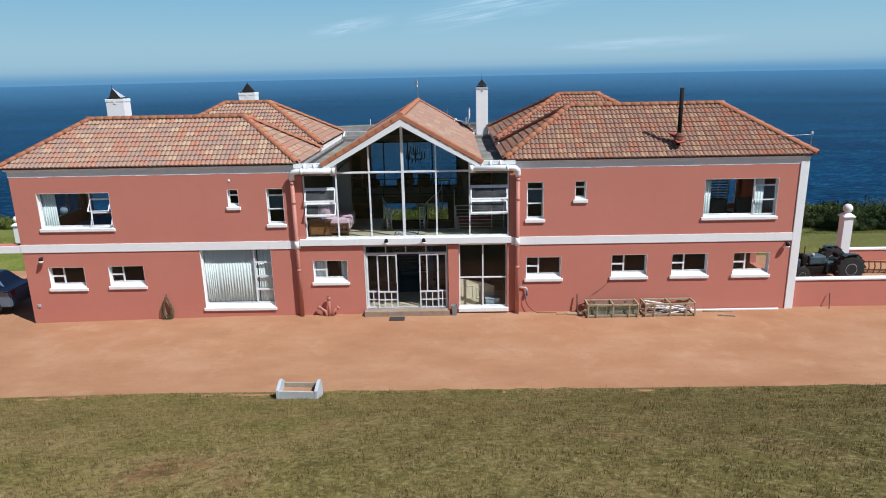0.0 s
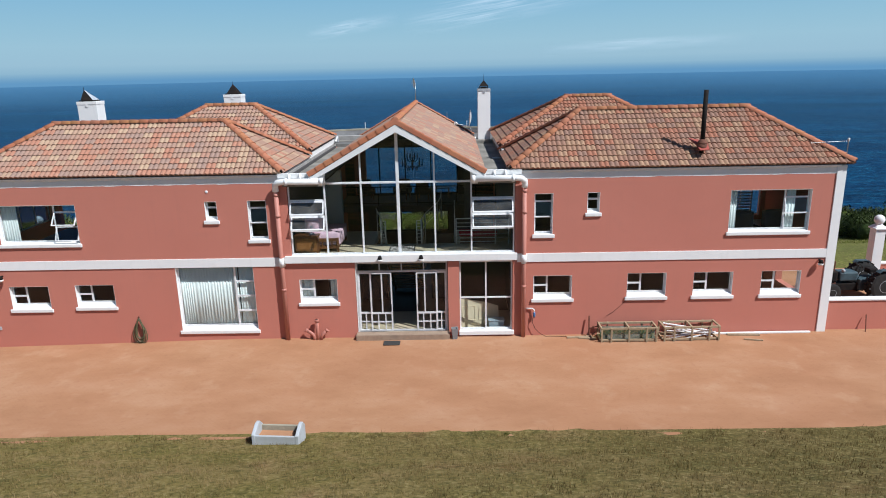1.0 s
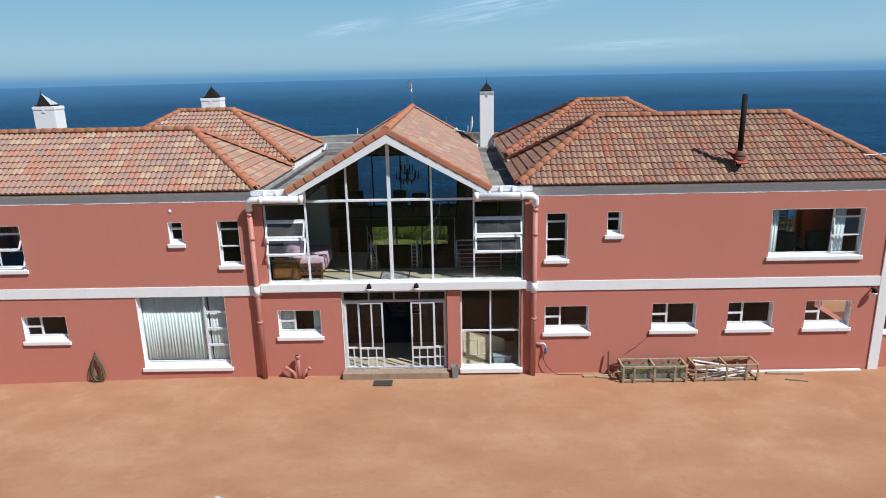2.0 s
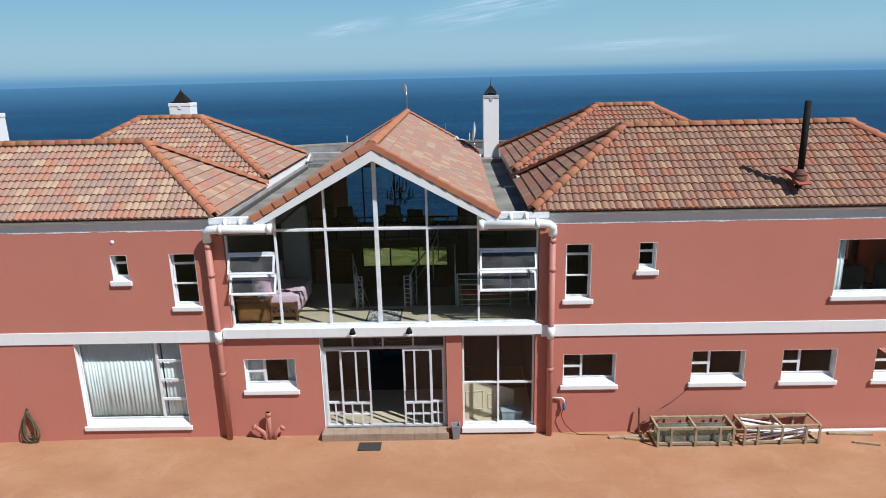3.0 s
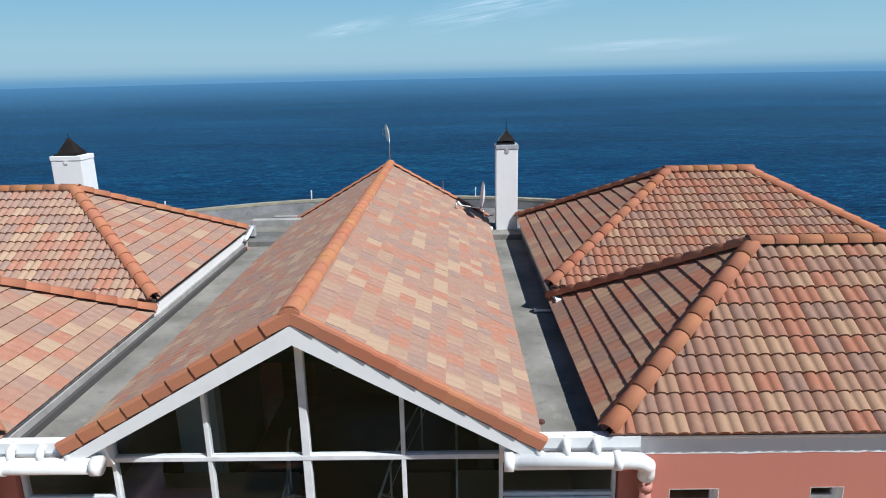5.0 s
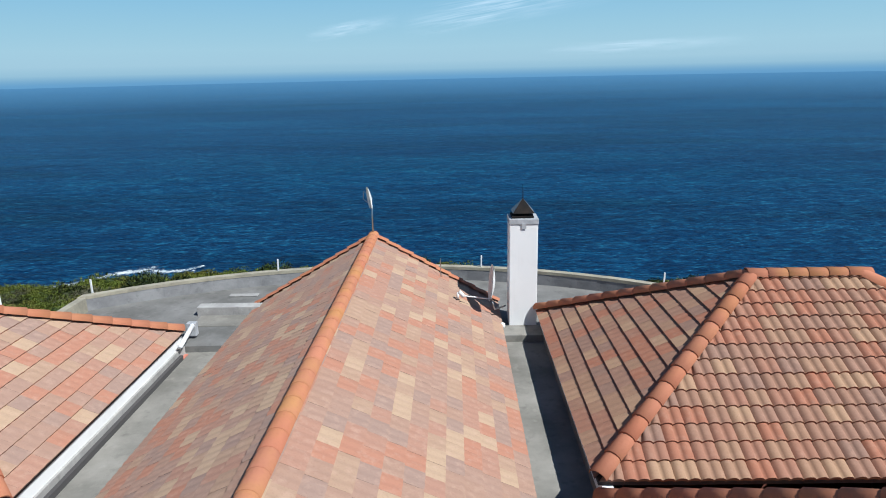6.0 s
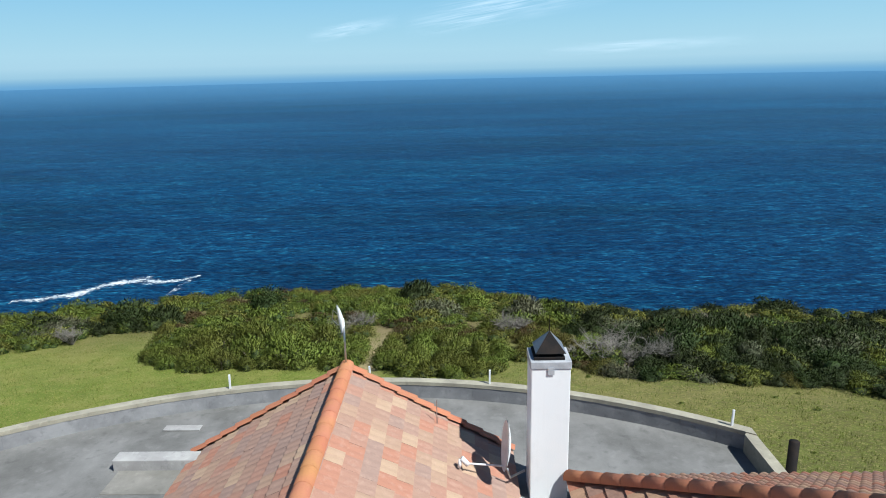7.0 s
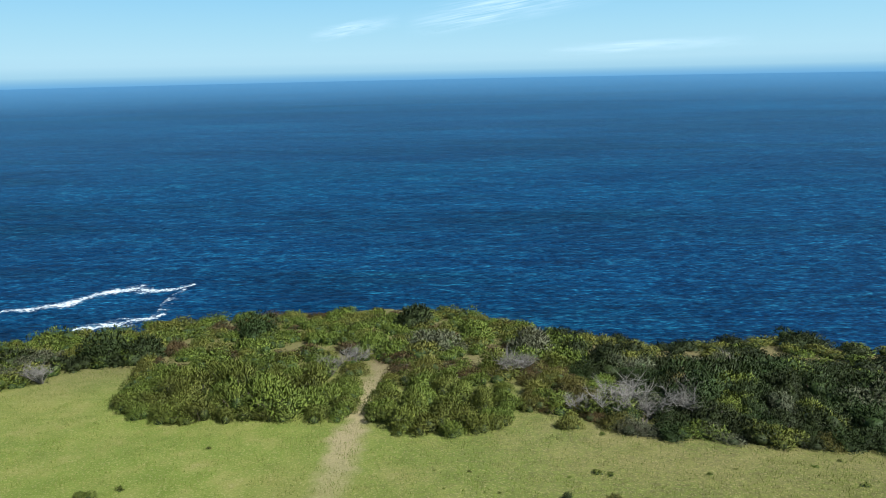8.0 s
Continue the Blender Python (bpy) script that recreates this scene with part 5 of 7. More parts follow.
def stair_rail(x):
    rail = thing("stair_railing", "brushed steel stair railing with thin bars", "railing", x, 1.38, 3.08, 0, "railings at the stair head")
    bm = bmesh.new()
    tube(bm, [(0, 0, 0), (0, 0, 0.92)], 0.028, 10)
    tube(bm, [(0.17 if x < 0 else -0.17, 0, 0), (0.17 if x < 0 else -0.17, 0, 0.9)], 0.02, 10)
    part("newel", bm, SATIN, rail, "", True)
    bm = bmesh.new()
    s = 0.17 if x < 0 else -0.17
    for z in (0.15, 0.28, 0.41, 0.54, 0.67, 0.80, 0.9):
        tube(bm, [(0, 0, z), (s, 0, z)], 0.012, 6)
    part("bar", bm, SATIN, rail, "", True)
    bm = bmesh.new()
    tube(bm, [(0, 0, 0.92), (0, 0.3, 0.86), (0, 3.4, -1.5)], 0.022, 8)
    for k in range(4):
        tube(bm, [(0, 0.02, 0.2 + 0.17 * k), (0, 3.3, -2.2 + 0.17 * k)], 0.008, 6)
    part("handrail", bm, SATIN, rail, "", True)


stair_rail(-0.80)
stair_rail(0.68)


def void_rail(points):
    """A level railing that bends back along the stair void."""
    ob = thing("void_railing", "steel railing bending back round the stair void", "railing", 0, 0, 3.08, 0, "railings at the stair head")
    for z in (0.48, 0.92):
        part("rail", tube(bmesh.new(), [(x, y, z) for x, y in points], 0.008 if z < 0.9 else 0.022, 8), SATIN, ob, "", True)
    for x, y in points[1::2]:
        part("post", tube(bmesh.new(), [(x, y, -0.22), (x, y, 0.92)], 0.018, 8), SATIN, ob, "", True)


void_rail([(-0.80, 1.38), (-0.86, 2.0), (-1.0, 2.6), (-1.12, 3.1), (-1.2, 3.6)])
void_rail([(0.68, 1.38), (0.78, 2.4), (0.95, 3.4), (1.2, 4.6), (1.3, 5.6), (1.32, 6.6), (1.32, 7.4)])

bal = thing("balustrade", "brushed steel balustrade with level bars", "railing", 1.95, 1.22, 3.08)
for x in (0.0, 1.42, 1.9):
    bm = bmesh.new()
    tube(bm, [(x, 0, 0), (x, 0, 0.98)], 0.022, 10)
    part("post", bm, SATIN, bal, "", True)
for z in (0.12, 0.26, 0.40, 0.54, 0.68, 0.82, 0.98):
    bm = bmesh.new()
    tube(bm, [(0, 0, z), (1.9, 0, z)], 0.012 if z < 0.9 else 0.02, 8)
    part("rail", bm, SATIN, bal, "", True)
bal2 = thing("balustrade", "taller steel balustrade along the stair void", "railing", 1.9, 1.6, 3.08)
for y in (0.0, 1.0, 2.0):
    bm = bmesh.new()
    tube(bm, [(0, y, 0), (0, y, 1.2)], 0.02, 10)
    part("post", bm, SATIN, bal2, "", True)
for z in (0.3, 0.5, 0.7, 0.9, 1.1, 1.2):
    bm = bmesh.new()
    tube(bm, [(0, 0, z), (0, 2.0, z)], 0.01, 8)
    part("rail", bm, SATIN, bal2, "", True)

RED = worn("dark_red_cloth", (0.30, 0.015, 0.03), (0.20, 0.012, 0.02), 3, 60, 0.9, 0.2, 0.002)
bench = thing("bench", "low bench with a dark red cover behind the balustrade", "bench", 2.75, 1.62, 3.08)
part("seat", block(-0.7, 0.7, -0.25, 0.25, 0.28, 0.45, bevel=0.04), RED, bench)
part("base", block(-0.66, 0.66, -0.22, 0.22, 0.0, 0.28), WOOD, bench)

PINK_CLOTH = worn("pale_pink_throw", (0.60, 0.42, 0.49), (0.48, 0.33, 0.39), 3, 50, 0.95, 0.4, 0.006)
sofa = thing("daybed", "wooden daybed under a pale pink throw", "sofa", -2.95, 1.25, 3.08, 0)


def soft_block(x0, x1, y0, y1, z0, z1, seed, bulge=0.05):
    """A padded block with creases."""
    bm = bmesh.new()
    box(bm, x0, x1, y0, y1, z0, z1)
    bmesh.ops.subdivide_edges(bm, edges=bm.edges[:], cuts=7, use_grid_fill=True)
    c = Vector(((x0 + x1) / 2, (y0 + y1) / 2, (z0 + z1) / 2))
    h = Vector(((x1 - x0) / 2, (y1 - y0) / 2, (z1 - z0) / 2))
    for v in bm.verts:
        d = Vector(((v.co.x - c.x) / h.x, (v.co.y - c.y) / h.y, (v.co.z - c.z) / h.z))
        r = max(abs(d.x), abs(d.y), abs(d.z)) / max(d.length, 1e-4)
        v.co = c + Vector((d.x * h.x, d.y * h.y, d.z * h.z)) * (0.8 + 0.2 * r)
        w = noise.noise(v.co * 5 + Vector((seed, 0, 0)))
        v.co += Vector((w, noise.noise(v.co * 4 + Vector((0, seed, 0))), w)) * bulge
    return bm


part("throw", soft_block(-0.38, 0.80, -0.68, 0.98, 0.2, 0.68, 3), PINK_CLOTH, sofa, "rumpled pale pink throw", True)
part("back_cushion", soft_block(-0.48, 0.02, -0.55, 0.98, 0.42, 1.2, 7), PINK_CLOTH, sofa, "", True)
bm = bmesh.new()
for y in (-0.72, 1.0):
    box(bm, -0.42, 0.72, y - 0.03, y + 0.03, 0.38, 0.5, bevel=0.012)
    box(bm, -0.42, 0.72, y - 0.02, y + 0.02, 0.12, 0.2)
    for k in range(7):
        x = -0.36 + k * 0.17
        box(bm, x - 0.02, x + 0.02, y - 0.012, y + 0.012, 0.2, 0.38)
part("end_frame", bm, WOOD, sofa, "slatted dark wooden ends")
for x in (-0.4, 0.7):
    for y in (-0.72, 1.0):
        part("leg", block(x - 0.035, x + 0.035, y - 0.035, y + 0.035, 0, 0.52, bevel=0.008), WOOD, sofa)
part("side_rail", block(-0.42, 0.72, -0.69, 0.97, 0.14, 0.24), WOOD, sofa)

chest = thing("wooden_chest", "low brown wooden chest against the glass", "chest", -3.3, 0.50, 3.08)
part("body", block(-0.42, 0.40, -0.20, 0.22, 0.0, 0.62, bevel=0.012), WOOD, chest, "orange-brown veneered body")
part("lid", block(-0.45, 0.43, -0.22, 0.24, 0.62, 0.66, bevel=0.01), WOOD, chest)
part("front_panel", block(-0.36, 0.34, -0.212, -0.2, 0.08, 0.56, bevel=0.006), worn("orange_veneer", (0.27, 0.115, 0.035), (0.17, 0.07, 0.02), 4, 30, 0.35, 0.1, 0.001), chest)
clutter = worn("pale_clutter", (0.55, 0.57, 0.6), (0.3, 0.32, 0.34), 6, 40, 0.5)
fan = thing("table_fan", "small silver table fan on the chest", "fan", -3.15, 0.52, 3.74)
bm = bmesh.new()
lathe(bm, [(0.1, 0.0), (0.1, 0.02), (0.02, 0.04), (0.018, 0.16)], 14)
part("stand", bm, clutter, fan, "", True)
bm = bmesh.new()
for k in range(3):
    rr = 0.13 - 0.04 * k
    tube(bm, [(rr * math.cos(a), -0.03, 0.26 + rr * math.sin(a)) for a in (2 * math.pi * i / 16 for i in range(17))], 0.004, 5, False)
for k in range(8):
    a = math.pi * k / 8
    tube(bm, [(-0.13 * math.cos(a), -0.03, 0.26 - 0.13 * math.sin(a)), (0.13 * math.cos(a), -0.03, 0.26 + 0.13 * math.sin(a))], 0.003, 5, False)
part("guard", bm, STEEL, fan)
bm = bmesh.new()
lathe(bm, [(0.03, 0.22), (0.05, 0.24), (0.05, 0.28), (0.03, 0.30)], 10)
part("motor_housing", bm, clutter, fan, "", True)


def rug_material():
    n = Nodes("patterned_rug")
    coord = n.add("ShaderNodeTexCoord")
    gen = coord.outputs["Generated"]
    wave = n.add("ShaderNodeTexWave")
    wave.wave_type, wave.rings_direction = "RINGS", "SPHERICAL"
    m = n.add("ShaderNodeMapping")
    m.inputs["Location"].default_value = (-0.5, -0.5, 0)
    n.put(gen, m.inputs[0])
    n.put(m.outputs[0], wave.inputs["Vector"])
    wave.inputs["Scale"].default_value, wave.inputs["Distortion"].default_value, wave.inputs["Detail"].default_value, wave.inputs["Detail Scale"].default_value = 4.5, 9.0, 2.0, 3.5
    c = n.ramp(wave.outputs["Fac"], [(0.35, (0.05, 0.045, 0.045)), (0.5, (0.30, 0.29, 0.27)), (0.8, (0.48, 0.46, 0.42))])
    sep = n.add("ShaderNodeSeparateXYZ")
    n.put(gen, sep.inputs[0])
    ex = n.math("ABSOLUTE", n.math("SUBTRACT", sep.outputs[0], 0.5))
    ey = n.math("ABSOLUTE", n.math("SUBTRACT", sep.outputs[1], 0.5))
    rim_ = n.math("GREATER_THAN", n.math("MAXIMUM", ex, ey), 0.455)
    c = n.mix(rim_, c, (0.03, 0.028, 0.028))
    return n.finish(c, 0.95, n.bump(n.noise(200, 2), 0.4, 0.003))


rug = part("rug", block(-0.45, 0.47, 0.34, 1.22, 3.083, 3.095, bevel=0.003), rug_material())
tagged(rug, "small rug with a grey and black scroll pattern", "rug")

lustre = thing("chandelier", "dark wrought chandelier hanging in the hall", "chandelier", 0.23, 4.62, 5.45)
bm = bmesh.new()
tube(bm, [(0, 0, 0.45), (0, 0, 1.85)], 0.012, 6)
lathe(bm, [(0.015, -0.08), (0.05, 0.0), (0.03, 0.12), (0.045, 0.25), (0.015, 0.45)], 10)
part("stem", bm, BLACK, lustre, "", True)
for k in range(8):
    a = 2 * math.pi * k / 8
    c, s_ = math.cos(a), math.sin(a)
    bm = bmesh.new()
    tube(bm, [(0.03 * c, 0.03 * s_, 0.08), (0.18 * c, 0.18 * s_, 0.0), (0.34 * c, 0.34 * s_, 0.06), (0.40 * c, 0.40 * s_, 0.2)], 0.011, 6)
    lathe(bm, [(0.01, 0.2), (0.04, 0.22), (0.014, 0.23), (0.014, 0.34), (0.004, 0.37)], 8, 0.40 * c, 0.40 * s_)
    part("arm", bm, BLACK, lustre, "", True)
    bm = bmesh.new()
    tube(bm, [(0.2 * c, 0.2 * s_, 0.0), (0.2 * c, 0.2 * s_, -0.12)], 0.012, 6)
    tube(bm, [(0.4 * c, 0.4 * s_, 0.2), (0.4 * c, 0.4 * s_, 0.04)], 0.014, 6)
    part("drop", bm, BLACK, lustre)
    bm = bmesh.new()
    c, s_ = math.cos(a + 0.39), math.sin(a + 0.39)
    tube(bm, [(0.03 * c, 0.03 * s_, 0.30), (0.12 * c, 0.12 * s_, 0.25), (0.20 * c, 0.20 * s_, 0.30), (0.22 * c, 0.22 * s_, 0.42)], 0.011, 6)
    lathe(bm, [(0.01, 0.42), (0.035, 0.44), (0.014, 0.45), (0.014, 0.56), (0.004, 0.59)], 8, 0.22 * c, 0.22 * s_)
    part("arm", bm, BLACK, lustre, "", True)

# rear glazing of the hall
for (x0, x1, z0, z1), posts in zip(REAR, ((-0.95, 0.3), (-2.0, -0.65, 0.7))):
    back = part("glazed_wall", rim(bmesh.new(), x0, x1, z0, z1, 12.45, 12.55, 0.06), BLACK, house, "rear glazing towards the sea")
    for x in posts:
        part("mullion", block(x - 0.03, x + 0.03, 12.46, 12.54, z0 + 0.06, z1 - 0.06), BLACK, back)
    for a, b in zip((x0, *posts), (*posts, x1)):
        p = part("pane", block(a + 0.03, b - 0.03, 12.49, 12.50, z0 + 0.06, z1 - 0.06), DARK_GLASS, back)
        p.visible_shadow = False
# dark seats and a table that stand against the sea view on the gallery
GALLERY = 2.9


def gallery_chair(x, y, turn):
    ob = thing("gallery_chair", "dark upholstered chair on the gallery", "chair", x, y, GALLERY, turn, "seats on the gallery")
    part("seat", block(-0.33, 0.33, -0.33, 0.33, 0.30, 0.46, bevel=0.03), DARKC, ob)
    part("backrest", block(-0.33, 0.33, 0.25, 0.35, 0.46, 0.98, bevel=0.03), DARKC, ob)
    for sx in (-1, 1):
        part("armrest", block(sx * 0.36 - 0.05, sx * 0.36 + 0.05, -0.33, 0.33, 0.30, 0.62, bevel=0.02), DARKC, ob)
        for sy in (-1, 1):
            part("leg", block(sx * 0.3 - 0.025, sx * 0.3 + 0.025, sy * 0.28 - 0.025, sy * 0.28 + 0.025, 0, 0.30), WOOD, ob)


DARKC = worn("dark_cloth", (0.05, 0.045, 0.045), (0.03, 0.028, 0.028), 3, 60, 0.9)
for x, y, turn in ((-2.6, 11.4, 20), (-0.75, 11.5, -15), (0.35, 11.2, 170)):
    gallery_chair(x, y, turn)
table = thing("gallery_table", "small dark side table on the gallery", "table", 1.25, 11.5, GALLERY, 5)
part("tabletop", block(-0.42, 0.42, -0.28, 0.28, 0.52, 0.56, bevel=0.008), WOOD, table)
for sx in (-1, 1):
    for sy in (-1, 1):
        part("leg", block(sx * 0.37 - 0.02, sx * 0.37 + 0.02, sy * 0.23 - 0.02, sy * 0.23 + 0.02, 0, 0.52), WOOD, table)
gallery_rail = thing("gallery_railing", "dark railing along the gallery edge", "railing", 0, 9.66, GALLERY)
for k in range(9):
    part("post", tube(bmesh.new(), [(-3.7 + 0.95 * k, 0, 0), (-3.7 + 0.95 * k, 0, 0.92)], 0.018, 8), BLACK, gallery_rail, "", True)
for z in (0.12, 0.92):
    part("rail", tube(bmesh.new(), [(-3.75, 0, z), (3.95, 0, z)], 0.014 if z < 0.5 else 0.024, 8), BLACK, gallery_rail, "", True)
for sx in (-1, 1):
    bm = bmesh.new()
    box(bm, min(sx * 2.7, sx * 3.8), max(sx * 2.7, sx * 3.8), WT + 0.05, 12.4, 5.48, 5.54)
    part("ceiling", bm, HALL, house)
# pale inner pier, wall shelf and a low gallery in the dimmed hall colour
part("pier", block(-3.3, -2.55, 3.62, 3.9, 0.1, 5.5), PIER, house)
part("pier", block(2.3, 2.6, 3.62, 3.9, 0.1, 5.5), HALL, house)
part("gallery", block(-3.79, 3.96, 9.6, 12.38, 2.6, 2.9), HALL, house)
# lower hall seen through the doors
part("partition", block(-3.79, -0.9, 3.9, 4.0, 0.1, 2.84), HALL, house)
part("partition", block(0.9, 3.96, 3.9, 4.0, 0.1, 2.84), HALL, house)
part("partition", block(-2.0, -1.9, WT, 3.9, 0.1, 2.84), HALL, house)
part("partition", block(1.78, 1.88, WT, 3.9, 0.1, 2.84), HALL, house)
cab = thing("white_cabinet", "small white cabinet in the lower hall", "cabinet", 0.35, 5.4, 0.1)
part("body", block(-0.2, 0.22, -0.2, 0.2, 0, 0.75, bevel=0.01), FRAME_WHITE, cab)
CREAM = worn("cream_panel", (0.62, 0.56, 0.40), (0.54, 0.48, 0.34), 3, 40, 0.5)
panel = thing("headboard", "cream panelled board leaning behind the window", "headboard", 2.72, 0.75, 0.1, 12)
bm = bmesh.new()
prism(bm, [(-0.78, 0.0), (0.75, 0.0), (0.75, 0.72), (0.3, 0.9), (-0.5, 1.1), (-0.78, 1.12)], 1, -0.02, 0.02)
part("board", bm, CREAM, panel)
for a, b in ((-0.62, -0.12), (0.0, 0.5)):
    bm = bmesh.new()
    rim(bm, a, b, 0.25, 0.82 if a < -0.3 else 0.7, -0.035, -0.02, 0.03)
    part("moulding", bm, CREAM, panel)
TUB = worn("pale_blue_plastic", (0.30, 0.38, 0.42), (0.2, 0.26, 0.3), 5, 50, 0.4)
tub = thing("storage_tub", "pale blue plastic tub on the floor inside", "tub", 3.35, 0.5, 0.1)
bm = bmesh.new()
prism(bm, [(-0.24, 0.0), (0.24, 0.0), (0.28, 0.34), (-0.28, 0.34)], 1, -0.16, 0.16)
part("body", bm, TUB, tub)
part("lid", block(-0.30, 0.30, -0.18, 0.18, 0.34, 0.38, bevel=0.01), TUB, tub)
# bedroom furniture glimpsed through the wide window
chair = thing("armchair", "dark upholstered armchair by the bedroom window", "armchair", 12.15, 1.15, 3.02, 160, "armchairs by the bedroom window")
part("seat", soft_block(-0.38, 0.38, -0.38, 0.38, 0.1, 0.45, 1, 0.02), DARKC, chair, "", True)
part("backrest", soft_block(-0.38, 0.38, 0.22, 0.45, 0.35, 1.25, 2, 0.02), DARKC, chair, "", True)
for x in (-0.42, 0.34):
    part("armrest", soft_block(x, x + 0.1, -0.35, 0.4, 0.1, 0.65, 4, 0.01), DARKC, chair, "", True)
copy_thing(chair, pose(13.05, 1.25, 3.02, 0, 0, 195))
bm = bmesh.new()
rim(bm, -0.6, 0.6, 0.0, 1.2, -0.02, 0.02, 0.05)
for k in range(9):
    box(bm, -0.55, 0.55, -0.012, 0.012, 0.1 + 0.12 * k, 0.17 + 0.12 * k)
blind = thing("louvre_shutter", "white louvred shutter inside the bedroom", "shutter", 13.5, 4.78, 3.3)
part("panel", bm, FRAME_WHITE, blind)
bed = thing("bed", "bed with a dark blue cover in the bedroom", "bed", -12.4, 1.7, 3.02)
BLUE = worn("blue_cover", (0.03, 0.055, 0.12), (0.02, 0.035, 0.08), 3, 50, 0.9)
part("mattress", soft_block(-0.8, 0.9, -1.0, 1.0, 0.2, 0.6, 5, 0.02), BLUE, bed, "", True)
part("bed_frame", block(-0.85, 0.95, -1.02, 1.02, 0.0, 0.25), WOOD, bed)

# ---- things along the front wall ----
mat_ = part("doormat", block(-0.66, -0.08, -0.78, -0.42, 0.03, 0.05, bevel=0.006), worn("dark_rubber", (0.03, 0.03, 0.03), (0.05, 0.045, 0.04), 8, 120, 0.9, 0.5, 0.003))
tagged(mat_, "dark rubber doormat on the paving", "doormat")
pot = thing("planter", "square tapered grey cement planter by the door", "planter", 1.84, -0.22, 0.02, 8)
bm = bmesh.new()
v = []
for z, h in ((0.0, 0.08), (0.40, 0.115)):
    v.append([bm.verts.new((sx * h, sy * h, z)) for sx, sy in ((-1, -1), (1, -1), (1, 1), (-1, 1))])
v.append([bm.verts.new((sx * 0.092, sy * 0.092, 0.40)) for sx, sy in ((-1, -1), (1, -1), (1, 1), (-1, 1))])
v.append([bm.verts.new((sx * 0.08, sy * 0.08, 0.30)) for sx, sy in ((-1, -1), (1, -1), (1, 1), (-1, 1))])
for a, b in zip(v, v[1:]):
    for k in range(4):
        bm.faces.new((a[k], a[(k + 1) % 4], b[(k + 1) % 4], b[k]))
bm.faces.new(v[0][::-1])
bm.faces.new(v[-1])
part("pot", bm, PARAPET, pot)

HOSE = worn("green_hose", (0.10, 0.10, 0.05), (0.055, 0.05, 0.03), 6, 60, 0.5)
hose = thing("garden_hose", "green garden hose hung in loops on the wall", "hose", -9.45, -0.07, 0.0)
pts = []
for i in range(7 * 24 + 1):
    a, k = 2 * math.pi * (i % 24) / 24, i / 24
    r = 0.05 + 0.105 * abs((k * 0.29) % 2 - 1) + 0.015 * k
    wide = r * (0.35 + 0.65 * (0.5 - 0.5 * math.cos(a)) ** 0.8)
    pts.append((wide * math.sin(a) * 1.15, -0.02 - 0.018 * (1 - math.cos(k * 2.1)), 0.44 + 0.30 * math.cos(a) * (1 + 0.03 * k) - 0.02 * k))
bm = tube(bmesh.new(), pts, 0.014, 6)
part("coil", bm, HOSE, hose, "", True)
bm = bmesh.new()
tube(bm, [(0, 0.06, 0.74), (0, -0.06, 0.76), (0.06, -0.08, 0.83)], 0.012, 6)
part("hook", bm, RUST, hose)

mani = thing("gas_pipes", "stubby pink-painted pipes rising from the paving", "pipe", -3.05, -0.16, 0.02)
for dx, dz, tip in ((0.0, 0.52, 0.0), (-0.17, 0.26, -0.14), (0.17, 0.25, 0.10)):
    bm = bmesh.new()
    tube(bm, [(dx * 0.5, 0, 0), (dx * 0.7, 0, dz * 0.5), (dx + tip, 0, dz)], 0.042, 10)
    tube(bm, [(dx + tip * 0.8, 0, dz * 0.86), (dx + tip, 0, dz)], 0.056, 10)
    part("pipe", bm, PINK_PIPE, mani, "", True)

hose.scale = (1.15, 1.0, 1.22)
mani.scale = (1.35, 1.0, 1.5)
tap = thing("garden_tap", "white tap elbow with a blue bottle hung below", "tap", 4.45, -0.04, 1.05)
bm = bmesh.new()
tube(bm, [(-0.1, 0.0, 0.0), (0.15, -0.02, 0.0), (0.2, -0.04, -0.04), (0.21, -0.05, -0.12)], 0.022, 8)
part("elbow", bm, PVC, tap, "", True)
bm = bmesh.new()
lathe(bm, [(0.02, -0.12), (0.04, -0.16), (0.045, -0.26), (0.03, -0.32)], 12, 0.21, -0.05)
part("bottle", bm, worn("blue_plastic", (0.05, 0.16, 0.36), (0.04, 0.10, 0.22), 8, 60, 0.35), tap, "", True)
bm = bmesh.new()
tube(bm, [(0.18, -0.05, -0.3), (0.14, -0.06, -0.5), (0.25, -0.06, -0.75), (0.45, -0.07, -0.95), (0.62, -0.10, -1.02), (1.35, -0.14, -1.02)], 0.01, 6)
part("cable", bm, BLACK, tap)
bm = bmesh.new()
tube(bm, [(7.88, -0.01, 1.28), (7.72, -0.012, 1.1), (7.45, -0.015, 0.86), (7.2, -0.05, 0.72)], 0.006, 5)
tagged(part("cable", bm, BLACK), "thin black cable slanting down the wall", "cable")

WIRE_GLASS = glass("dusty_pane", (0.62, 0.72, 0.55), 0.25, 0.5)


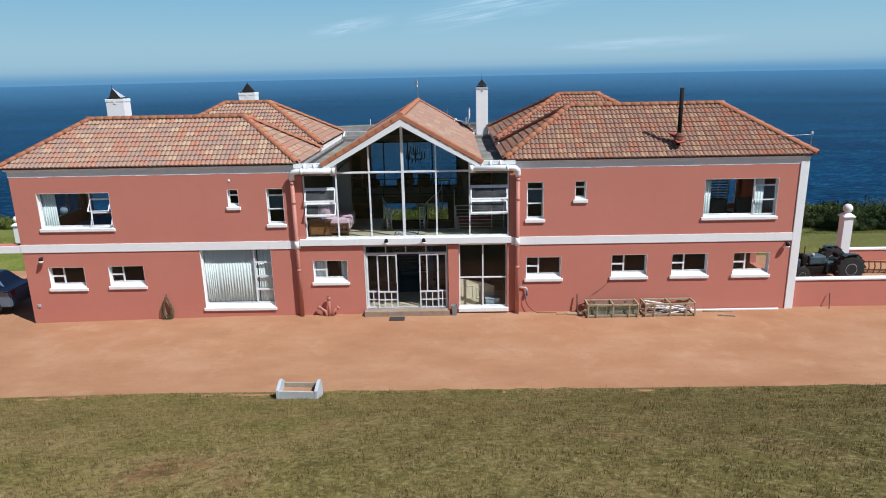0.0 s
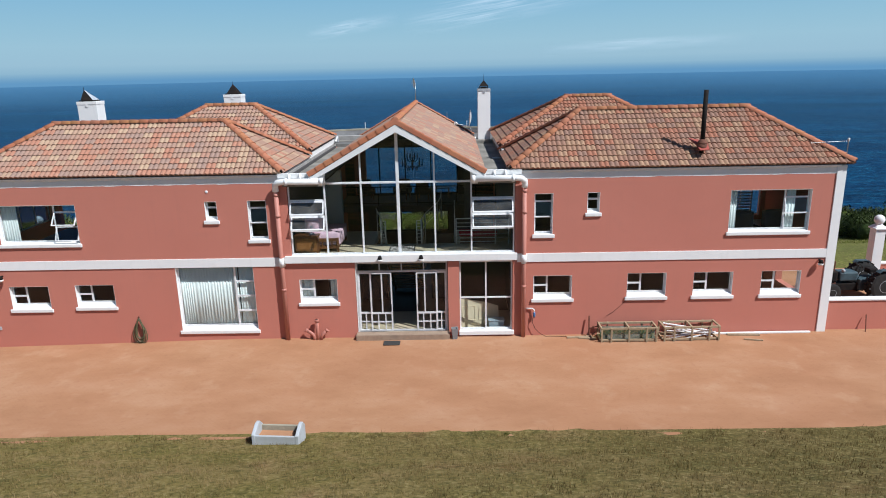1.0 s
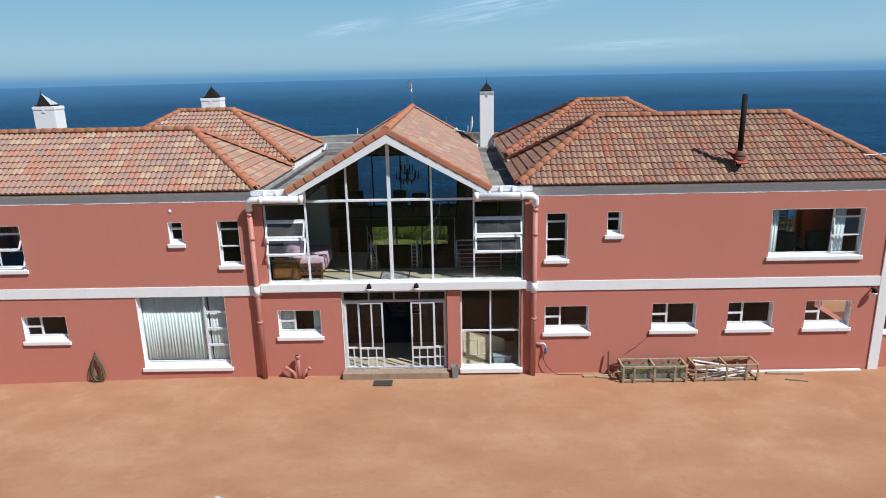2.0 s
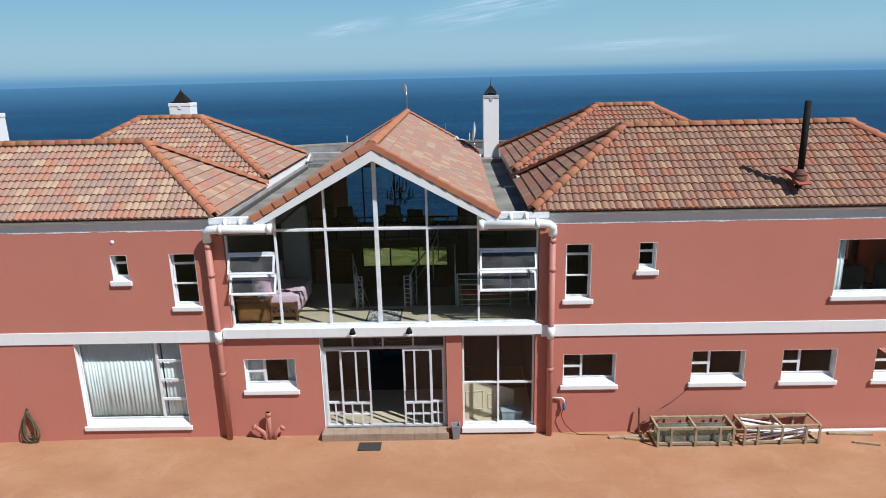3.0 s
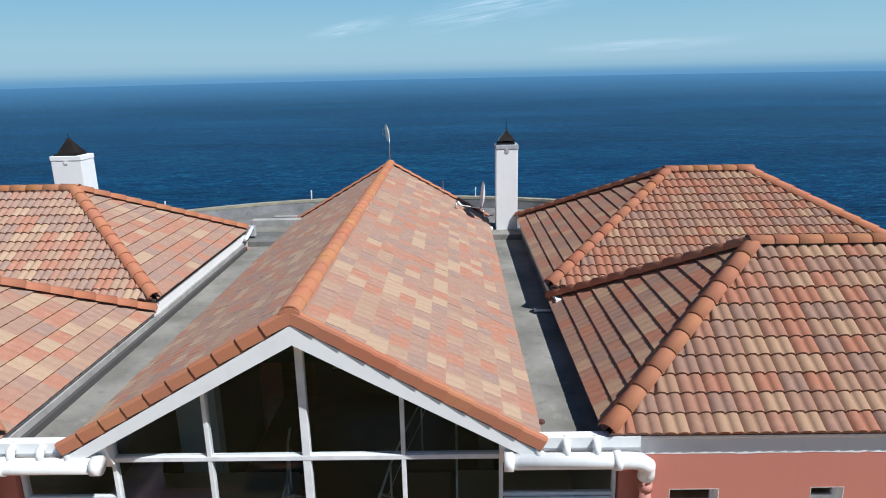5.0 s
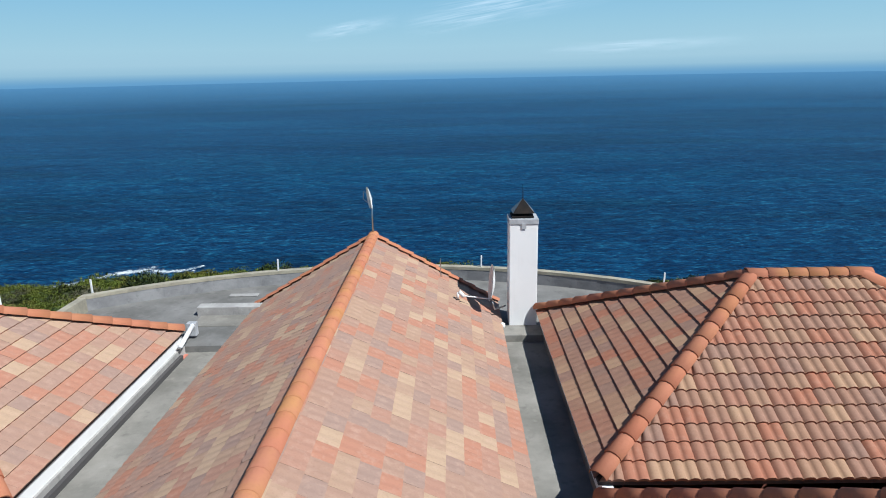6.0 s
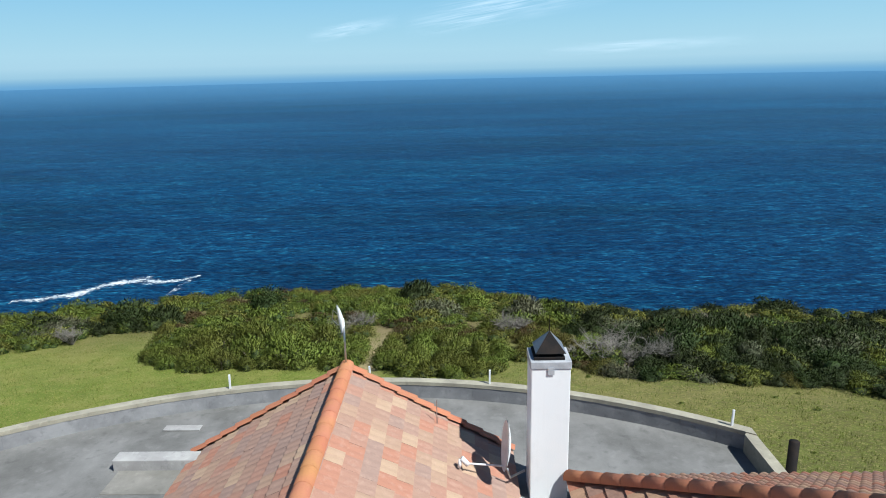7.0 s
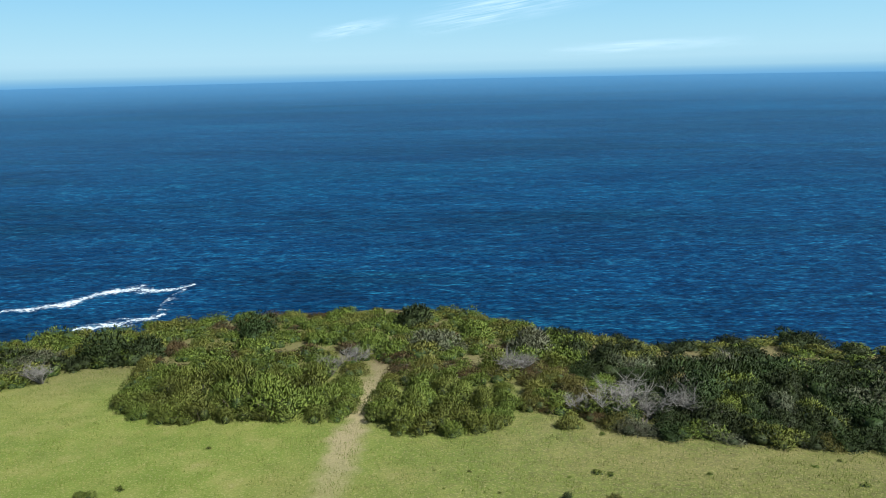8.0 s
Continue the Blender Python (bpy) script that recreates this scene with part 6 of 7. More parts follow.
def crate(x, y, turn, label, panes):
    c = thing("pane_crate", label, "crate", x, y, 0.02, turn, "wooden crates by the wall")
    L, D, H = 0.98, 0.28, 0.50
    for sy in (-1, 1):
        for z in (0.03, H - 0.05):
            part("rail", block(-L, L, sy * D - 0.03, sy * D + 0.03, z, z + 0.07, bevel=0.005), PALE_WOOD, c)
    for sx in (-0.96, -0.62, 0.0, 0.62, 0.96):
        for sy in (-1, 1):
            part("post", block(sx * 0.98 - 0.03, sx * 0.98 + 0.03, sy * (D + 0.05) - 0.015, sy * (D + 0.05) + 0.015, 0.0, H + 0.02, bevel=0.004), PALE_WOOD, c)
    for sx in (-0.97, 0.0, 0.97):
        for z in (0.04, H):
            part("crosspiece", block(sx * 0.98 - 0.03, sx * 0.98 + 0.03, -D - 0.04, D + 0.04, z - 0.02, z + 0.03, bevel=0.004), PALE_WOOD, c)
    for k in range(panes):
        part("pane", block(-L + 0.06, L - 0.06, -0.22 + 0.1 * k, -0.21 + 0.1 * k, 0.06, H - 0.06), WIRE_GLASS, c, "dusty glass pane stored on edge")
    return c


crate(7.86, -0.44, 0, "long wooden crate holding dusty glass panes", 4)
second = crate(10.02, -0.40, 1.5, "long wooden crate holding loose white laths", 0)
for k in range(7):
    m = pose(random.uniform(-0.1, 0.1), -0.2 + 0.06 * k, 0.08 + 0.07 * (k % 5), 0, random.uniform(-14, 14), random.uniform(-7, 7))
    bm = bmesh.new()
    box(bm, -0.9, 0.85, -0.025, 0.025, 0, 0.03, m)
    part("lath", bm, WHITE, second)
for x, y, L, t, w in ((6.25, -0.3, 0.45, 4, 0.05), (6.5, -0.42, 0.3, -10, 0.04), (12.0, -0.28, 0.55, -3, 0.05), (12.7, -0.12, 1.7, 0.5, 0.05), (12.15, -0.75, 0.3, -14, 0.03)):
    bm = block(-L, L, -w, w, 0, 0.05, bevel=0.006)
    ob = part("plank", bm, PALE_WOOD if L < 1 else WHITE)
    ob.matrix_basis = pose(x, y, 0.022, 0, 0, t)
    tagged(ob, "weathered timber plank lying at the wall foot" if L < 1 else "long white board lying at the wall foot", "plank", "boards at the wall foot")
iron = thing("iron_bracket", "rusty iron frame leaning by the wall", "bracket", 6.6, -0.2, 0.02)
bm = bmesh.new()
tube(bm, [(0, 0, 0), (0, 0.1, 0.74)], 0.025, 6)
tube(bm, [(0, 0.03, 0.3), (0.32, -0.05, 0.42), (0.55, -0.05, 0.48)], 0.02, 6)
tube(bm, [(0.08, 0.0, 0.0), (0.35, -0.05, 0.4)], 0.018, 6)
part("bar", bm, RUST, iron)
stick = part("iron_peg", tube(bmesh.new(), [(16.35, -0.12, 0.0), (16.4, 0.06, 0.60)], 0.018, 6), RUST)
tagged(stick, "thin rusty iron peg leaning on the low wall", "peg")
trough = thing("trough", "limewashed cement trough with raised ends in the grass", "trough", -2.58, -7.45, rise(-2.6, -7.5), -4)
ZINC = worn("galvanised_metal", (0.50, 0.53, 0.56), (0.38, 0.40, 0.43), 3, 30, 0.5, 0.15, 0.003)
LIME = worn("limewashed_cement", (0.44, 0.47, 0.50), (0.36, 0.36, 0.34), 3, 30, 0.85, 0.3, 0.004)
trough.scale = (0.9, 0.9, 0.9)
part("front_wall", block(-0.58, 0.58, -0.31, -0.24, -0.06, 0.33, bevel=0.012), LIME, trough)
part("back_wall", block(-0.58, 0.58, 0.24, 0.31, -0.06, 0.36, bevel=0.012), KERB, trough, "bare cement back")
for x in (-0.61, 0.61):
    bm = bmesh.new()
    prism(bm, [(-0.32, -0.06), (0.32, -0.06), (0.33, 0.38), (0.16, 0.54), (0.02, 0.54), (-0.32, 0.36)], 0, x - 0.05, x + 0.05)
    bmesh.ops.bevel(bm, geom=bm.edges[:], offset=0.012, segments=1, affect="EDGES")
    part("end_wall", bm, LIME, trough, "raised limewashed end")
part("soil", block(-0.56, 0.56, -0.24, 0.24, -0.02, 0.2), DIRT, trough, "dry red soil inside")
vent = part("vent_cap", lathe(bmesh.new(), [(0.05, -0.03), (0.05, 0.0), (0.025, 0.012)], 12), FRAME_WHITE)
vent.matrix_basis = pose(-6.53, -0.012, 5.41, 90, 0, 0)
tagged(vent, "small round vent cap in the wall", "vent")
sock = part("wall_box", block(-14.63, -14.5, -0.03, 0.0, 0.5, 0.63, bevel=0.008), LEAD)
tagged(sock, "small grey outdoor socket box on the wall", "socket")

# ---- yard to the side: low wall, gate pillars, tractor, harrow ----
low = thing("yard_wall", "low pink yard wall with a white coping", "wall", 0, 0, 0)
part("wall_body", block(14.99, 34, 0.14, 0.36, -0.3, 1.10), PINK, low)
part("coping", block(14.99, 34, 0.10, 0.40, 1.10, 1.17, bevel=0.012), WHITE, low, "white coping")
far = thing("yard_wall", "low wall with a white coping beyond the yard", "wall", 0, 0, 0)
part("wall_body", block(20.2, 40, 6.3, 6.5, -0.6, 0.55), PINK, far)
part("coping", block(20.2, 40, 6.26, 6.54, 0.55, 0.63, bevel=0.012), WHITE, far, "white coping")


def pillar(x, y, z0, z1, label):
    p = thing("gate_pillar", label, "pillar", x, y, z0, 0, "white pillars with balls")
    h = z1 - z0
    part("shaft", block(-0.21, 0.21, -0.21, 0.21, 0, h, bevel=0.01), WHITE, p)
    bm = bmesh.new()
    box(bm, -0.27, 0.27, -0.27, 0.27, h, h + 0.06, bevel=0.01)
    lo = [bm.verts.new((sx * 0.255, sy * 0.255, h + 0.06)) for sx, sy in ((-1, -1), (1, -1), (1, 1), (-1, 1))]
    hi = [bm.verts.new((sx * 0.1, sy * 0.1, h + 0.2)) for sx, sy in ((-1, -1), (1, -1), (1, 1), (-1, 1))]
    for k in range(4):
        bm.faces.new((lo[k], lo[(k + 1) % 4], hi[(k + 1) % 4], hi[k]))
    bm.faces.new(hi)
    part("cap", bm, WHITE, p)
    bm = bmesh.new()
    lathe(bm, [(0.09, h + 0.18)] + [(0.21 * math.sin(math.pi * k / 10), h + 0.39 - 0.21 * math.cos(math.pi * k / 10)) for k in range(1, 10)] + [(0.01, h + 0.6)], 18)
    part("ball", bm, WHITE, p, "", True)
    return p


pillar(19.95, 5.6, 0.0, 2.35, "white gate pillar topped with a ball")

TRACTOR = worn("faded_blue_grey_paint", (0.05, 0.085, 0.10), (0.028, 0.04, 0.048), 5, 40, 0.6, 0.2, 0.003)
TYRE = worn("tyre_rubber", (0.013, 0.0125, 0.012), (0.026, 0.024, 0.022), 6, 60, 0.9, 0.4, 0.004)


def wheel(parent, x, y, r, w, lugs):
    bm = bmesh.new()
    rows = [(r * 0.45, -w), (r * 0.8, -w), (r * 0.95, -w * 0.85), (r, -w * 0.4), (r, w * 0.4), (r * 0.95, w * 0.85), (r * 0.8, w), (r * 0.45, w)]
    lathe(bm, rows, 28)
    for k in range(lugs):
        for s in (-1, 1):
            m = Matrix.Rotation(2 * math.pi * (k + (0.5 if s > 0 else 0)) / lugs, 4, "Z") @ Matrix.Translation((r, 0, s * w * 0.45)) @ Matrix.Rotation(radians(35 * s), 4, "X")
            box(bm, -0.03, 0.04, -0.03, 0.03, -w * 0.55, w * 0.55, m)
    tyre = part("wheel", bm, TYRE, parent, "large lugged tractor tyre" if lugs else "")
    tyre.matrix_basis = pose(x, y, r, 90, 0, 0)
    bm = bmesh.new()
    lathe(bm, [(r * 0.40, -w * 0.6), (r * 0.46, -w * 0.7), (r * 0.46, w * 0.9), (r * 0.40, w * 1.02), (r * 0.2, w * 0.75), (r * 0.1, w * 0.95)], 22)
    part("rim", bm, LEAD, tyre, "dusty grey rim", True)


tractor = thing("tractor", "old blue-grey farm tractor parked behind the wall", "tractor", 17.55, 3.6, 0.02, 4)
wheel(tractor, 1.25, -0.6, 0.62, 0.19, 16)
wheel(tractor, 1.25, 0.75, 0.62, 0.19, 16)
wheel(tractor, -0.75, -0.5, 0.36, 0.1, 0)
wheel(tractor, -0.75, 0.6, 0.36, 0.1, 0)
part("bonnet", block(-0.30, 0.45, -0.24, 0.30, 0.72, 1.10, bevel=0.06), TRACTOR, tractor)
part("fuel_tank", block(-0.62, -0.34, -0.20, 0.26, 0.66, 1.16, bevel=0.08), BLACK, tractor, "black tank")
part("nose", block(-1.0, -0.66, -0.22, 0.28, 0.60, 0.98, bevel=0.05), TRACTOR, tractor)
part("lamp", lathe(bmesh.new(), [(0.03, 1.10), (0.07, 1.13), (0.07, 1.20), (0.03, 1.22)], 12, -0.15, -0.18), LEAD, tractor, "round work lamp", True)
for y in (-0.12, 0.02, 0.16):
    part("lever", tube(bmesh.new(), [(0.55, y, 0.8), (0.66, y, 1.12 + 0.1 * y)], 0.012, 6), BLACK, tractor, "", True)
part("engine", block(-0.9, 0.6, -0.2, 0.27, 0.32, 0.62, bevel=0.03), BLACK, tractor)
part("gearbox", block(0.5, 1.4, -0.3, 0.35, 0.35, 0.8, bevel=0.04), TRACTOR, tractor)
for y in (-0.82, 0.62):
    bm = bmesh.new()
    prism(bm, [(0.86, 1.22), (0.98, 1.31), (1.42, 1.31), (1.50, 1.27), (1.48, 1.24), (1.40, 1.28), (1.0, 1.28), (0.89, 1.20)], 1, y - 0.02, y + 0.20)
    part("mudguard", bm, TRACTOR, tractor)
part("seat", block(1.0, 1.35, -0.1, 0.25, 0.95, 1.15, bevel=0.04), BLACK, tractor)
bm = bmesh.new()
tube(bm, [(0.45, 0.05, 1.0), (0.62, 0.05, 1.3)], 0.02, 8)
tube(bm, [(0.62 + 0.09 * math.cos(a), 0.05 + 0.19 * math.sin(a), 1.3 - 0.12 * math.cos(a)) for a in (2 * math.pi * i / 16 for i in range(17))], 0.014, 6, False)
part("steering_wheel", bm, BLACK, tractor)
bm = bmesh.new()
tube(bm, [(-0.5, -0.12, 1.1), (-0.5, -0.12, 1.55)], 0.025, 8)
part("exhaust", bm, RUST, tractor)
bm = bmesh.new()
box(bm, -1.9, -1.0, -0.55, 0.6, 0.22, 0.34)
tube(bm, [(-1.5, -0.4, 0.3), (-0.6, -0.45, 0.75)], 0.03, 6)
tube(bm, [(1.75, 0.0, 0.4), (2.25, 0.0, 0.35)], 0.04, 6)
part("hitch", bm, RUST, tractor)
harrow = thing("harrow", "rusty iron harrow standing in the yard", "farm tool", 20.9, 4.3, 0.02, -6)
for z in (0.12, 0.5):
    part("beam", block(-1.0, 2.2, -0.03, 0.03, z, z + 0.06), RUST, harrow)
for k in range(13):
    bm = bmesh.new()
    x = -0.95 + 0.25 * k
    tube(bm, [(x, 0, 0.0), (x + 0.05, -0.02, 0.3), (x, 0.0, 0.58)], 0.025, 6)
    part("tine", bm, RUST, harrow)

# ---- carport and car on the other side ----
port = thing("gateway", "white gateway beam on posts beside the house", "gateway", 0, 0, 0)
part("beam", block(-24, -14.9, 0.05, 0.42, 2.76, 3.02), PINK, port, "pink beam top")
part("fascia", block(-24, -14.9, -0.01, 0.05, 2.73, 3.0), WHITE, port)
for x, y in ((-15.05, 6.0), (-23.5, 0.24)):
    part("column", block(x - 0.15, x + 0.15, y - 0.15, y + 0.15, -0.4, 2.76), WHITE, port)
pillar(-24.0, 13.5, rise(-24.0, 13.5) - 0.05, rise(-24.0, 13.5) + 1.5, "white garden pillar topped with a ball")
pillar(-20.2, 12.0, rise(-20.2, 12.0) - 0.05, 1.6, "white garden pillar topped with a ball")

CAR_PAINT = worn("silver_blue_car_paint", (0.15, 0.20, 0.27), (0.13, 0.17, 0.23), 2, 200, 0.25, 0.02, 0.0005, 0.3)
car = thing("car", "silver blue hatchback parked in the shade of the house", "car", -18.35, 1.75, -0.08, 0)
bm = bmesh.new()
side_line = [(-2.0, 0.25), (2.0, 0.25), (2.06, 0.6), (1.98, 0.92), (1.55, 1.0), (1.0, 1.42), (-0.5, 1.48), (-1.2, 1.02), (-1.9, 0.88), (-2.05, 0.55)]
prism(bm, side_line, 1, -0.82, 0.82)
bmesh.ops.bevel(bm, geom=bm.edges[:], offset=0.05, segments=2, affect="EDGES")
part("body", bm, CAR_PAINT, car)
bm = bmesh.new()
prism(bm, [(-1.05, 1.03), (1.3, 1.03), (0.92, 1.37), (-0.48, 1.42)], 1, -0.835, 0.835)
part("side_glass", bm, BLACK, car)
for x in (-1.25, 1.25):
    for y in (-0.74, 0.74):
        bm = bmesh.new()
        lathe(bm, [(0.2, -0.1), (0.3, -0.1), (0.32, -0.06), (0.32, 0.06), (0.3, 0.1), (0.2, 0.1)], 22)
        w_ = part("wheel", bm, TYRE, car)
        w_.matrix_basis = pose(x, y, 0.32, 90, 0, 0)
        bm = bmesh.new()
        lathe(bm, [(0.19, -0.08), (0.2, 0.105), (0.06, 0.09)], 16)
        for k in range(5):
            box(bm, 0.04, 0.19, -0.02, 0.02, 0.09, 0.11, Matrix.Rotation(2 * math.pi * k / 5, 4, "Z"))
        part("rim", bm, ZINC, w_, "silver alloy rim")
for y in (-0.62, 0.62):
    part("tail_light", block(1.98, 2.04, y - 0.12, y + 0.12, 0.75, 0.92, bevel=0.01), RED, car)

# ---- scrub, grass and surf ----
LEAF = [leaf_material("scrub_green", (0.0957, 0.1220, 0.0148), (0.1221, 0.1484, 0.0199), (0.1517, 0.1743, 0.0253)),
        leaf_material("scrub_olive", (0.1049, 0.1027, 0.0161), (0.1278, 0.1227, 0.0212), (0.1533, 0.1431, 0.0283)),
        leaf_material("scrub_grey", (0.0963, 0.1024, 0.0532), (0.1233, 0.1276, 0.0703), (0.1569, 0.1620, 0.0950)),
        leaf_material("scrub_dark_and_inner_shade", (0.0228, 0.0361, 0.0069), (0.0301, 0.0470, 0.0084), (0.0394, 0.0578, 0.0111)),
        leaf_material("scrub_brown", (0.0993, 0.0678, 0.0238), (0.1202, 0.0868, 0.0285), (0.1411, 0.1048, 0.0380)),
        leaf_material("scrub_yellow", (0.1426, 0.1331, 0.0285), (0.1996, 0.1806, 0.0475), (0.2566, 0.2281, 0.0713))]
TWIG = worn("grey_bark", (0.13, 0.105, 0.08), (0.08, 0.065, 0.05), 8, 40, 0.9, 0.3, 0.004)


SOFT = {}


def soften(me, normals):
    """Leaf clumps take the rounding of their crown."""
    for p in me.polygons:
        p.use_smooth = True
    me.normals_split_custom_set_from_vertices([tuple(v) for v in normals])


def crown_mesh(name, seed, material, r=1.0, tall=0.8, tufts=620, leaf=0.17, spiky=0.0, blades=3):
    """A crown of small leaf clumps over an uneven dome."""
    rng = random.Random(seed)
    verts, faces, soft = [], [], []
    lobes = [(Vector((rng.uniform(-0.48, 0.48) * r, rng.uniform(-0.48, 0.48) * r, rng.uniform(0.05, 0.45) * tall)), rng.uniform(0.42, 0.66) * r) for _ in range(6)]
    for _ in range(tufts):
        c, lr = rng.choice(lobes)
        d = Vector((rng.gauss(0, 1), rng.gauss(0, 1), rng.gauss(0.45, 0.8))).normalized()
        if d.z < -0.3:
            d.z = -d.z
        p = c + d * lr * rng.uniform(0.62, 1.04)
        p.z = max(0.03, p.z)
        axis = (d * 0.8 + Vector((rng.gauss(0, 0.2), rng.gauss(0, 0.2), 0.55 + spiky))).normalized()
        b = len(verts)
        verts.append(p)
        soft.append((d * 0.6 + Vector((0, 0, 0.5))).normalized())
        size = leaf * rng.uniform(0.7, 1.2)
        for _k in range(blades):
            way = (axis + Vector((rng.gauss(0, 0.38), rng.gauss(0, 0.38), rng.gauss(0, 0.3)))).normalized()
            side = Matrix.Rotation(rng.uniform(0, 6.28), 3, way) @ way.orthogonal().normalized()
            L, w = size * rng.uniform(0.8, 1.5), size * rng.uniform(0.2, 0.36)
            q = len(verts)
            verts += [p + way * L * 0.55 + side * w, p + way * L]
            out = (d * 0.7 + way * 0.55 + Vector((0, 0, 0.3))).normalized()
            soft += [out, out]
            faces.append((b, q, q + 1))
    # the mass of twigs inside, its shade put into the dark green colour
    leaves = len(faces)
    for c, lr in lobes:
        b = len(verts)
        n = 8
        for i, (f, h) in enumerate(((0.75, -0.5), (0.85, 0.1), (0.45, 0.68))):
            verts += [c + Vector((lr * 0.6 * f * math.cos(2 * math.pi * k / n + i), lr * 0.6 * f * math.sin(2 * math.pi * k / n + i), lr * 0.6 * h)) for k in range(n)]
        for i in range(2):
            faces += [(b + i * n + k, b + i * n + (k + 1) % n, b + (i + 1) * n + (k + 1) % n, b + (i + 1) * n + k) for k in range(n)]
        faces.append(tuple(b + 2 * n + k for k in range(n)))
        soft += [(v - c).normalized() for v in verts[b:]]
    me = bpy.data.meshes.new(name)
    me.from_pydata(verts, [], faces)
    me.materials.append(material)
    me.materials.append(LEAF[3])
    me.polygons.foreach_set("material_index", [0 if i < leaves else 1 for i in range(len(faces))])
    soften(me, soft)
    SOFT[me.name] = np.array([tuple(v) for v in soft])
    return me


def stem_mesh(seed):
    rng = random.Random(seed)
    bm = bmesh.new()
    for k in range(5):
        a = rng.uniform(0, 6.28)
        tube(bm, [(0, 0, -0.3), (0.15 * math.cos(a), 0.15 * math.sin(a), 0.2), (0.45 * math.cos(a), 0.45 * math.sin(a), 0.55)], 0.05, 5, True, [0.06, 0.045, 0.015])
    me = bpy.data.meshes.new("stem")
    bm.to_mesh(me)
    bm.free()
    me.materials.append(TWIG)
    return me


KINDS, FAR_KINDS = [], []
for i, (mat_i, tall, leaf, spiky) in enumerate(((0, 0.8, 0.15, 0.2), (0, 0.95, 0.14, 0.1), (1, 0.75, 0.13, 0.3), (1, 0.9, 0.15, 0.5), (2, 0.75, 0.11, 0.6), (3, 1.0, 0.15, 0.3), (3, 0.85, 0.13, 0.6), (4, 0.65, 0.12, 0.5))):
    FAR_KINDS.append(crown_mesh("far_crown", 31 + i, LEAF[mat_i], 1.0, tall, 500, leaf * 0.95, spiky, 3))
    KINDS.append((crown_mesh("crown", 11 + i, LEAF[mat_i], 1.0, tall, 1700, leaf * 0.68, spiky, 3), stem_mesh(50 + i), mat_i))
SCRUB_LABEL = {0: "dense green coastal shrub with small leaves", 1: "olive green coastal shrub", 2: "dry grey twiggy shrub", 3: "dark green coastal bush", 4: "low brownish heath shrub"}

FRONT = ((-60, 47), (-34, 46), (-31, 48), (-30, 51), (-28.5, 55), (-23.5, 55.5), (-21.5, 50), (-19.8, 44.2), (-17.5, 42.2), (-15, 41.6), (-8.3, 41.8), (-5.4, 42.2), (-5.2, 53), (-2.9, 53), (-2.7, 41.2), (-1, 39.6), (1.6, 39.2), (4.2, 40.4), (5.4, 43.5), (9.2, 42.5), (11, 39.8), (14, 38.2), (19, 37.2), (24, 36.6), (28, 30), (31, 21), (40, 17), (80, 14))
rng = random.Random(7)
scrub = []


def zone(x, y):
    """Which kinds of scrub grow at a spot."""
    if x > 11:
        return (5, 6, 5, 0, 6, 5, 6, 4, 5, 2) if y < 52 else (5, 6, 5, 2, 5, 0, 4)
    if ((x + 13) / 8.4) ** 2 + ((y - 47.5) / 7) ** 2 < 1 or ((x - 1.2) / 5.2) ** 2 + ((y - 45) / 5) ** 2 < 1:
        return (0, 1, 1, 0)
    if x > 4 and y < 48:
        return (4, 7, 2, 3, 0, 2)
    if y < 46:
        return (0, 1, 1, 0, 0)
    if x < -24:
        return (5, 4, 1, 2, 0, 5)
    return (2, 3, 0, 7, 0, 2, 1, 3, 4)


def plant(x, y, r, kind):
    scrub.append((x, y, r, kind))


# front rank, then the thicket behind it
for (xa, ya), (xb, yb) in zip(FRONT, FRONT[1:]):
    n = max(1, int(math.hypot(xb - xa, yb - ya) / 1.25))
    for i in range(n):
        x, y = xa + (xb - xa) * i / n, ya + (yb - ya) * i / n
        if -50 < x < 60 and not (-5.3 < x < -2.8):
            r = rng.uniform(0.75, 1.25) * (1.25 if x > 11 else 1.0)
            plant(x + rng.uniform(-0.2, 0.2), y + r * 0.7, r, rng.choice(zone(x, y)))
y = 16.0
while y < 78:
    x = -58.0
    while x < 60:
        px, py = x + rng.uniform(-0.8, 0.8), y + rng.uniform(-0.8, 0.8)
        edge = along(FRONT, px)
        on_path = abs(px + 4.1 + 0.8 * math.sin(py * 0.4)) < 1.1 and py < 56
        if edge + 1.3 < py < along(COAST, px) + 2.5 and not on_path and rng.random() < 0.97:
            big = 1.0 + 0.9 * max(0.0, noise.noise((px * 0.16, py * 0.16, 4)) + 0.15)
            kinds = zone(px, py)
            pick = kinds[int((noise.noise((px * 0.22, py * 0.22, 9)) * 0.5 + 0.5 + rng.uniform(-0.16, 0.16)) * 0.999 * len(kinds)) % len(kinds)]
            plant(px, py, rng.uniform(0.95, 1.4) * big * (1.1 if px > 11 else 1.0), pick)
        x += 1.85
    y += 1.85
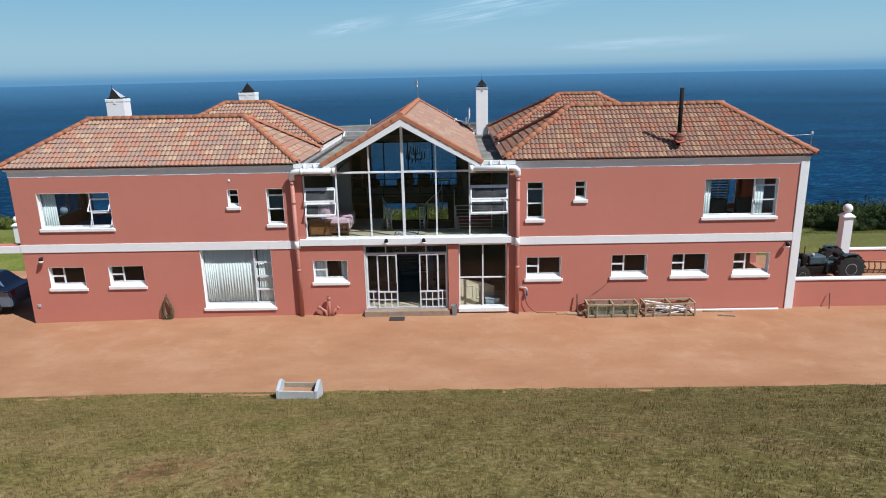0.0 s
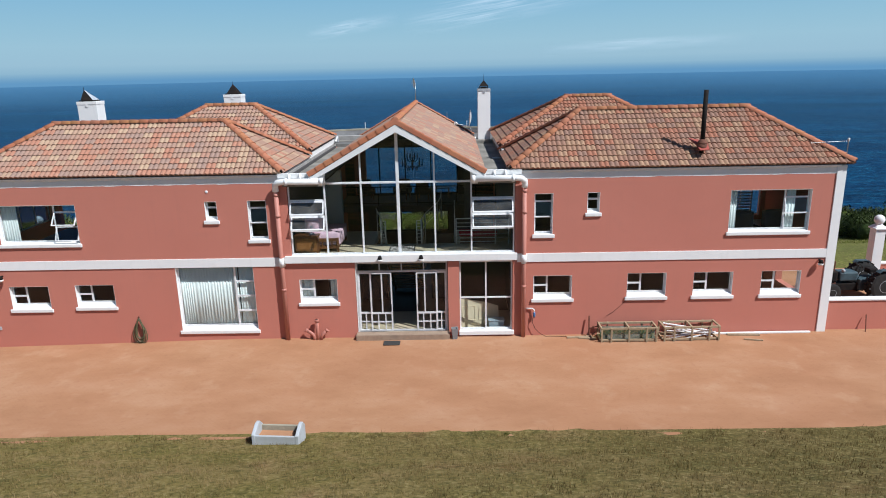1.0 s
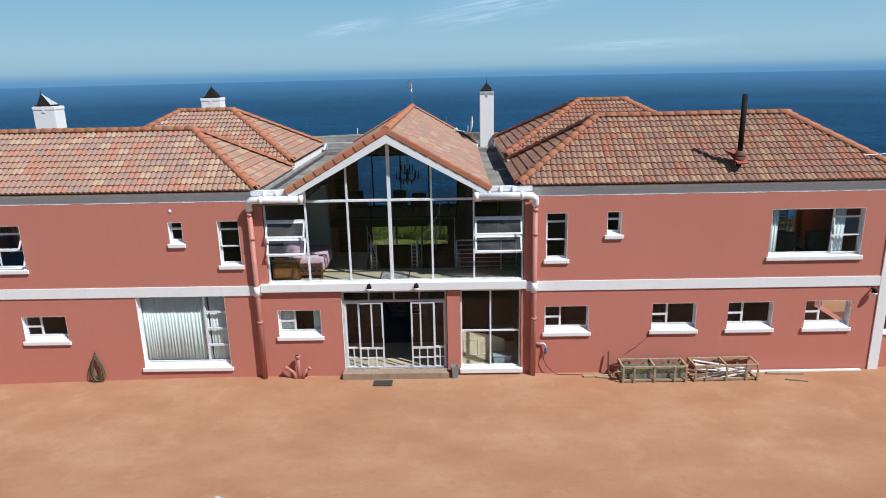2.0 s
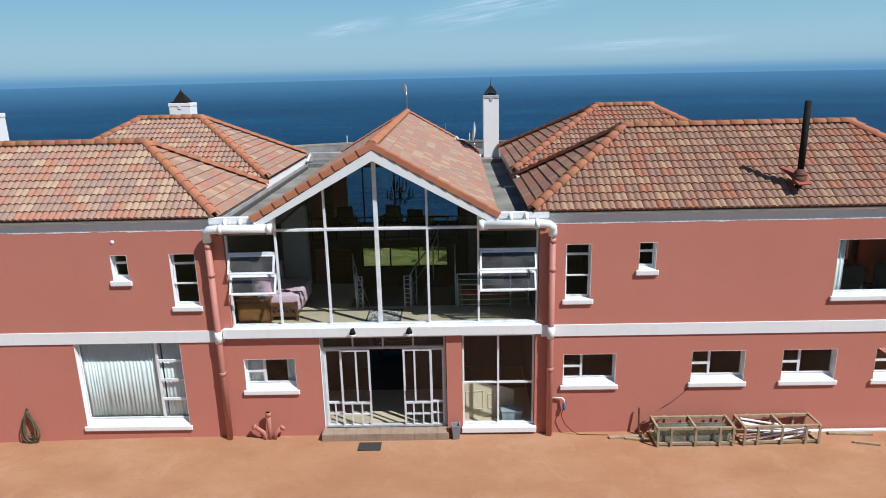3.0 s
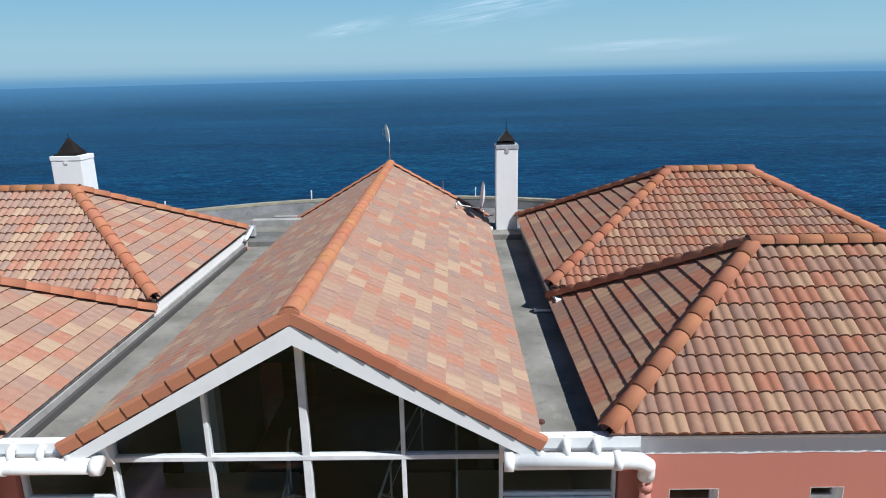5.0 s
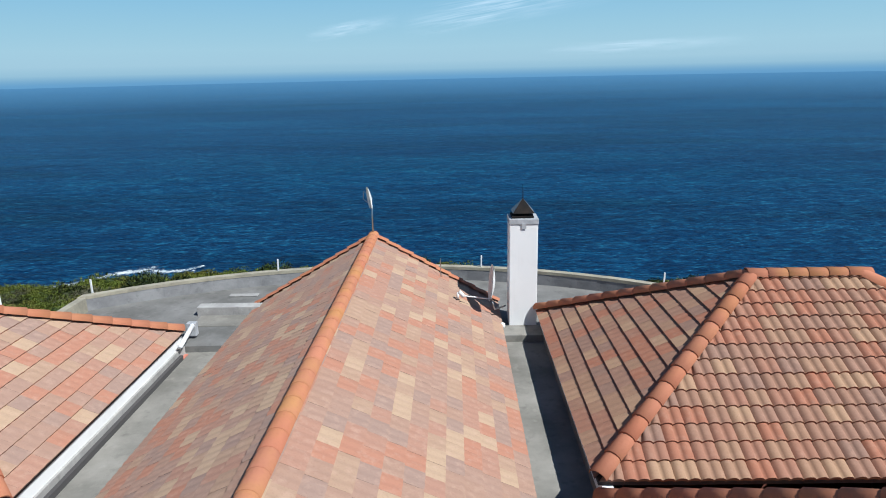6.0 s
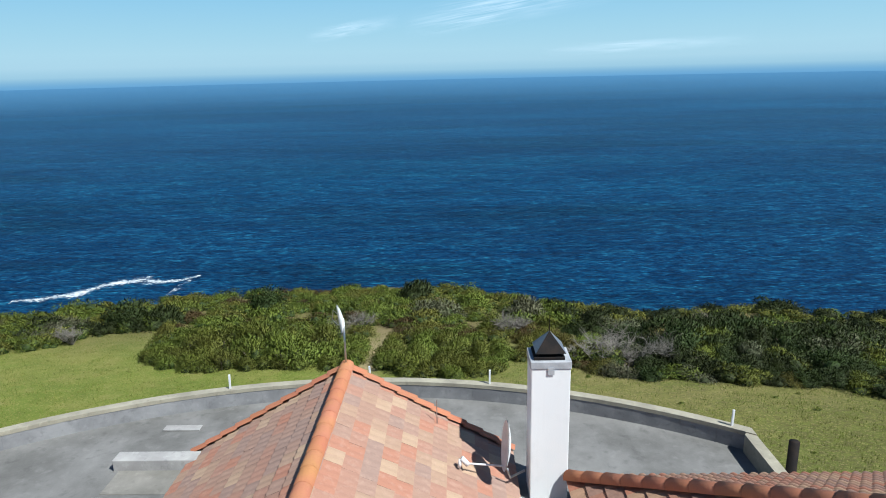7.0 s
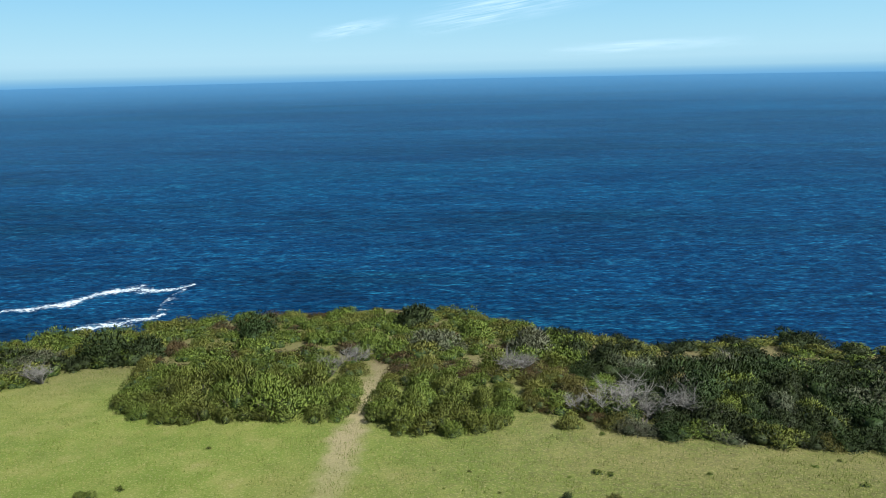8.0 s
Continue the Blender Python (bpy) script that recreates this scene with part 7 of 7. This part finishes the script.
# broad mounds that the thicket forms (centre x, y, half-lengths, height)
MOUNDS = ((-13.0, 47.5, 7.8, 6.8, 1.0), (1.2, 45.0, 5.0, 6.0, 0.8), (22, 47, 9, 9, 0.9), (14, 57, 6, 6, 0.8), (-26, 59, 6, 5, 0.9), (-9, 62, 8, 6, 0.6))
scrub.sort(key=lambda s: math.hypot(s[0] - 2, s[1] - 10))
first_of = {}
rest = {}
for i, (x, y, r, k) in enumerate(scrub):
    crown, stem, mi = KINDS[k]
    low = (0.5 if k == 7 else 0.72) * (1.0 if y < 50 else 0.85)
    hgt = r * rng.uniform(0.95, 1.35) * low * (0.8 if x > 11 else 1.0)
    lift = 0.0
    for mx, my, ax, ay, mh in MOUNDS:
        q = 1 - ((x - mx) / ax) ** 2 - ((y - my) / ay) ** 2
        lift = max(lift, mh * max(0.0, q))
    m = Matrix.LocRotScale((x, y, rise(x, y) - 0.05), Euler((0, 0, rng.uniform(0, 6.28))), (r, r, hgt + 0.85 * lift))
    if i < 290:
        if k not in first_of:
            ob = new("shrub")
            tagged(ob, SCRUB_LABEL[mi], "shrub", "shrubs of the coastal thicket")
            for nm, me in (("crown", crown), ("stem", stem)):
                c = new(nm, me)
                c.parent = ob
            ob.scale = (1, 1, 1)
            ob.matrix_basis = m
            first_of[k] = ob
        else:
            ob = first_of[k]
            s = ob.scale.copy()
            ob.scale = (1, 1, 1)
            made = copy_thing(ob, Matrix.Identity(4))
            ob.scale = s
            made.matrix_basis = m
    else:
        rest.setdefault(k, []).append(m)
for k, ms in rest.items():
    me = FAR_KINDS[k]
    co = np.empty(len(me.vertices) * 3)
    me.vertices.foreach_get("co", co)
    co = co.reshape(-1, 3)
    polys, slots = [tuple(p.vertices) for p in me.polygons], [p.material_index for p in me.polygons]
    verts, faces, base, soft = [], [], 0, []
    for m in ms:
        a = np.array(m)
        turn = np.array(m.to_euler().to_matrix())
        soft.append(SOFT[me.name] @ turn.T)
        verts.append(co @ a[:3, :3].T * 1.0 + a[:3, 3])
        faces += [tuple(q + base for q in p) for p in polys]
        base += len(co)
    mesh = bpy.data.meshes.new("far_scrub")
    mesh.from_pydata(np.concatenate(verts).tolist(), [], faces)
    mesh.materials.append(LEAF[KINDS[k][2]])
    # second slot: the dark green that stands for shade inside the crowns
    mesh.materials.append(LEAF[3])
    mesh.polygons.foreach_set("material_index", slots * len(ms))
    soften(mesh, np.concatenate(soft))
    tagged(new("far_scrub", mesh), "dense coastal scrub down to the cliff", "scrub", kind="stuff")


# bleached dead bushes and single shrubs that stand out in the thicket
DEAD = worn("bleached_twig", (0.21, 0.19, 0.16), (0.13, 0.115, 0.10), 8, 40, 0.9, 0.2, 0.003)


def dead_bush(x, y, r, seed):
    q = random.Random(seed)
    ob = thing("dead_bush", "bleached grey dead bush of bare twigs", "bush", x, y, rise(x, y) - 0.05, q.uniform(0, 360), "dead bushes in the thicket")
    bm = bmesh.new()
    for _ in range(16):
        a, t = q.uniform(0, 6.28), q.uniform(0.1, 1.0)
        tip = Vector((math.cos(a) * t * r, math.sin(a) * t * r, r * q.uniform(0.7, 1.15)))
        mid = tip * 0.5 + Vector((q.gauss(0, 0.1), q.gauss(0, 0.1), 0.1)) * r
        tube(bm, [(0, 0, 0), mid, tip], 0.02, 4, False, [0.035, 0.022, 0.01])
        for _k in range(12):
            s = mid.lerp(tip, q.uniform(0, 1))
            e_ = s + Vector((q.gauss(0, 0.28), q.gauss(0, 0.28), q.uniform(0.05, 0.4))) * r
            tube(bm, [s, s.lerp(e_, 0.5) + Vector((q.gauss(0, 0.04), q.gauss(0, 0.04), 0)), e_], 0.01, 3, False, [0.016, 0.011, 0.005])
    part("branch", bm, DEAD, ob)


for i, (x, y, r) in enumerate(((11.2, 42.6, 1.5), (12.4, 43.8, 1.7), (13.4, 42.2, 1.1), (15.2, 42.6, 1.5), (16.4, 44.6, 1.3), (5.9, 51.6, 1.6), (7.0, 52.6, 1.3), (9.2, 43.2, 0.9), (-7.6, 52.0, 1.2), (-6.2, 55.0, 1.3), (21.5, 51, 1.4), (-29.0, 51.0, 1.3))):
    dead_bush(x, y, r, 90 + i)
SOLO = {7: crown_mesh("crown", 206, LEAF[3], 1.0, 0.95, 3600, 0.055, 0.3), 5: crown_mesh("crown", 201, LEAF[5], 1.0, 0.95, 1300, 0.11, 0.4), 2: crown_mesh("crown", 202, LEAF[2], 1.0, 0.9, 1500, 0.10, 0.8), 3: crown_mesh("crown", 203, LEAF[3], 1.0, 0.95, 1500, 0.11, 0.3), 6: crown_mesh("crown", 205, LEAF[0], 1.0, 1.0, 1700, 0.10, 0.7), 1: crown_mesh("crown", 204, LEAF[1], 1.0, 0.8, 1300, 0.12, 0.4)}
for x, y, r, h, k, label in ((16.4, 46.6, 1.5, 1.9, 5, "yellow-flowering shrub among the thicket"), (8.2, 58.4, 2.4, 2.2, 2, "large sage-grey bush near the cliff edge"), (-0.4, 60.6, 2.6, 1.9, 2, "large sage-grey bush near the cliff edge"), (-2.4, 71.0, 2.4, 2.6, 3, "dark bush standing above the cliff edge"), (8.2, 40.9, 0.95, 0.9, 1, "small rounded olive shrub at the thicket's edge"), (20.0, 50.5, 2.3, 2.0, 2, "large sage-grey bush near the cliff edge"), (-17.5, 66, 2.6, 2.3, 3, "dark bush standing above the cliff edge"), (-27.5, 57.5, 2.8, 2.4, 3, "dark bush standing above the cliff edge"), (-24.6, 57.6, 2.4, 2.2, 3, "dark bush standing above the cliff edge"),
                             (-12.0, 28.6, 1.1, 1.6, 6, "fresh green shrub behind the terrace parapet"), (-10.6, 28.0, 1.0, 1.2, 6, "fresh green shrub behind the terrace parapet"), (-13.4, 28.2, 1.1, 1.3, 6, "fresh green shrub behind the terrace parapet"), (-14.7, 28.9, 1.2, 1.5, 6, "fresh green shrub behind the terrace parapet"), (-16.0, 28.8, 1.2, 1.2, 2, "grey-green shrub behind the terrace parapet"), (-17.6, 28.9, 1.3, 1.2, 2, "grey-green shrub behind the terrace parapet"),
                             (30.6, 23.0, 2.2, 2.1, 7, "tall dark bush beyond the yard"), (33.2, 22.2, 2.6, 2.7, 7, "tall dark bush beyond the yard"), (36.0, 21.4, 2.6, 2.6, 7, "tall dark bush beyond the yard"), (33.0, 26.5, 2.6, 2.7, 7, "tall dark bush beyond the yard"),
                             (1.3, 30.6, 0.46, 0.75, 1, "small olive bush alone on the meadow"), (3.8, 31.2, 0.3, 0.6, 1, "small olive bush alone on the meadow"), (-14.8, 31.9, 0.5, 0.6, 6, "small green bush alone on the meadow"), (6.7, 31.6, 0.3, 0.45, 3, "small dark bush alone on the meadow"), (10.4, 30.6, 0.38, 0.4, 3, "small dark bush alone on the meadow"), (8.8, 31.5, 0.5, 0.35, 1, "small olive bush alone on the meadow")):
    ob = thing("shrub", label, "shrub", x, y, rise(x, y) - 0.1, 0, "shrubs of the coastal thicket")
    c = new("crown", SOLO[k])
    c.parent = ob
    ob.matrix_basis = Matrix.LocRotScale((x, y, rise(x, y) - 0.1), Euler((0, 0, x * 3.1)), (r, r, h))

# grass blades: a dry lawn in front, greener tufts behind
def blade_field(name, spots, colours, dark, pale, label):
    n = Nodes(name)
    c = n.ramp(n.geo.outputs["Random Per Island"], colours)
    patch, spot = n.noise(0.45, 5, 0.6), n.noise(2.4, 4, 0.6)
    c = n.mix(n.math("MULTIPLY", n.level(patch, 0.50, 0.66), 0.55), c, dark)
    c = n.mix(n.math("MULTIPLY", n.level(patch, 0.46, 0.32), 0.5), c, pale)
    c = n.mix(n.math("MULTIPLY", n.level(spot, 0.52, 0.68), 0.5), c, dark)
    sep = n.add("ShaderNodeSeparateXYZ")
    n.put(n.geo.outputs["Position"], sep.inputs[0])
    c = n.mix(n.math("MULTIPLY", n.level(sep.outputs[0], 0, 15), 0.4), c, dark)
    mat = n.finish(c, 0.9, spec=0.1)
    verts, faces = [], []
    for x, y, h, w in spots:
        a = rng.uniform(0, 6.28)
        lean = rng.uniform(0.1, 0.7) * h
        dx, dy = math.cos(a), math.sin(a)
        z = rise(x, y) - 0.01
        b = len(verts)
        verts += [(x - dy * w, y + dx * w, z), (x + dy * w, y - dx * w, z), (x + dx * lean, y + dy * lean, z + h)]
        faces.append((b, b + 1, b + 2))
    me = bpy.data.meshes.new(name)
    me.from_pydata(verts, [], faces)
    me.materials.append(mat)
    return tagged(new(name, me), label, "grass", kind="stuff")


DRY = [(0.0, (0.105, 0.085, 0.026)), (0.4, (0.205, 0.150, 0.055)), (0.7, (0.285, 0.205, 0.095)), (1.0, (0.09, 0.080, 0.022))]
GREEN = [(0.0, (0.095, 0.125, 0.02)), (0.5, (0.15, 0.18, 0.035)), (0.8, (0.235, 0.215, 0.07)), (1.0, (0.085, 0.105, 0.018))]
spots = []
while len(spots) < 170000:
    y = -6.7 - 12.5 * rng.random() ** 0.9
    x = 2 + rng.uniform(-1, 1) * (15 + 0.3 * y + 9)
    rim_y = -6.75 + 0.45 * noise.noise((x * 0.35, 0, 5)) + 0.34 * noise.noise((x * 1.7, 0, 6)) - 0.015 * max(0, -x)
    if y > rim_y - 0.1 * rng.random():
        continue
    if noise.noise((x * 2.3, y * 2.3, 2)) < rng.uniform(-0.4, 0.35):
        continue
    tuft = 1.9 if abs(y - rim_y) < 0.4 and noise.noise((x * 0.9, 0, 8)) > -0.05 else 1.0
    spots.append((x, y, rng.uniform(0.03, 0.10) * tuft, rng.uniform(0.004, 0.009)))
blade_field("grass", spots, DRY, (0.095, 0.062, 0.024), (0.25, 0.200, 0.078), "short dry lawn grass")
spots = []
while len(spots) < 75000:
    x, y = rng.uniform(-38, 34), rng.uniform(17, 56)
    if y > along(FRONT, x) + 1 or noise.noise((x * 0.9, y * 0.9, 2)) < rng.uniform(-0.4, 0.5):
        continue
    spots.append((x, y, rng.uniform(0.05, 0.16), rng.uniform(0.008, 0.02)))
blade_field("meadow_grass", spots, GREEN, (0.10, 0.125, 0.020), (0.235, 0.245, 0.058), "green meadow grass with dry stalks")
# scattered dark tussocks on the meadow
tuss = []
while len(tuss) < 48:
    x, y = rng.uniform(-34, 30), rng.uniform(20, 41)
    if y < along(FRONT, x) - 1.0 and not -5.5 < x < -2.5 and rng.random() < (0.9 if x > 3 else 0.25):
        tuss.append((x, y))
tuss += [(9.6, -6.75), (8.7, -6.9), (-9.2, -7.1), (-12.9, -7.3), (3.2, -6.95), (-2.0, -7.1), (13.0, -6.8), (-6.4, -7.25)]
base = None
for i, (x, y) in enumerate(tuss):
    r = rng.uniform(0.12, 0.32) * (0.55 if y < 0 else 1.0)
    m = Matrix.LocRotScale((x, y, rise(x, y) - 0.04), Euler((0, 0, rng.uniform(0, 6.28))), (r, r, r * rng.uniform(0.5, 0.9)))
    if base is None:
        base = new("tussock")
        tagged(base, "small dark green tussock in the grass", "tussock", "tussocks on the meadow")
        c = new("leaves", crown_mesh("leaves", 77, LEAF[0], 1.0, 0.9, 110, 0.3, 0.6))
        c.parent = base
        base.matrix_basis = m
    else:
        s = base.scale.copy()
        base.scale = (1, 1, 1)
        made = copy_thing(base, Matrix.Identity(4))
        base.scale = s
        made.matrix_basis = m

# surf below the cliff


def surf_material():
    n = Nodes("surf")
    clear, both = n.add("ShaderNodeBsdfTransparent"), n.add("ShaderNodeMixShader")
    coord = n.add("ShaderNodeUVMap")
    sep = n.add("ShaderNodeSeparateXYZ")
    n.put(coord.outputs[0], sep.inputs[0])
    tear = n.noise(0.35, 6, 0.65, (0.5, 1, 1))
    lace = n.noise(1.2, 5, 0.7)
    core = n.math("SUBTRACT", 1.0, n.math("ABSOLUTE", n.math("MULTIPLY", n.math("SUBTRACT", sep.outputs[1], 0.5), 2.0)))
    a = n.level(n.math("ADD", core, n.math("MULTIPLY", n.math("SUBTRACT", n.math("ADD", tear, lace), 1.0), 2.2)), 0.55, 1.25)
    n.finish((0.62, 0.68, 0.70), 0.8)
    n.put(a, both.inputs[0])
    n.put(clear.outputs[0], both.inputs[1])
    n.put(n.bsdf.outputs[0], both.inputs[2])
    n.put(both.outputs[0], n.out.inputs["Surface"])
    return n.mat


SURF = surf_material()


def surf(points, width, peak=1.0):
    """A torn ribbon of white water along points (x, y)."""
    verts, faces, uvs = [], [], []
    n = len(points)
    for i, ((x, y), w) in enumerate(zip(points, width)):
        a, b = Vector(points[max(0, i - 1)]), Vector(points[min(n - 1, i + 1)])
        d = (b - a).normalized()
        verts += [(x + d.y * w, y - d.x * w, SEA + 0.15), (x - d.y * w, y + d.x * w, SEA + 0.15)]
        uvs += [(i / n, 0.0), (i / n, 1.0) if peak == 1.0 else (i / n, peak)]
    faces = [(2 * i, 2 * i + 2, 2 * i + 3, 2 * i + 1) for i in range(n - 1)]
    me = bpy.data.meshes.new("surf")
    me.from_pydata(verts, [], faces)
    layer = me.uv_layers.new(name="UVMap")
    for loop in me.loops:
        layer.data[loop.index].uv = uvs[loop.vertex_index]
    me.materials.append(SURF)
    ob = new("surf", me)
    ob.visible_shadow = False
    return tagged(ob, "white breaking surf near the rocks", "surf", kind="stuff")


surf([(-108.4, 155.5), (-101.1, 157.2), (-95, 160.5), (-92.9, 165.0), (-88.3, 169.6), (-82.3, 172.0), (-76.8, 169.5), (-72.4, 171.6), (-68.5, 175.3)], [2.6, 3.6, 5.0, 3.4, 4.8, 5.6, 3.4, 2.8, 1.6])
surf([(-83.8, 143.1), (-79.1, 144.3), (-74.4, 146.6), (-71.0, 148.9), (-67.4, 152.9)], [2.8, 4.4, 5.0, 4.4, 2.0])
surf([(-67.4, 152.9), (-68.7, 159.2), (-69.0, 166.9), (-68.6, 171.4)], [1.8, 2.4, 2.2, 1.4], 0.3)

# ---- the roof pieces, which share their meshes ----
for mesh, m, name, parent in pieces:
    ob = new(name, mesh)
    ob.matrix_basis = m
    ob.parent = parent
